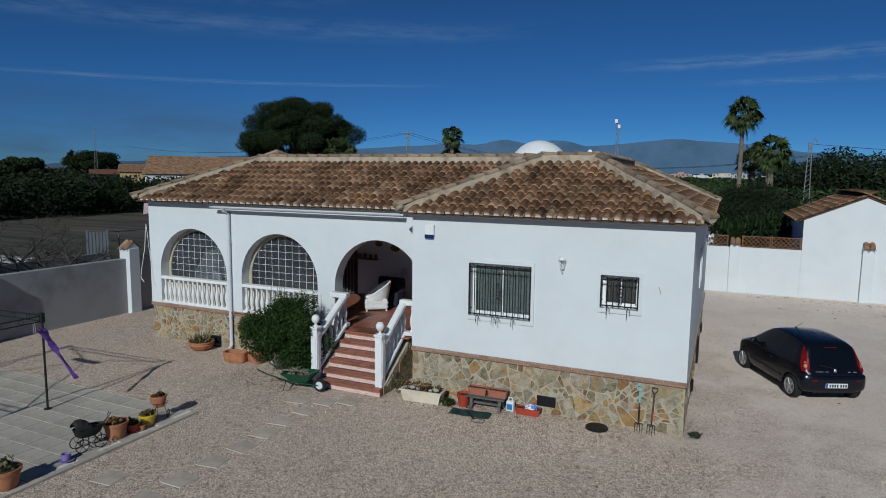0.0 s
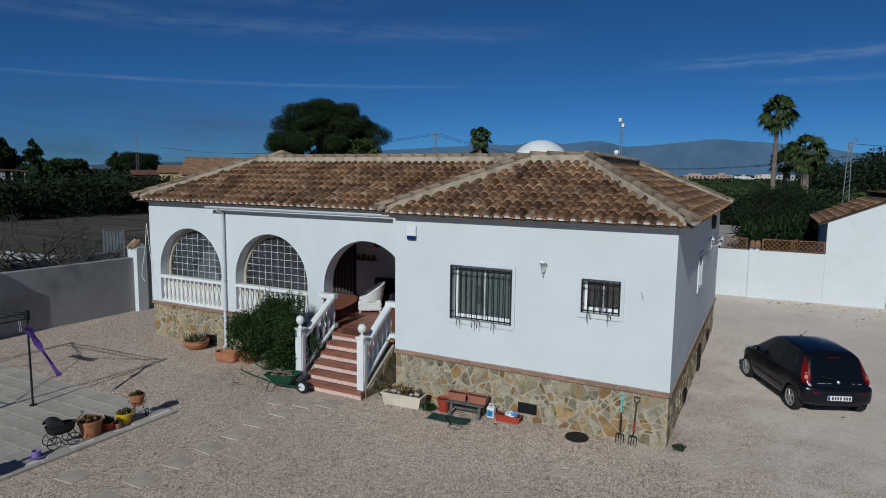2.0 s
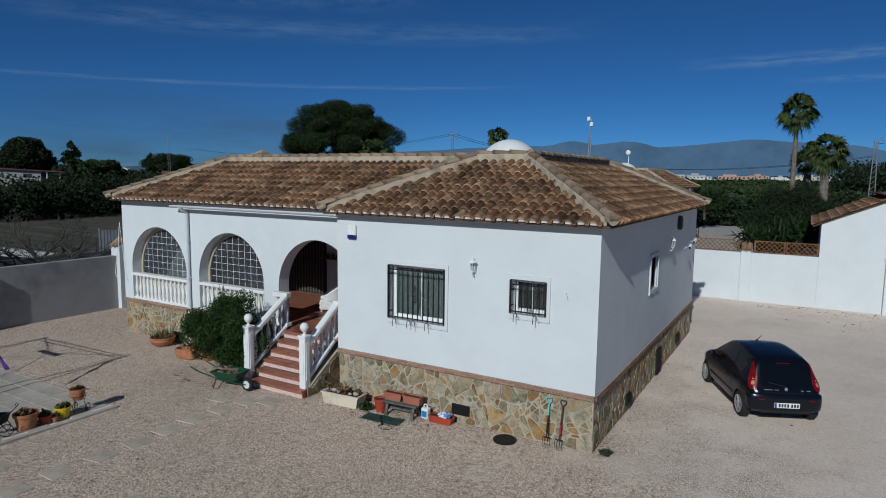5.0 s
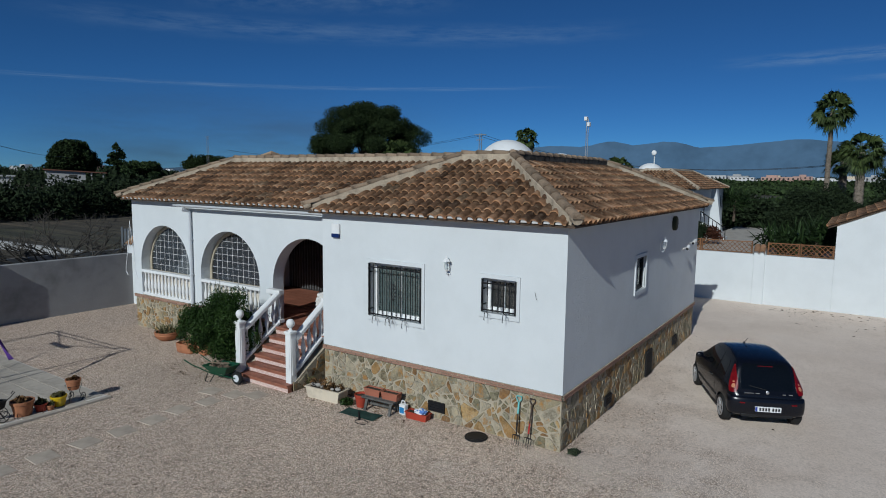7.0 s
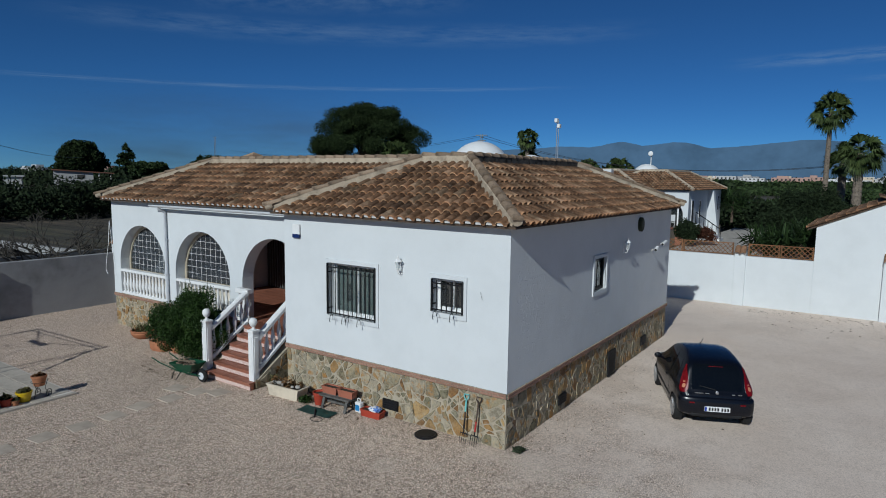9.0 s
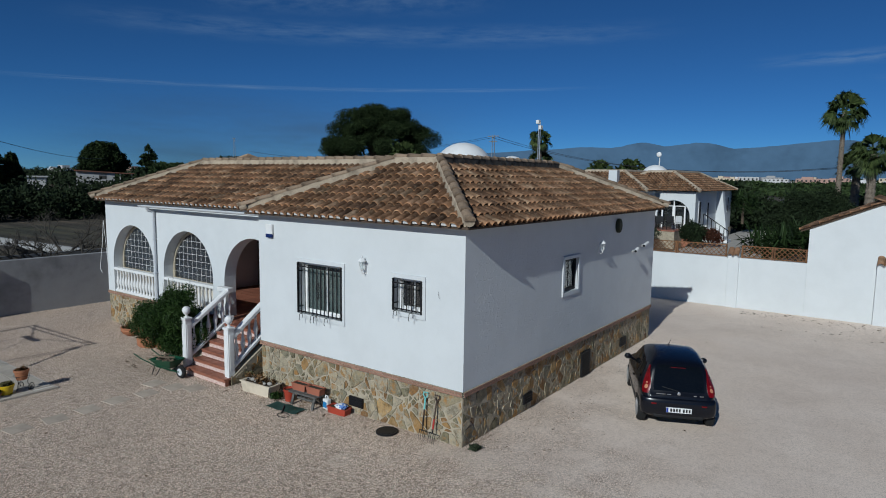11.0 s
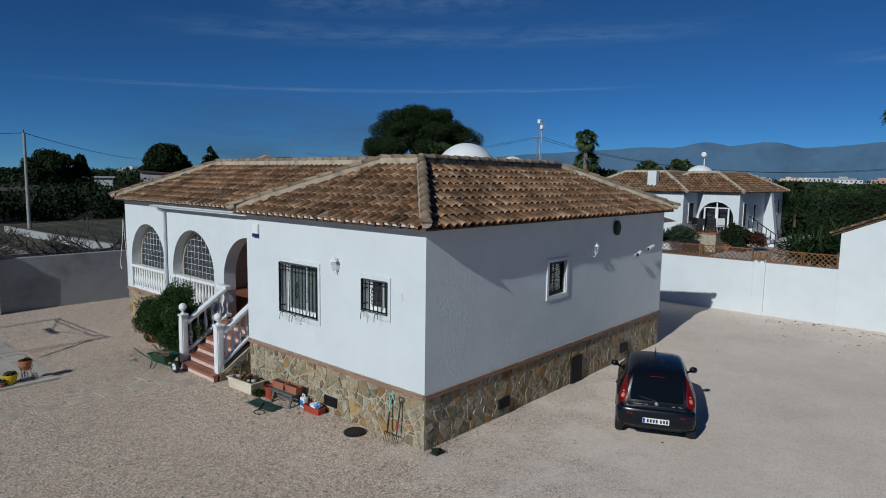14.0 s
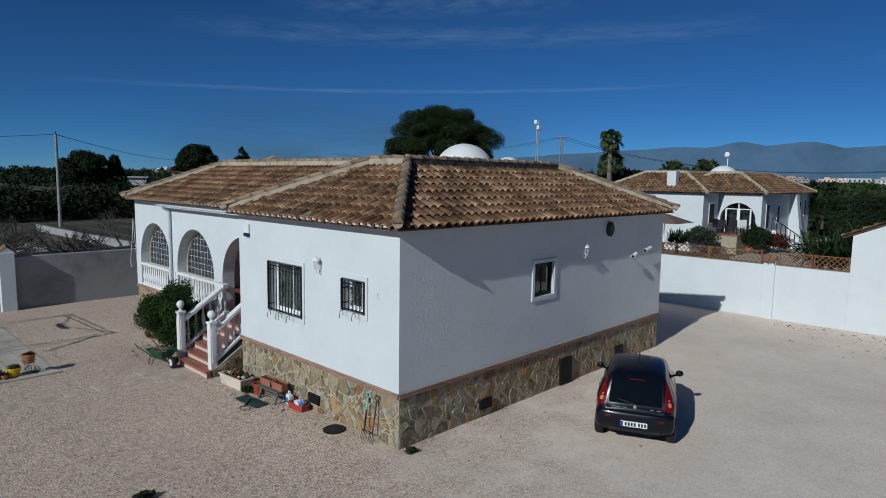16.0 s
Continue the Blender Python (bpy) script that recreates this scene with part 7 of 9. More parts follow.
bare_tree((-21.6, 13.4, 0), 2.5, 3.0, 91)
bare_tree((-24.5, 9.2, 0), 2.8, 3.2, 92)
bare_tree((-27.5, 16.5, 0), 2.4, 2.8, 93)
bare_tree((-30, 11.0, 0), 2.6, 3.0, 94)
bm = bmesh.new()
box(bm, -42, -26, 12.0, 15.5, -0.05, 0.02)
tagged(part("track", bm, CONCRETE), "pale dirt track between the fields", "track", kind="structure")
OLDMETAL = surface("dull_metal", (0.15, 0.165, 0.18), 0.6, 0.3)
DIMWALL = surface("old_grey_render", (0.17, 0.17, 0.17), 0.95, vary=0.25, scale=1.2, fine=30, relief=0.3)
bm = bmesh.new()
box(bm, -23.5, -23.3, -14, 17.5, -0.1, 1.42)
tagged(part("wall_field", bm, DIMWALL), "low dark grey wall of the next plot", "wall", kind="structure")
bm = bmesh.new()
prism(bm, [(-52.5, 18.0, -0.1), (-42.4, 18.5, -0.1), (-31.0, 19.3, -0.1), (-31.0, 19.5, -0.1), (-42.4, 18.7, -0.1), (-52.5, 18.2, -0.1)], (0, 0, 0.58))
tagged(part("wall_low", bm, GREYWALL), "low pale block wall along the field", "wall", kind="structure")
fence = thing("wire_fence", "thin wire fence on grey posts beside the gate", "fence", base=(-24, 22, 0))
for i in range(5):
    bm = bmesh.new()
    rod(bm, (-24.1, 18.8 + 2.4 * i, -0.1), (-24.1, 18.8 + 2.4 * i, 2.15), 0.025, n=6)
    part("post", bm, OLDMETAL, fence)
for z in (0.4, 0.9, 1.4, 1.8):
    bm = bmesh.new()
    rod(bm, (-24.1, 18.2, z), (-24.1, 28.4, z), 0.006, n=4)
    part("wire", bm, OLDMETAL, fence)
bm = bmesh.new()
rod(bm, (-24.1, 18.2, 2.2), (-24.1, 28.4, 2.05), 0.03)
part("rail", bm, OLDMETAL, fence)


def gate_leaf(x, y, turn):
    """A galvanised panel of upright slats between two posts."""
    t = thing("metal_gate", "galvanised slatted gate leaf beyond the grey wall", "gate", "gates of the next plot")
    for px in (-0.38, 0.38):
        bm = bmesh.new()
        box(bm, px - 0.04, px + 0.04, -0.04, 0.04, -0.05, 2.3, 0.006)
        part("post", bm, OLDMETAL, t)
    for k in range(5):
        bm = bmesh.new()
        box(bm, -0.31 + 0.13 * k, -0.21 + 0.13 * k, -0.012, 0.012, 0.15, 2.22)
        part("slat", bm, OLDMETAL, t)
    for z in (0.3, 2.1):
        bm = bmesh.new()
        box(bm, -0.34, 0.34, 0.014, 0.04, z, z + 0.06)
        part("rail", bm, OLDMETAL, t)
    t.matrix_basis = pose(x, y, 0, 0, 0, turn)


gate_leaf(-24.2, 17.85, 52)
shrub("low dark bush by the next plot's gate", (-22.6, 15.9, 0), (0.7, 0.7, 0.75), 2500, 0.05, LEAF_GREY, 95)
cloth = thing("cloth_on_pole", "pale pink cloth hung on a stick in the field", "cloth", base=(-51.6, 43.5, 0))
bm = bmesh.new()
rod(bm, (-51.6, 43.5, -0.1), (-51.6, 43.5, 2.1), 0.03, n=6)
part("stick", bm, BARK, cloth)
bm = bmesh.new()
prism(bm, [(-51.75, 43.35, 1.75), (-51.45, 43.6, 1.75), (-51.35, 43.7, 0.8), (-51.85, 43.3, 0.65)], (0.05, -0.08, 0))
part("cloth", bm, surface("pink_cloth", (0.55, 0.40, 0.42), 0.9, vary=0.2, relief=0.2), cloth)

# ---- patio, stepping slabs ----
SLAB = surface("paving_slab", (0.50, 0.445, 0.375), 0.85, vary=0.14, scale=2.5, fine=60, relief=0.25, random=0.18)
GROUT = surface("pale_grout", (0.66, 0.61, 0.55), 0.9, vary=0.1)
bm = bmesh.new()
box(bm, -18.1, -9.38, 3.2, 8.86, -0.2, 0.012)
patio = tagged(part("patio", bm, GROUT), "terrace of grey concrete slabs with pale joints", "paving", kind="structure")
bm = bmesh.new()
box(bm, 0.006, 0.494, 0.008, 0.392, -0.03, 0.03, 0.003)
slab = mesh_of("slab", bm, SLAB)
for j in range(14):
    for i in range(18):
        x = -18.35 + 0.5 * i + (0.25 if j % 2 else 0)
        if x > -9.8 or x < -18.1:
            continue
        piece("slab", slab, Matrix.Translation((x, 3.22 + 0.4 * j, 0.0)), patio)
for k in range(11):
    bm = bmesh.new()
    box(bm, -9.44, -9.33, 3.2 + 0.515 * k, 3.71 + 0.515 * k, -0.1, 0.045, 0.008)
    part("kerb_stone", bm, SLAB, patio)
bm = bmesh.new()
box(bm, -0.21, 0.21, -0.2, 0.2, -0.03, 0.012, 0.008)
step_slab = mesh_of("stepping_slab", bm, surface("pale_slab", (0.53, 0.445, 0.36), 0.9, vary=0.15, scale=3, fine=60, relief=0.3, random=0.15))
rng = random.Random(17)
for x, y, r in ((-8.53, 6.29, 4), (-7.5, 6.72, -3), (-7.5, 7.41, 5), (-7.46, 8.05, -4), (-7.5, 8.68, 2), (-7.58, 9.28, 6), (-7.5, 9.91, -2), (-7.4, 10.5, 3), (-7.0, 10.75, 0), (-8.0, 10.35, 8), (-7.5, 6.05, 2)):
    ob = new("stepping_slab", step_slab)
    ob.matrix_basis = pose(x, y, 0.0, 0, 0, r + rng.uniform(-3, 3))
    tagged(ob, "pale square stepping slab set in the gravel", "slab", "stepping slabs")

# ---- gazebo frame ----
GREENMETAL = surface("dark_green_metal", (0.025, 0.032, 0.028), 0.5, 0.4, vary=0.2)
gz = thing("gazebo_frame", "bare dark metal gazebo frame without its canopy", "gazebo", base=(-13.9, 5.7, 0))
CORNERS = [(-12.12, 7.66), (-15.72, 7.46), (-15.72, 3.86), (-12.12, 4.06)]
HUB = (-13.92, 5.76, 2.5)
for (ax, ay), (bx, by) in zip(CORNERS, CORNERS[1:] + CORNERS[:1]):
    bm = bmesh.new()
    rod(bm, (ax, ay, 0.03), (ax, ay, 1.98), 0.022)
    lathe(bm, [(0.07, 0.03), (0.07, 0.045), (0.024, 0.05)], (ax, ay, 0), 10)
    part("post", bm, GREENMETAL, gz)
    bm = bmesh.new()
    box(bm, ax - 0.04, ax + 0.04, ay - 0.04, ay + 0.04, 1.8, 2.0, 0.01)
    part("corner_bracket", bm, GREENMETAL, gz)
    for z in (1.94, 1.83):
        bm = bmesh.new()
        rod(bm, (ax, ay, z), (bx, by, z), 0.012)
        part("rail", bm, GREENMETAL, gz)
    for k in range(1, 9):
        bm = bmesh.new()
        c = Vector((ax + (bx - ax) * k / 9, ay + (by - ay) * k / 9, 1.885))
        d = Vector((bx - ax, by - ay, 0)).normalized()
        pts = [c + d * 0.045 * math.cos(u * 0.785) + Vector((0, 0, 0.045 * math.sin(u * 0.785))) for u in range(9)]
        path(bm, pts, 0.005, 4)
        part("scroll", bm, GREENMETAL, gz)
    bm = bmesh.new()
    rod(bm, (ax, ay, 1.96), HUB, 0.012)
    part("rafter", bm, GREENMETAL, gz)
bm = bmesh.new()
box(bm, HUB[0] - 0.45, HUB[0] + 0.45, HUB[1] - 0.05, HUB[1] + 0.05, HUB[2] - 0.03, HUB[2] + 0.03)
part("hub_plate", bm, GREENMETAL, gz)
# purple scarf tied to the post
PURPLE = surface("purple_cloth", (0.11, 0.045, 0.26), 0.9, vary=0.6, scale=7, fine=60, relief=0.3)
bm = bmesh.new()
rows = []
for k in range(13):
    u = k / 12
    c = Vector((-12.1 + 0.62 * u ** 1.1, 7.62 + 0.24 * u, 1.70 - 1.0 * u))
    w = 0.07 * (1 - 0.45 * u) + 0.012 * math.sin(k * 1.7)
    tw = 0.5 + 1.2 * math.sin(k * 0.6)
    dvec = Vector((math.cos(tw), math.sin(tw), 0.12)) * w
    rows.append([bm.verts.new(c - dvec), bm.verts.new(c + Vector((0.02 * math.sin(k), -0.035, 0))), bm.verts.new(c + dvec), bm.verts.new(c + Vector((0, 0.03, 0)))])
for a, b in zip(rows, rows[1:]):
    for i in range(4):
        bm.faces.new((a[i], a[(i + 1) % 4], b[(i + 1) % 4], b[i]))
bm.faces.new(rows[0])
bm.faces.new(rows[-1][::-1])
tagged(part("windsock", bm, PURPLE, smooth=True), "long purple cloth windsock tied to the post", "windsock")
bm = bmesh.new()
for dx in (-0.14, -0.2):
    rod(bm, (-12.12 + dx, 7.6, 1.8), (-12.1 + dx, 7.6, 1.55), 0.006, n=4)
tagged(part("wind_chime", bm, CHROME), "small metal wind chime on the gazebo rail", "wind chime")


# ---- pots on the patio edge ----
def pot_mesh(r, h, n=18):
    return [(r * 0.66, 0), (r * 0.7, 0.01), (r * 0.92, h * 0.8), (r, h * 0.81), (r * 1.02, h), (r * 0.9, h), (r * 0.86, h * 0.86), (0, h * 0.84)]


def pot(name, label, x, y, z, r, h, material, leaves=0, leaf=LEAF_BUSH, lh=0.1, seed=1, group=""):
    t = thing(name, label, "plant pot", group)
    bm = bmesh.new()
    lathe(bm, pot_mesh(r, h), n=18)
    part("pot", bm, material, t, smooth=True)
    bm = bmesh.new()
    lathe(bm, [(r * 0.87, h * 0.85), (r * 0.5, h * 0.9), (0, h * 0.91)], n=14)
    part("soil", bm, SOIL, t)
    if leaves:
        scatter_leaves("plant", [((0, 0, h + lh * 0.35), (r * 0.75, r * 0.75, lh * 0.8))], leaves, 0.045, leaf, seed, t, shell=0.15)
    t.location = (x, y, z)
    return t


YELLOWGLAZE = surface("yellow_glaze", (0.62, 0.42, 0.01), 0.35, vary=0.12, relief=0.03, spec=0.5)
LILAC = surface("lilac_glaze", (0.22, 0.17, 0.38), 0.4, vary=0.1, relief=0.03)
REDPLASTIC = surface("red_plastic", (0.38, 0.055, 0.03), 0.5, vary=0.15, relief=0.05)
pot("plant_pot", "large terracotta pot with a straggly yellowing plant", -9.62, 5.38, 0.03, 0.22, 0.30, POT, 90, LEAF_SUCC, 0.14, 2)
pot("plant_pot", "terracotta pot with dry trailing stems", -9.72, 7.33, 0.03, 0.21, 0.30, POT, 60, LEAF_DRY, 0.05, 3)
pot("plant_pot", "yellow glazed pot with a dark green plant", -9.70, 7.98, 0.03, 0.155, 0.21, YELLOWGLAZE, 70, LEAF_SUCC, 0.05, 4)
pot("plant_pot", "small rust-red pot with low flowers", -9.68, 7.64, 0.03, 0.13, 0.16, REDPLASTIC, 80, LEAF_SUCC, 0.07, 5)
pot("plant_pot", "small rust-red pot with low flowers", -9.60, 7.77, 0.03, 0.085, 0.10, POT, 40, LEAF_SUCC, 0.05, 6)
cup = thing("cup_planter", "lilac teacup planter standing on its saucer", "planter")
bm = bmesh.new()
lathe(bm, [(0.13, 0), (0.19, 0.02), (0.2, 0.03), (0.12, 0.02)], n=20)
part("saucer", bm, LILAC, cup, smooth=True)
bm = bmesh.new()
lathe(bm, [(0.085, 0.02), (0.105, 0.04), (0.115, 0.2), (0.105, 0.2), (0.1, 0.15), (0, 0.14)], n=20)
part("cup", bm, LILAC, cup, smooth=True)
bm = bmesh.new()
path(bm, [(0.11 + 0.05 * math.sin(u * 0.52), 0, 0.06 + 0.018 * u) for u in range(7)], 0.012, 6)
part("cup_handle", bm, LILAC, cup)
cup.matrix_basis = pose(-9.64, 6.34, 0.03, 0, 0, 200) @ Matrix.Scale(0.62, 4)


def wire_wheel(r, at, parent, n=14):
    bm = bmesh.new()
    pts = [(at[0], at[1] + r * math.cos(6.283 * k / n), at[2] + r * math.sin(6.283 * k / n)) for k in range(n + 1)]
    path(bm, pts, 0.008, 5)
    wheel = part("wheel", bm, IRON, parent)
    for k in range(3):
        a = math.pi * k / 3
        c, e = r * math.cos(a), r * math.sin(a)
        bm = bmesh.new()
        rod(bm, (at[0], at[1] - c, at[2] - e), (at[0], at[1] + c, at[2] + e), 0.004, n=4)
        part("spoke", bm, IRON, wheel)


BLACKWICKER = surface("black_wicker", (0.022, 0.022, 0.024), 0.7, vary=0.3, scale=20, fine=120, relief=0.8, depth=0.01)
pram = thing("pram_planter", "black wicker toy pram planter with wire wheels", "planter")
bm = bmesh.new()
rings = []
for z, w, l in ((0.22, 0.06, 0.14), (0.27, 0.105, 0.21), (0.4, 0.13, 0.25)):
    rings.append([bm.verts.new((w * math.cos(6.283 * k / 16), l * math.sin(6.283 * k / 16), z)) for k in range(16)])
for a, b in zip(rings, rings[1:]):
    for k in range(16):
        bm.faces.new((a[k], a[(k + 1) % 16], b[(k + 1) % 16], b[k]))
bm.faces.new(rings[0][::-1])
part("basket", bm, BLACKWICKER, pram, smooth=True)
bm = bmesh.new()
arcs = []
for k in range(5):
    e = radians(20 + 30 * k)
    arcs.append([bm.verts.new((0.13 * math.cos(math.pi * j / 8), -0.1 - 0.15 * math.cos(e) * 1.0, 0.4 + 0.16 * math.sin(math.pi * j / 8) * math.sin(e + 0.3))) for j in range(9)])
for a, b in zip(arcs, arcs[1:]):
    for j in range(8):
        bm.faces.new((a[j], a[j + 1], b[j + 1], b[j]))
part("hood", bm, BLACKWICKER, pram)
for x in (-0.12, 0.12):
    for y in (-0.15, 0.15):
        wire_wheel(0.11, (x, y, 0.118), pram)
bm = bmesh.new()
for y in (-0.15, 0.15):
    rod(bm, (-0.12, y, 0.118), (0.12, y, 0.118), 0.007)
    rod(bm, (0, y, 0.118), (0, y * 0.5, 0.24), 0.008)
path(bm, [(0, 0.24, 0.38), (0, 0.32, 0.45), (0, 0.38, 0.52), (0, 0.35, 0.55), (0, 0.32, 0.5)], 0.008, 5)
part("chassis", bm, IRON, pram)
bm = bmesh.new()
lathe(bm, [(0.12, 0.36), (0.07, 0.39), (0, 0.4)], n=12)
bmesh.ops.transform(bm, verts=bm.verts, matrix=Matrix.Diagonal((1, 1.85, 1, 1)))
part("soil", bm, SOIL, pram)
pram.matrix_basis = pose(-9.74, 6.82, 0.03, 0, 0, -14)
stand = thing("pot_stand", "wire tricycle stand holding a brown clay pot", "plant stand")
bm = bmesh.new()
lathe(bm, [(p, q + 0.27) for p, q in pot_mesh(0.15, 0.22)], n=16)
part("pot", bm, POT, stand, smooth=True)
bm = bmesh.new()
for k in range(14):
    a = 6.283 * k / 14
    path(bm, [(0.155 * math.cos(a), 0.155 * math.sin(a), 0.36), (0.155 * math.cos(a + 0.45), 0.155 * math.sin(a + 0.45), 0.36)], 0.005, 4)
for a in (0.5, 2.6, 4.7):
    path(bm, [(0.15 * math.cos(a), 0.15 * math.sin(a), 0.36), (0.1 * math.cos(a), 0.1 * math.sin(a), 0.22), (0.17 * math.cos(a), 0.17 * math.sin(a), 0.0)], 0.006, 5)
part("frame", bm, IRON, stand)
wire_wheel(0.08, (0.13, 0.1, 0.085), stand)
wire_wheel(0.08, (-0.13, 0.1, 0.085), stand)
scatter_leaves("plant", [((0, 0, 0.5), (0.1, 0.1, 0.05))], 60, 0.04, LEAF_DRY, 9, stand, shell=0.1)
stand.matrix_basis = pose(-9.75, 8.3, 0.0, 0, 0, 30)

# ---- pots under the porch ----
aloe = thing("aloe_bowl", "wide terracotta bowl of brown-green aloe", "plant pot")
bm = bmesh.new()
lathe(bm, [(0.18, 0), (0.27, 0.06), (0.33, 0.16), (0.32, 0.2), (0.345, 0.22), (0.34, 0.245), (0.3, 0.245), (0.28, 0.2), (0, 0.2)], n=20)
part("bowl", bm, POT, aloe, smooth=True)
verts, faces = [], []
rng = random.Random(61)
for i in range(70):
    a, e = rng.uniform(0, 6.28), rng.uniform(0.5, 1.45)
    o = Vector((rng.uniform(-0.2, 0.2), rng.uniform(-0.2, 0.2), 0.2))
    d = Vector((math.cos(a) * math.cos(e), math.sin(a) * math.cos(e), math.sin(e)))
    sd = d.cross(Vector((0, 0, 1))).normalized() * 0.018
    ln = rng.uniform(0.22, 0.4)
    k0 = len(verts)
    verts += [o - sd, o + sd, o + d * ln, o + d * ln * 0.5 + Vector((0, 0, 0.02))]
    faces += [(k0, k0 + 1, k0 + 2), (k0, k0 + 3, k0 + 2), (k0 + 1, k0 + 3, k0 + 2)]
under(new("leaves", finish("leaves", verts, faces, LEAF_SUCC)), aloe)
aloe.location = (-12.72, 12.28, 0)
pot("plant_pot", "small empty red plastic pot by the plinth", -13.22, 12.42, 0, 0.085, 0.17, REDPLASTIC)


def clay_trough(x, y, turn, l, w, h, label):
    """A shallow oval clay basin with a rolled rim and rounded ends."""
    t = thing("clay_trough", label, "trough")
    bm = bmesh.new()
    rings = []
    for kx, kz in ((0.8, 0.0), (0.95, 0.03), (1.0, h * 0.6), (1.02, h), (0.9, h), (0.86, h * 0.5), (0.3, h * 0.3)):
        ring = []
        for k in range(24):
            a = 6.283 * k / 24
            cx, cy = math.cos(a), math.sin(a)
            ring.append(bm.verts.new((math.copysign(abs(cx) ** 0.6, cx) * l / 2 * kx, math.copysign(abs(cy) ** 0.6, cy) * w / 2 * kx, kz)))
        rings.append(ring)
    for a, b in zip(rings, rings[1:]):
        for k in range(24):
            bm.faces.new((a[k], a[(k + 1) % 24], b[(k + 1) % 24], b[k]))
    bm.faces.new(rings[0][::-1])
    bm.faces.new(rings[-1])
    part("basin", bm, POT, t, smooth=True)
    t.matrix_basis = pose(x, y, 0, 0, 0, turn)


clay_trough(-11.12, 11.86, 8, 0.62, 0.36, 0.26, "empty terracotta trough on the gravel")
clay_trough(-10.62, 12.05, -20, 0.5, 0.34, 0.22, "empty terracotta trough beside the shrub")

# ---- wheelbarrow ----
GREENTUB = surface("green_enamel", (0.012, 0.07, 0.035), 0.4, vary=0.2, scale=6, relief=0.05)
wb = thing("wheelbarrow", "green metal wheelbarrow heaped with cut sticks", "wheelbarrow")
bm = bmesh.new()
low = [bm.verts.new(p) for p in ((-0.22, -0.15, 0.22), (0.22, -0.12, 0.22), (0.22, 0.12, 0.22), (-0.22, 0.15, 0.22))]
top = [bm.verts.new(p) for p in ((-0.42, -0.29, 0.43), (0.42, -0.24, 0.47), (0.42, 0.24, 0.47), (-0.42, 0.29, 0.43))]
inn = [bm.verts.new(p) for p in ((-0.39, -0.27, 0.425), (0.39, -0.22, 0.465), (0.39, 0.22, 0.465), (-0.39, 0.27, 0.425))]
inb = [bm.verts.new(p) for p in ((-0.2, -0.13, 0.25), (0.2, -0.1, 0.25), (0.2, 0.1, 0.25), (-0.2, 0.13, 0.25))]
for a, b in ((low, top), (top, inn), (inn, inb)):
    for i in range(4):
        bm.faces.new((a[i], a[(i + 1) % 4], b[(i + 1) % 4], b[i]))
bm.faces.new(low[::-1])
bm.faces.new(inb)
bmesh.ops.bevel(bm, geom=bm.edges[:], offset=0.012, segments=1, affect="EDGES")
part("tub", bm, GREENTUB, wb)
for s in (-1, 1):
    bm = bmesh.new()
    path(bm, [(-1.05, s * 0.26, 0.46), (-0.78, s * 0.25, 0.37), (-0.2, s * 0.16, 0.22), (0.5, s * 0.06, 0.17)], 0.016, 7)
    part("handle", bm, GREENTUB, wb)
    bm = bmesh.new()
    path(bm, [(-0.3, s * 0.18, 0.23), (-0.36, s * 0.22, 0.0), (-0.22, s * 0.2, 0.0), (-0.1, s * 0.15, 0.21)], 0.012, 6)
    part("leg", bm, TRIM, wb)
bm = bmesh.new()
lathe(bm, [(0.09, -0.035), (0.15, -0.04), (0.17, 0), (0.15, 0.04), (0.09, 0.035)], n=20)
bmesh.ops.transform(bm, verts=bm.verts, matrix=pose(0.52, 0, 0.17, 90, 0, 0))
wheel = part("wheel", bm, TYRE, wb, smooth=True)
bm = bmesh.new()
lathe(bm, [(0.095, -0.046), (0.04, -0.05), (0.04, 0.05), (0.095, 0.046)], n=16)
bmesh.ops.transform(bm, verts=bm.verts, matrix=pose(0.52, 0, 0.17, 90, 0, 0))
part("hub", bm, ZINC, wheel, "pale metal wheel hub")
rng = random.Random(71)
for i in range(26):
    bm = bmesh.new()
    c = Vector((rng.uniform(-0.25, 0.25), rng.uniform(-0.14, 0.14), rng.uniform(0.4, 0.5)))
    a = rng.uniform(0, 3.14)
    d = Vector((math.cos(a), math.sin(a), rng.uniform(-0.15, 0.15))) * rng.uniform(0.08, 0.2)
    rod(bm, c - d, c + d, rng.uniform(0.012, 0.022), 0.01, 6)
    part("stick", bm, surface("dry_stick", (0.26, 0.2, 0.14), 0.9, vary=0.3) if i == 0 else bpy.data.materials["dry_stick"], wb)
wb.matrix_basis = pose(-8.36, 10.9, 0, 0, 0, 6) @ Matrix.Scale(0.92, 4)

# ---- things along the front plinth ----
CREAMPOT = surface("cream_planter", (0.62, 0.54, 0.42), 0.8, vary=0.12, relief=0.15)


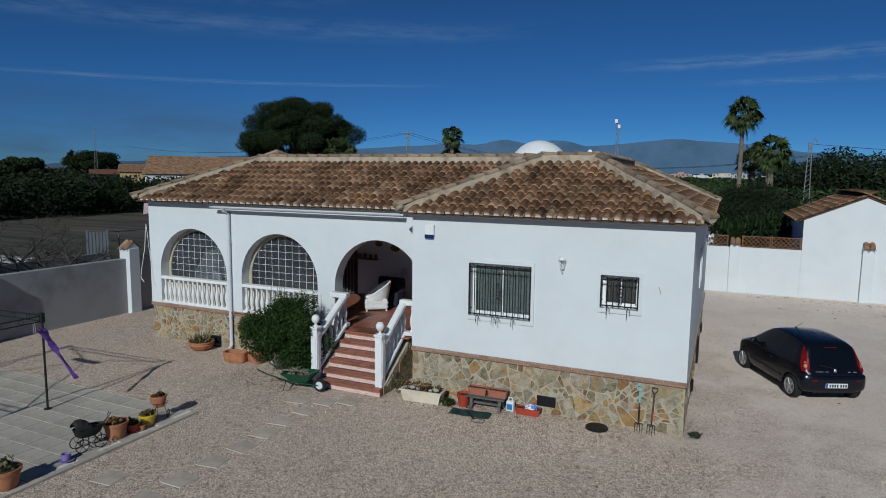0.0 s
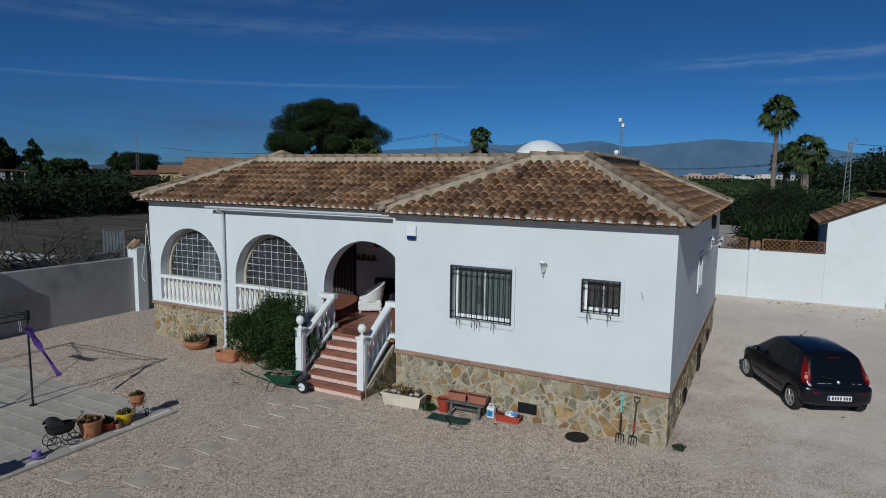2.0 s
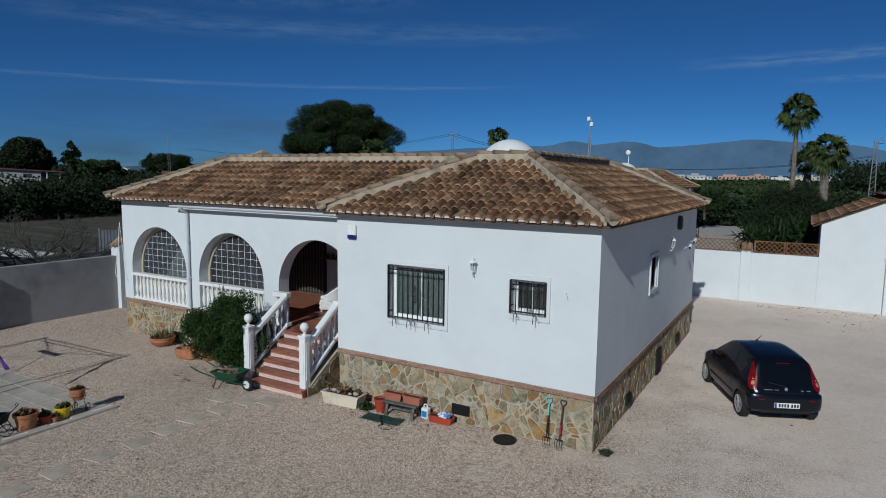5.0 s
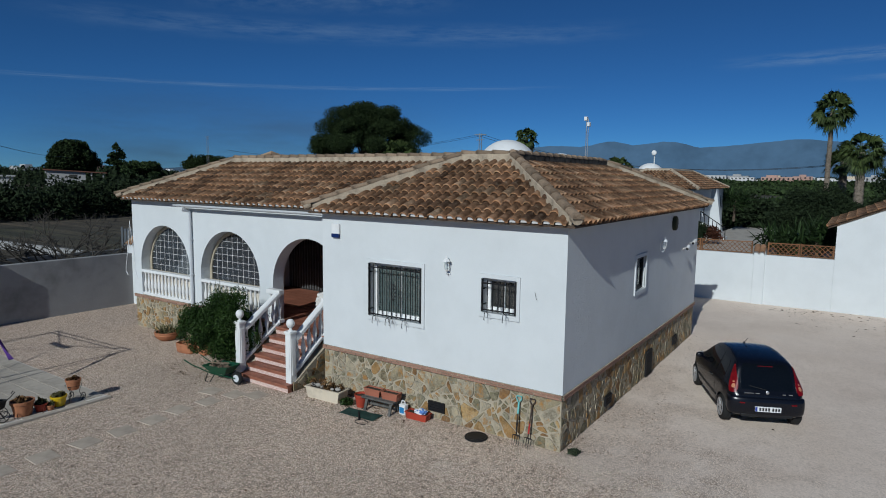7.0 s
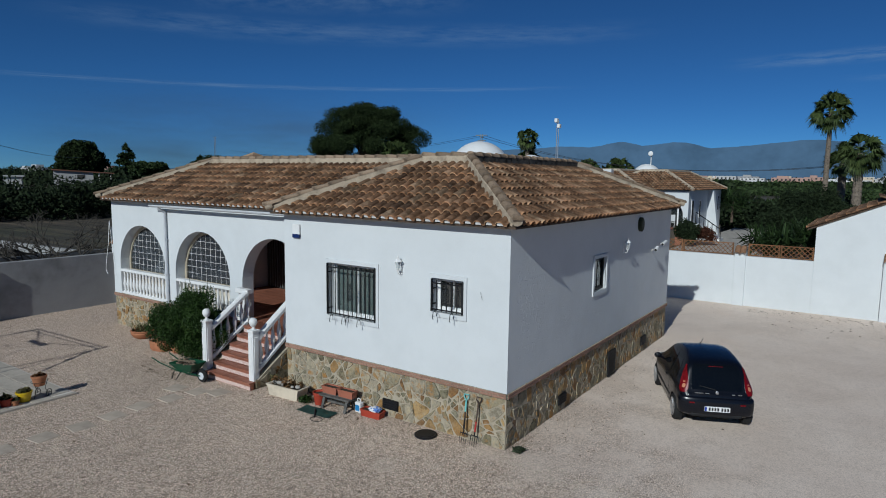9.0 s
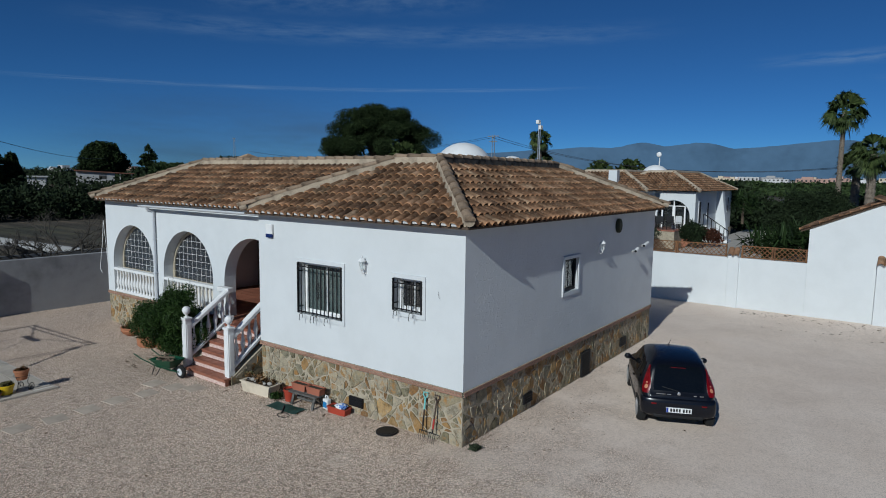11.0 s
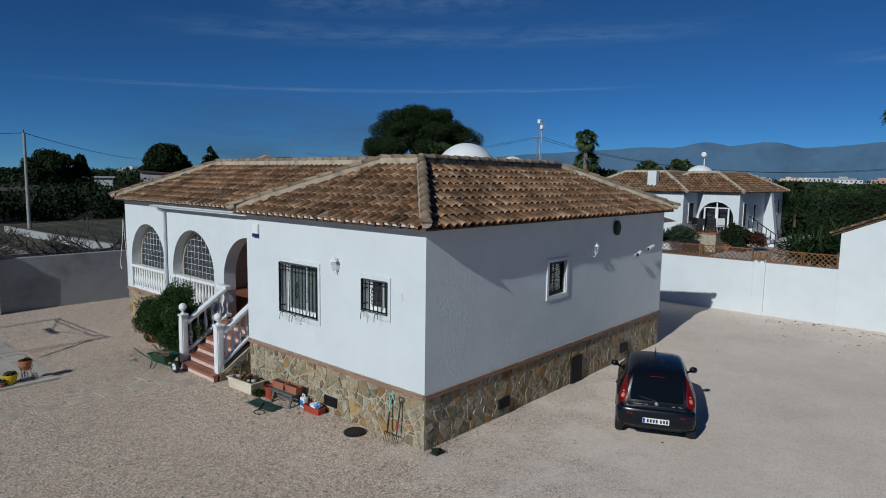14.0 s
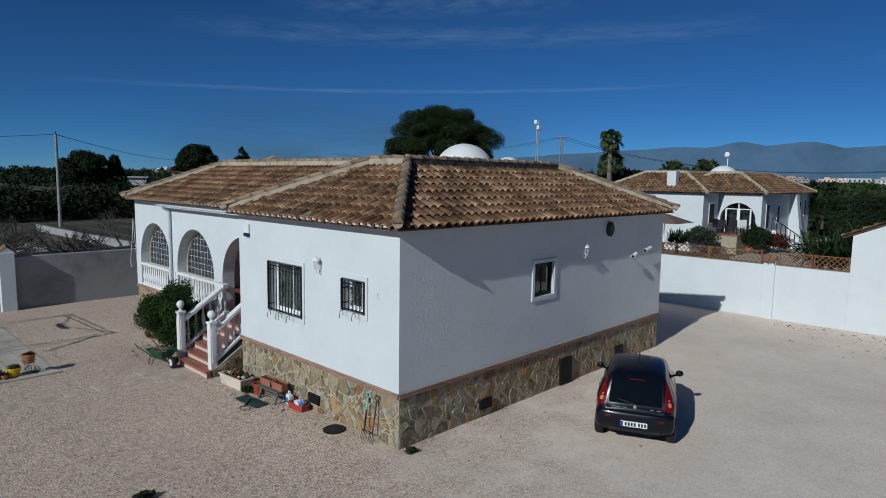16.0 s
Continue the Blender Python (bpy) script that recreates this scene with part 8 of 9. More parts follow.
def box_planter(name, label, l, w, h, material, plants, leaf, seed, m, lh=0.1):
    t = thing(name, label, "planter")
    bm = bmesh.new()
    k = 0.88
    rings = []
    for z, f, g in ((0, k, k), (h * 0.9, 0.98, 0.98), (h * 0.9, 1.03, 1.06), (h, 1.03, 1.06), (h, 0.93, 0.84), (h * 0.8, 0.9, 0.8)):
        rings.append([bm.verts.new((sx * l / 2 * f, sy * w / 2 * g, z)) for sx, sy in ((-1, -1), (1, -1), (1, 1), (-1, 1))])
    for a, b in zip(rings, rings[1:]):
        for i in range(4):
            bm.faces.new((a[i], a[(i + 1) % 4], b[(i + 1) % 4], b[i]))
    bm.faces.new(rings[0][::-1])
    part("box", bm, material, t)
    bm = bmesh.new()
    box(bm, -l / 2 * 0.91, l / 2 * 0.91, -w / 2 * 0.81, w / 2 * 0.81, h * 0.5, h * 0.84)
    part("soil", bm, SOIL, t)
    if plants:
        rng = random.Random(seed)
        blobs = [((rng.uniform(-0.42, 0.42) * l, rng.uniform(-0.25, 0.25) * w, h + lh * rng.uniform(0.0, 0.6)), (0.09, 0.08, lh)) for _ in range(9)]
        tagged(scatter_leaves("foliage", blobs, plants, 0.035, leaf, seed, t, shell=0.1), kind="stuff")
    t.matrix_basis = m
    return t


box_planter("trough_planter", "long cream planter with withered plants and pebbles", 0.92, 0.34, 0.25, CREAMPOT, 420, LEAF_DRY, 5, pose(-5.62, 11.5, 0, 0, 0, 4))
rng = random.Random(77)
for i in range(6):
    bm = bmesh.new()
    bmesh.ops.create_icosphere(bm, subdivisions=2, radius=rng.uniform(0.04, 0.065), matrix=pose(-5.98 + 0.13 * i + rng.uniform(-0.03, 0.03), 11.5 + rng.uniform(-0.05, 0.05), 0.25) @ Matrix.Diagonal((1.2, 0.9, 0.7, 1)))
    tagged(part("pale_stone", bm, CONCRETE, smooth=True), "rounded pale stone lying in the planter", "stone", "stones in the planter")
shrub("small green weeds against the plinth", (-5.02, 11.45, 0), (0.16, 0.16, 0.08), 260, 0.035, LEAF_BUSH, 78, "weeds", 3, "weed")
shrub("small flowering plant by the step corner", (-6.3, 11.72, 0), (0.16, 0.12, 0.16), 260, 0.035, LEAF_SUCC, 79, "weeds", 3, "weed")
table = thing("low_bench", "low grey wooden bench with splayed legs", "bench")
GREYWOOD = surface("grey_wood", (0.13, 0.125, 0.115), 0.85, vary=0.3, scale=10, fine=70, relief=0.3)
for k in range(3):
    bm = bmesh.new()
    box(bm, -0.4, 0.4, -0.15 + 0.1 * k, -0.06 + 0.1 * k, 0.25, 0.285, 0.005)
    part("board", bm, GREYWOOD, table)
for x in (-0.3, 0.3):
    for y in (-1, 1):
        bm = bmesh.new()
        prism(bm, [(x - 0.03, y * 0.08, 0.25), (x + 0.03, y * 0.08, 0.25), (x + 0.03, y * 0.17, 0), (x - 0.03, y * 0.17, 0)], (0, -0.03 * y, 0))
        part("leg", bm, GREYWOOD, table)
bm = bmesh.new()
box(bm, -0.3, 0.3, -0.02, 0.02, 0.1, 0.14)
part("stretcher", bm, GREYWOOD, table)
table.matrix_basis = pose(-4.22, 11.62, 0, 0, 0, 3)
RUST = surface("terracotta_plastic", (0.36, 0.13, 0.08), 0.6, vary=0.15, relief=0.08)
box_planter("window_box", "terracotta plastic window box on the bench", 0.4, 0.18, 0.15, RUST, 0, LEAF_DRY, 1, pose(-4.42, 11.64, 0.287, 0, 0, 3))
box_planter("window_box", "terracotta plastic window box on the bench", 0.4, 0.18, 0.15, RUST, 0, LEAF_DRY, 1, pose(-3.99, 11.66, 0.287, 0, 0, 3))
pot("plant_pot", "red plastic flower pot with a brown rim", -4.72, 11.58, 0, 0.14, 0.27, REDPLASTIC, 0)
bm = bmesh.new()
n = 10
top = [[bm.verts.new((-0.42 + 0.84 * i / n, -0.17 + 0.17 * j, 0.012 + 0.006 * math.sin(i * 1.3 + j))) for j in range(3)] for i in range(n + 1)]
for i in range(n):
    for j in range(2):
        bm.faces.new((top[i][j], top[i + 1][j], top[i + 1][j + 1], top[i][j + 1]))
bmesh.ops.solidify(bm, geom=bm.faces[:], thickness=0.012)
mat_ob = tagged(part("ground_mat", bm, surface("green_mat", (0.06, 0.125, 0.105), 0.9, vary=0.2)), "worn green mat lying on the gravel", "mat")
mat_ob.matrix_basis = pose(-4.42, 11.22, 0.004, 0, 0, 4)
jug = thing("plastic_can", "white plastic can with a blue label", "container")
bm = bmesh.new()
box(bm, -0.08, 0.08, -0.055, 0.055, 0, 0.22, 0.02)
part("body", bm, PAINT, jug)
bm = bmesh.new()
box(bm, -0.06, 0.06, -0.058, -0.054, 0.04, 0.16)
part("label", bm, surface("blue_label", (0.03, 0.2, 0.45), 0.5), jug)
bm = bmesh.new()
path(bm, [(-0.05, 0, 0.22), (-0.04, 0, 0.28), (0.03, 0, 0.28), (0.05, 0, 0.22)], 0.013, 6)
part("handle", bm, PAINT, jug)
jug.matrix_basis = pose(-3.74, 11.74, 0, 0, 0, -5)
box_planter("red_tray", "rust-red plastic trough holding rags and a bottle", 0.5, 0.2, 0.14, REDPLASTIC, 0, LEAF_DRY, 1, pose(-3.36, 11.72, 0, 0, 0, 3))
bm = bmesh.new()
rng = random.Random(83)
bmesh.ops.create_icosphere(bm, subdivisions=3, radius=0.1)
for v in bm.verts:
    v.co = v.co * (1 + 0.55 * noise.noise(v.co * 17) + 0.25 * noise.noise(v.co * 40))
    v.co.x *= 1.35
    v.co.z *= 0.62
RAGCLOTH, nt, b = nodes_of("blue_white_rag", 0.9)
nt.links.new(ramp(nt, noise_tex(nt, 14, 2, 0.5), [(0.46, (0.68, 0.68, 0.68)), (0.52, (0.12, 0.22, 0.5))]).outputs[0], b.inputs["Base Color"])
rag = tagged(part("rag", bm, RAGCLOTH), "crumpled white and blue rag in the trough", "rag")
rag.location = (-3.28, 11.72, 0.16)
bm = bmesh.new()
path(bm, [(0.14 * math.cos(6.283 * k / 16), 0.1 * math.sin(6.283 * k / 16), 0.012) for k in range(17)], 0.008, 5)
hoop = tagged(part("wire_hoop", bm, IRON), "black wire hoop lying on the gravel", "hoop")
hoop.location = (-4.15, 10.93, 0)
bm = bmesh.new()
rod(bm, (-4.5, 11.25, 0.03), (-4.25, 10.98, 0.02), 0.018)
tagged(part("tool_handle", bm, TRIM), "short black handle lying on the mat", "handle")
lid = thing("manhole_cover", "round black cover lying flush in the gravel", "cover")
bm = bmesh.new()
lathe(bm, [(0.215, -0.02), (0.215, 0.025), (0.2, 0.035), (0.17, 0.03), (0.16, 0.036), (0, 0.036)], n=26)
part("disc", bm, IRON, lid)
lid.location = (-1.97, 11.62, 0)


def garden_fork(x, lean, shaft_m, grip_m, label):
    t = thing("garden_fork", label, "garden tool", "tools leaning on the plinth")
    bm = bmesh.new()
    rod(bm, (0, 0, 0.28), (0, 0, 0.88), 0.016)
    part("shaft", bm, shaft_m, t)
    bm = bmesh.new()
    rod(bm, (0, 0, 0.3), (0, 0, 0.5), 0.019)
    part("socket", bm, REDMETAL if grip_m != TURQ else IRON, t)
    if grip_m == TURQ:
        bm = bmesh.new()
        rod(bm, (0, 0, 0.64), (0, 0, 0.87), 0.019)
        part("sleeve", bm, TURQ, t, "turquoise sleeve")
    bm = bmesh.new()
    path(bm, [(0, 0, 0.86), (-0.055, 0, 0.93), (-0.055, 0, 0.985), (0.055, 0, 0.985), (0.055, 0, 0.93), (0, 0, 0.86)], 0.013, 6)
    part("grip", bm, grip_m, t)
    bm = bmesh.new()
    rod(bm, (0, 0, 0.2), (0, 0, 0.32), 0.013)
    rod(bm, (-0.075, 0, 0.21), (0.075, 0, 0.21), 0.011)
    part("crosshead", bm, IRON, t)
    for k in range(4):
        bm = bmesh.new()
        rod(bm, (-0.075 + 0.05 * k, 0, 0.21), (-0.075 + 0.05 * k, -0.02, 0.0), 0.008, 0.004, 5)
        part("tine", bm, IRON, t)
    t.matrix_basis = pose(x, YF - 0.17, 0.0, -9, lean, 0) @ Matrix.Scale(0.9, 4)


TURQ = surface("turquoise_plastic", (0.18, 0.5, 0.48), 0.5, vary=0.1, relief=0.02)
REDMETAL = surface("red_metal", (0.4, 0.03, 0.025), 0.5, vary=0.15)
DARKSHAFT = surface("dark_stained_shaft", (0.07, 0.05, 0.04), 0.7, vary=0.3)
garden_fork(-1.22, -1, DARKSHAFT, TURQ, "garden fork with a turquoise handle on the plinth")
garden_fork(-1.0, 2, DARKSHAFT, DARKSHAFT, "garden fork with a dark shaft and red socket on the plinth")
shrub("small dry weed at the house corner", (-0.22, 12.02, 0), (0.12, 0.12, 0.04), 160, 0.045, LEAF_GREY, 84, "weeds", 3, "weed")
shrub("dark weed tuft growing in the gravel", (-1.8, 8.05, 0), (0.16, 0.14, 0.06), 220, 0.045, LEAF_GREY, 85, "weeds", 3, "weed")

# ---- porch furniture ----
WICKER = surface("white_wicker", (0.72, 0.71, 0.69), 0.7, vary=0.12, scale=20, fine=110, relief=0.7, depth=0.008)
chair = thing("wicker_chair", "white wicker tub chair with a curved back", "chair")
bm = bmesh.new()
box(bm, -0.38, 0.36, -0.33, 0.33, 0.06, 0.40, 0.05)
part("base", bm, WICKER, chair)
for z in (0.14, 0.27):
    bm = bmesh.new()
    box(bm, -0.39, 0.37, -0.34, 0.34, z, z + 0.025)
    part("band", bm, WICKER, chair)
bm = bmesh.new()
box(bm, -0.36, 0.26, -0.25, 0.25, 0.40, 0.52, 0.05)
part("cushion", bm, WICKER, chair, smooth=True)
bm = bmesh.new()
rings = []
for k in range(25):
    a = radians(-130 + 260 * k / 24)
    rise = 0.50 + 0.48 * max(0.0, math.cos(a * 0.62)) ** 1.6
    flare = 1 + 0.22 * max(0.0, math.cos(a * 0.7))
    rings.append([bm.verts.new((0.40 * r * f * math.cos(a), 0.36 * r * f * math.sin(a), z)) for r, f, z in ((1.0, 1.0, 0.36), (1.02, flare, rise - 0.03), (0.95, flare, rise), (0.84, flare, rise - 0.04), (0.8, 1.0, 0.38))])
for p, q in zip(rings, rings[1:]):
    for k in range(4):
        bm.faces.new((p[k], p[k + 1], q[k + 1], q[k]))
bm.faces.new(rings[0][::-1])
bm.faces.new(rings[-1])
part("backrest", bm, WICKER, chair, smooth=True)
for x in (-0.32, 0.32):
    for y in (-0.26, 0.26):
        bm = bmesh.new()
        rod(bm, (x, y, 0), (x, y, 0.1), 0.03)
        part("leg", bm, WICKER, chair)
chair.matrix_basis = pose(-8.66, 14.7, TILEFLOOR, 0, 0, 35) @ Matrix.Scale(0.84, 4)
bm = bmesh.new()
box(bm, -9.1, -8.25, 15.52, 15.72, TILEFLOOR + 0.44, TILEFLOOR + 0.78, 0.07)
box(bm, -9.1, -8.25, 15.2, 15.7, TILEFLOOR, TILEFLOOR + 0.42, 0.04)
tagged(part("dark_settee", bm, surface("dark_blue_fabric", (0.018, 0.02, 0.035), 0.9), smooth=True), "dark cushioned settee against the porch wall", "settee")
shelf = thing("wall_shelf", "dark wooden shelf with small ornaments", "shelf", base=(-10.0, 16.3, 2.2))
bm = bmesh.new()
box(bm, -10.48, -9.55, 16.22, 16.4, 2.18, 2.21)
part("board", bm, WOOD, shelf)
for k in range(5):
    bm = bmesh.new()
    lathe(bm, [(0.03, 0), (0.055, 0.04), (0.05, 0.1), (0.025, 0.13 + 0.02 * (k % 3))], (-10.38 + 0.19 * k, 16.31, 2.21), 10)
    part("ornament", bm, WOOD, shelf)
for x, z, r in ((-9.55, 2.68, 0.11), (-8.98, 2.58, 0.14)):
    bm = bmesh.new()
    bmesh.ops.create_uvsphere(bm, u_segments=12, v_segments=8, radius=r, matrix=pose(x, 16.37, z) @ Matrix.Diagonal((1.2, 0.25, 0.8, 1)))
    tagged(part("wall_plaque", bm, WOOD, smooth=True), "dark oval plaque on the white porch wall", "plaque", "wall plaques")
bm = bmesh.new()
for k in range(5):
    box(bm, -8.75 + 0.055 * k, -8.72 + 0.055 * k, 16.35, 16.38, 1.5 + 0.03 * (k % 2), 1.95 + 0.04 * (k % 3))
tagged(part("wall_hanging", bm, ZINC), "hanging strip of grey metal rods on the wall", "wall hanging")
parasol = thing("furled_parasol", "grey cloth-covered parasol inside the glazed porch", "parasol")
bm = bmesh.new()
lathe(bm, [(0.75, 0.5), (0.7, 0.7), (0.45, 1.2), (0.28, 1.7), (0.1, 1.85)], n=14)
for v in bm.verts:
    v.co.xy *= 1 + 0.12 * math.sin(math.atan2(v.co.y, v.co.x) * 6)
part("cover", bm, surface("pale_cloth", (0.34, 0.34, 0.34), 0.95, vary=0.15), parasol, smooth=True)
bm = bmesh.new()
rod(bm, (0, 0, 0), (0, 0, 1.9), 0.03)
part("pole", bm, IRON, parasol)
parasol.location = (-14.0, 14.3, TILEFLOOR)
for k, x in enumerate((-13.2, -12.75)):
    t = thing("cafe_chair", "white moulded plastic chair inside the glazed porch", "chair", "chairs in the glazed porch")
    bm = bmesh.new()
    box(bm, -0.2, 0.2, -0.2, 0.2, 0.4, 0.44, 0.015)
    part("seat", bm, PAINT, t)
    bm = bmesh.new()
    prism(bm, [(-0.2, 0.2, 0.44), (0.2, 0.2, 0.44), (0.17, 0.28, 0.86), (0.08, 0.29, 0.9), (-0.08, 0.29, 0.9), (-0.17, 0.28, 0.86)], (0, 0.03, 0))
    part("backrest", bm, PAINT, t)
    for sx in (-0.17, 0.17):
        for sy in (-0.17, 0.17):
            bm = bmesh.new()
            rod(bm, (sx, sy, 0.4), (sx * 1.1, sy * 1.1, 0), 0.02)
            part("leg", bm, PAINT, t)
    t.matrix_basis = pose(x, 13.75, TILEFLOOR, 0, 0, 170 + 15 * k)

# ---- leaf litter and loose stones ----
def litter(name, label, spots, count, size, material, seed):
    rng = np.random.default_rng(seed)
    verts, faces = [], []
    for i in range(count):
        x0, x1, y0, y1 = spots[i % len(spots)]
        x, y = rng.uniform(x0, x1), rng.uniform(y0, y1)
        a, s = rng.uniform(0, 6.28), size * rng.uniform(0.5, 1.4)
        c, d = math.cos(a) * s, math.sin(a) * s
        k = len(verts)
        verts += [(x - c, y - d, 0.004), (x + d * 0.4, y - c * 0.4, 0.012), (x + c, y + d, 0.005), (x - d * 0.4, y + c * 0.4, 0.02)]
        faces.append((k, k + 1, k + 2, k + 3))
    tagged(new(name, finish(name, verts, faces, material)), label, "litter", kind="stuff")


litter("fallen_leaves", "scattered brown fallen leaves", [(-0.35, 0.9, 12.2, 22), (-0.35, 0.5, 12.2, 22), (-0.3, 6, 26.5, 28.6), (-0.4, 1.4, 12.2, 21)], 420, 0.02, LEAF_DRY, 5)
litter("fallen_leaves", "dark dry leaves blown against the boundary wall", [(1, 9, 27.6, 28.6), (2, 12, 25.5, 28.5)], 150, 0.055, LEAF_DRY, 8)
litter("fallen_leaves", "dry leaves under the shrub", [(-10.7, -8.7, 10.6, 11.6), (-6.0, -3.2, 11.1, 11.8)], 260, 0.03, LEAF_DRY, 6)
litter("fallen_leaves", "sparse brown leaves over the yard", [(0, 14, 9, 27), (-12, -1, 3, 11.5)], 70, 0.042, LEAF_DRY, 7)
rng = np.random.default_rng(11)
verts, faces = [], []
base = [(1, 0, 0), (-1, 0, 0), (0, 1, 0), (0, -1, 0), (0, 0, 0.8)]
for i in range(26000):
    x, y = rng.uniform(-13, 4), rng.uniform(3.5, 12.5)
    if (x > -6.2 and y > 11.85) or (x < -9.3 and y < 8.9) or (-8.4 < x < -6.4 and y > 11.1):
        continue
    s = rng.uniform(0.007, 0.018)
    a = rng.uniform(0, 6.28)
    k = len(verts)
    for bx, by, bz in base:
        verts.append((x + s * (bx * math.cos(a) - by * math.sin(a) * 0.8), y + s * (bx * math.sin(a) + by * math.cos(a) * 0.8), 0.001 + s * bz))
    faces += [(k, k + 2, k + 4), (k + 2, k + 1, k + 4), (k + 1, k + 3, k + 4), (k + 3, k, k + 4)]
PEBBLE = leaf_mat("loose_pebble", (0.30, 0.24, 0.19), (0.56, 0.46, 0.38), 0.9)
tagged(new("loose_pebbles", finish("loose_pebbles", verts, faces, PEBBLE)), "loose pale gravel stones", "gravel", kind="stuff")

# ---- thin cirrus ----
def cirrus(name, az0, az1, el0, el1, width, thick, seed):
    m = bpy.data.materials.new("thin_cirrus")
    m.use_nodes = True
    nt = m.node_tree
    nt.nodes.remove(nt.nodes["Principled BSDF"])
    clear = nt.nodes.new("ShaderNodeBsdfTransparent")
    glow = add(nt, "ShaderNodeEmission", Color=(0.45, 0.6, 0.78, 1), Strength=0.55)
    uv = nt.nodes.new("ShaderNodeUVMap").outputs[0]
    xyz = nt.nodes.new("ShaderNodeSeparateXYZ")
    nt.links.new(uv, xyz.inputs[0])
    edge = ramp(nt, xyz.outputs["Y"], [(0.0, (0, 0, 0)), (0.5, (1, 1, 1)), (1.0, (0, 0, 0))], "EASE")
    ends = ramp(nt, xyz.outputs["X"], [(0.0, (0, 0, 0)), (0.25, (1, 1, 1)), (0.75, (1, 1, 1)), (1.0, (0, 0, 0))], "EASE")
    stretch = add(nt, "ShaderNodeMapping", Scale=(6.0 + seed % 3, 2.2, 1.0), Location=(seed * 3.7, 0, 0))
    nt.links.new(uv, stretch.inputs["Vector"])
    wisp = ramp(nt, noise_tex(nt, 2.0, 6, 0.62, stretch.outputs[0]), [(0.35, (0, 0, 0)), (0.75, (1, 1, 1))])
    fac = mix(nt, 1.0, mix(nt, 1.0, edge.outputs[0], ends.outputs[0], "MULTIPLY"), wisp.outputs[0], "MULTIPLY")
    fac = mix(nt, 1.0, fac, (thick, thick, thick), "MULTIPLY")
    join = nt.nodes.new("ShaderNodeMixShader")
    nt.links.new(fac, join.inputs[0])
    nt.links.new(clear.outputs[0], join.inputs[1])
    nt.links.new(glow.outputs[0], join.inputs[2])
    nt.links.new(join.outputs[0], nt.nodes["Material Output"].inputs[0])
    n = 24
    me = bpy.data.meshes.new(name)
    verts, faces, uvs = [], [], []
    for i in range(n + 1):
        u = i / n
        az, el = radians(az0 + (az1 - az0) * u), el0 + (el1 - el0) * u
        for v in (0, 1):
            e = radians(el + (v - 0.5) * width)
            verts.append((4050 * math.cos(e) * math.sin(az), 4050 * math.cos(e) * math.cos(az), 4050 * math.sin(e)))
            uvs.append((u, v))
        if i:
            k = 2 * i
            faces.append((k - 2, k, k + 1, k - 1))
    me.from_pydata(verts, [], faces)
    layer = me.uv_layers.new(name="UVMap")
    for loop in me.loops:
        layer.data[loop.index].uv = uvs[loop.vertex_index]
    me.materials.append(m)
    tagged(new(name, me), "thin streak of high white cirrus", "cloud", kind="structure")


cirrus("backdrop_cloud", -12, 24, 9.4, 9.9, 1.5, 0.4, 1)
cirrus("backdrop_cloud", -4, 24, 7.9, 7.6, 0.8, 0.3, 2)
cirrus("backdrop_cloud", -78, -20, 7.2, 8.1, 0.5, 0.32, 4)
cirrus("backdrop_cloud", -70, -14, 12.2, 12.6, 2.6, 0.22, 7)
cirrus("backdrop_cloud", -60, -30, 14.6, 15.6, 3.5, 0.18, 9)

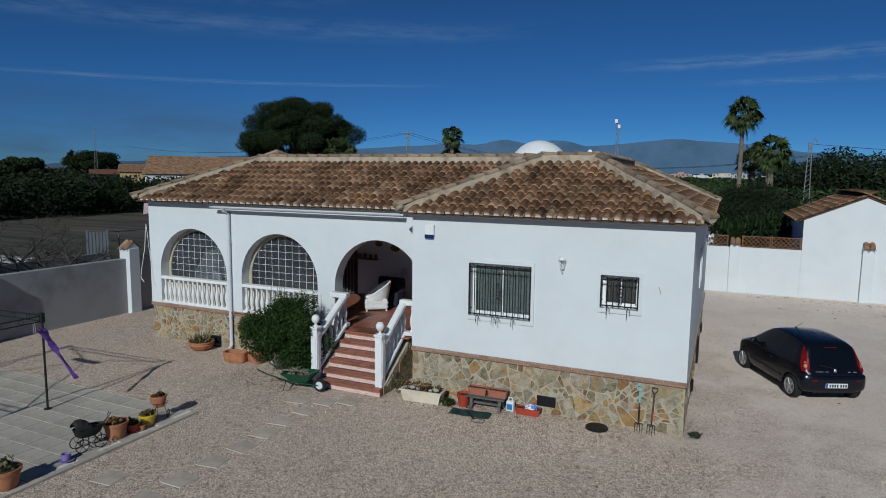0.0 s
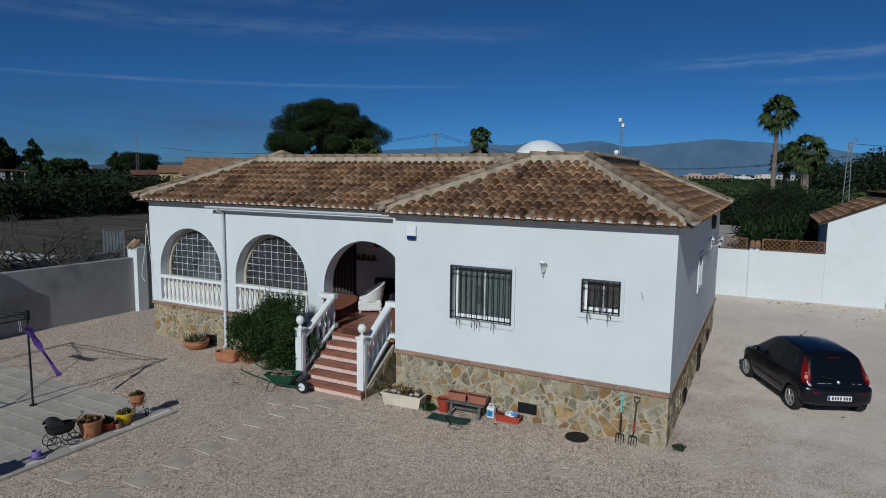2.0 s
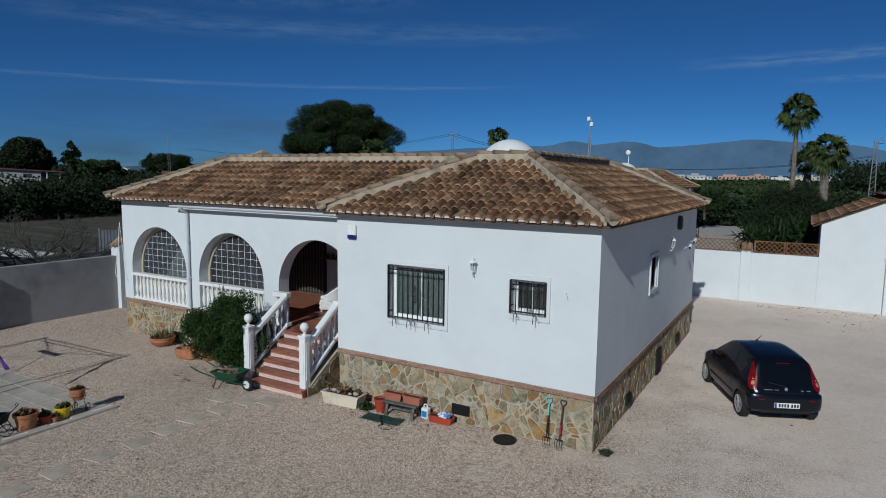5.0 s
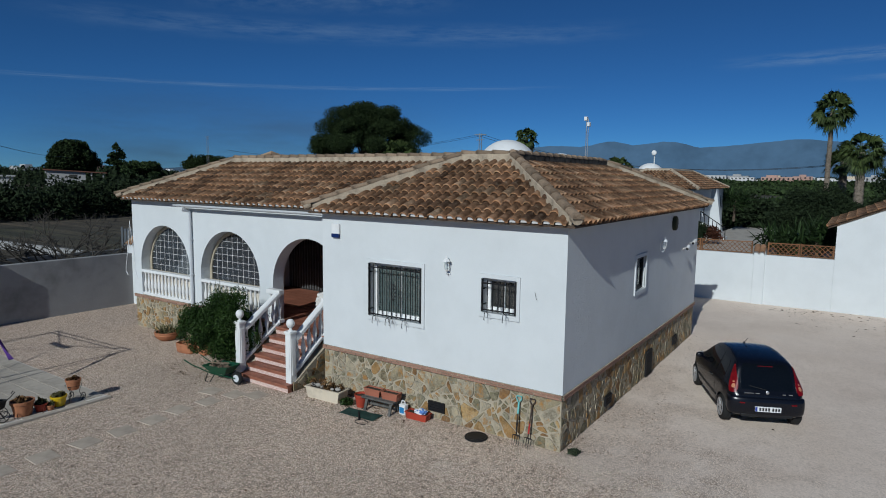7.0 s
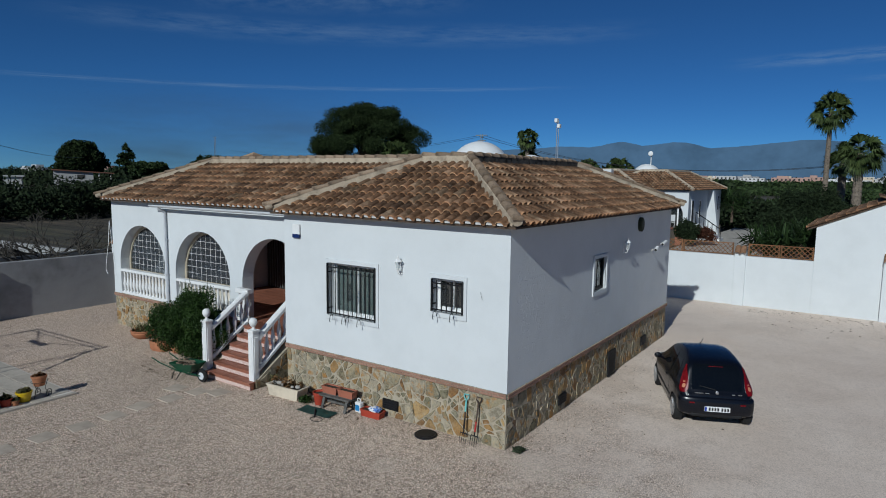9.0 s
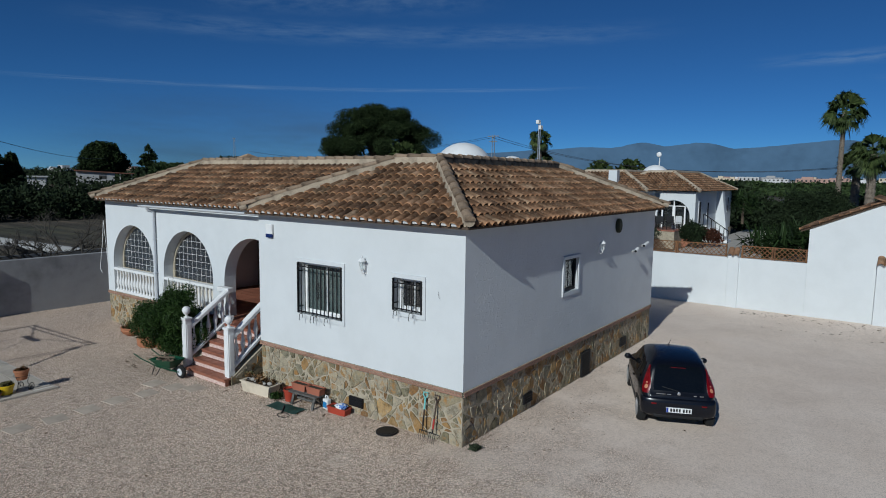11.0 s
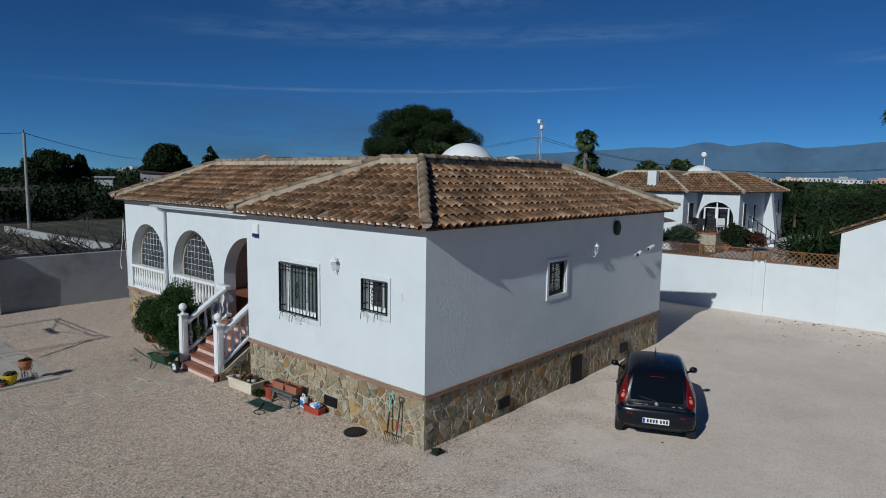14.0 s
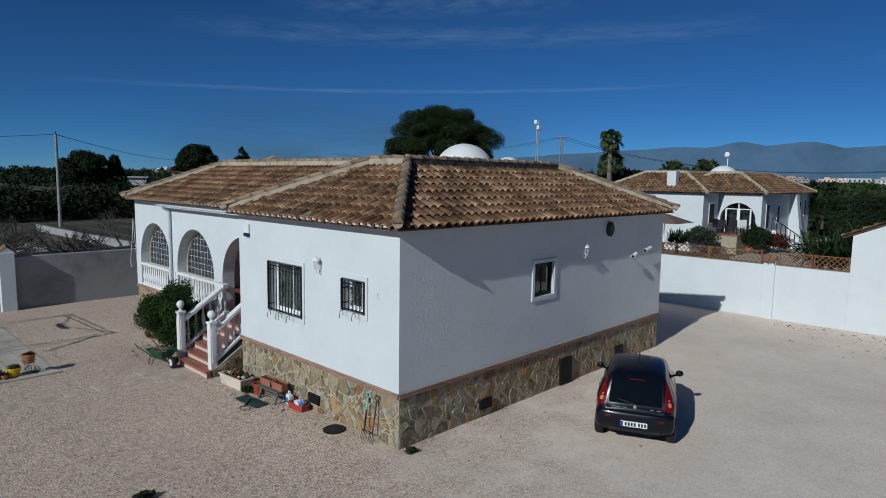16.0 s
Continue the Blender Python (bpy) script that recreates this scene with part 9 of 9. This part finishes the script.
# thin smoke that hangs over the far fields
SMOKE = bpy.data.materials.new("thin_smoke")
SMOKE.use_nodes = True
nt = SMOKE.node_tree
nt.nodes.remove(nt.nodes["Principled BSDF"])
clear = nt.nodes.new("ShaderNodeBsdfTransparent")
soot = add(nt, "ShaderNodeBsdfDiffuse", Color=(0.07, 0.085, 0.10, 1))
uv = nt.nodes.new("ShaderNodeUVMap").outputs[0]
xyz = nt.nodes.new("ShaderNodeSeparateXYZ")
nt.links.new(uv, xyz.inputs[0])
wide = ramp(nt, xyz.outputs["X"], [(0.0, (0, 0, 0)), (0.35, (1, 1, 1)), (0.6, (1, 1, 1)), (1.0, (0, 0, 0))], "EASE")
tall = ramp(nt, xyz.outputs["Y"], [(0.0, (1, 1, 1)), (0.35, (0.8, 0.8, 0.8)), (1.0, (0, 0, 0))], "EASE")
puff = ramp(nt, noise_tex(nt, 3.2, 5, 0.55, uv), [(0.3, (0.35, 0.35, 0.35)), (0.7, (1, 1, 1))])
veil = mix(nt, 1.0, mix(nt, 1.0, mix(nt, 1.0, wide.outputs[0], tall.outputs[0], "MULTIPLY"), puff.outputs[0], "MULTIPLY"), (0.72, 0.72, 0.72), "MULTIPLY")
join = nt.nodes.new("ShaderNodeMixShader")
nt.links.new(veil, join.inputs[0])
nt.links.new(clear.outputs[0], join.inputs[1])
nt.links.new(soot.outputs[0], join.inputs[2])
nt.links.new(join.outputs[0], nt.nodes["Material Output"].inputs[0])
verts, uvs = [], []
for i in range(25):
    az = radians(-74 + 46 * i / 24)
    for z in (-5, 235):
        verts.append((1500 * math.sin(az), 1500 * math.cos(az), z))
        uvs.append((i / 24, (z + 5) / 240))
me = finish("backdrop_smoke", verts, [(2 * i, 2 * i + 2, 2 * i + 3, 2 * i + 1) for i in range(24)], SMOKE)
layer = me.uv_layers.new(name="UVMap")
for loop in me.loops:
    layer.data[loop.index].uv = uvs[loop.vertex_index]
tagged(new("backdrop_smoke", me), "thin grey smoke hanging over the far fields", "smoke", kind="structure")

# the plan above in metres
for ob in scene.objects:
    if ob.parent is None and ob.type in {"MESH", "EMPTY"}:
        ob.matrix_basis = Matrix.Scale(UNIT, 4) @ ob.matrix_basis
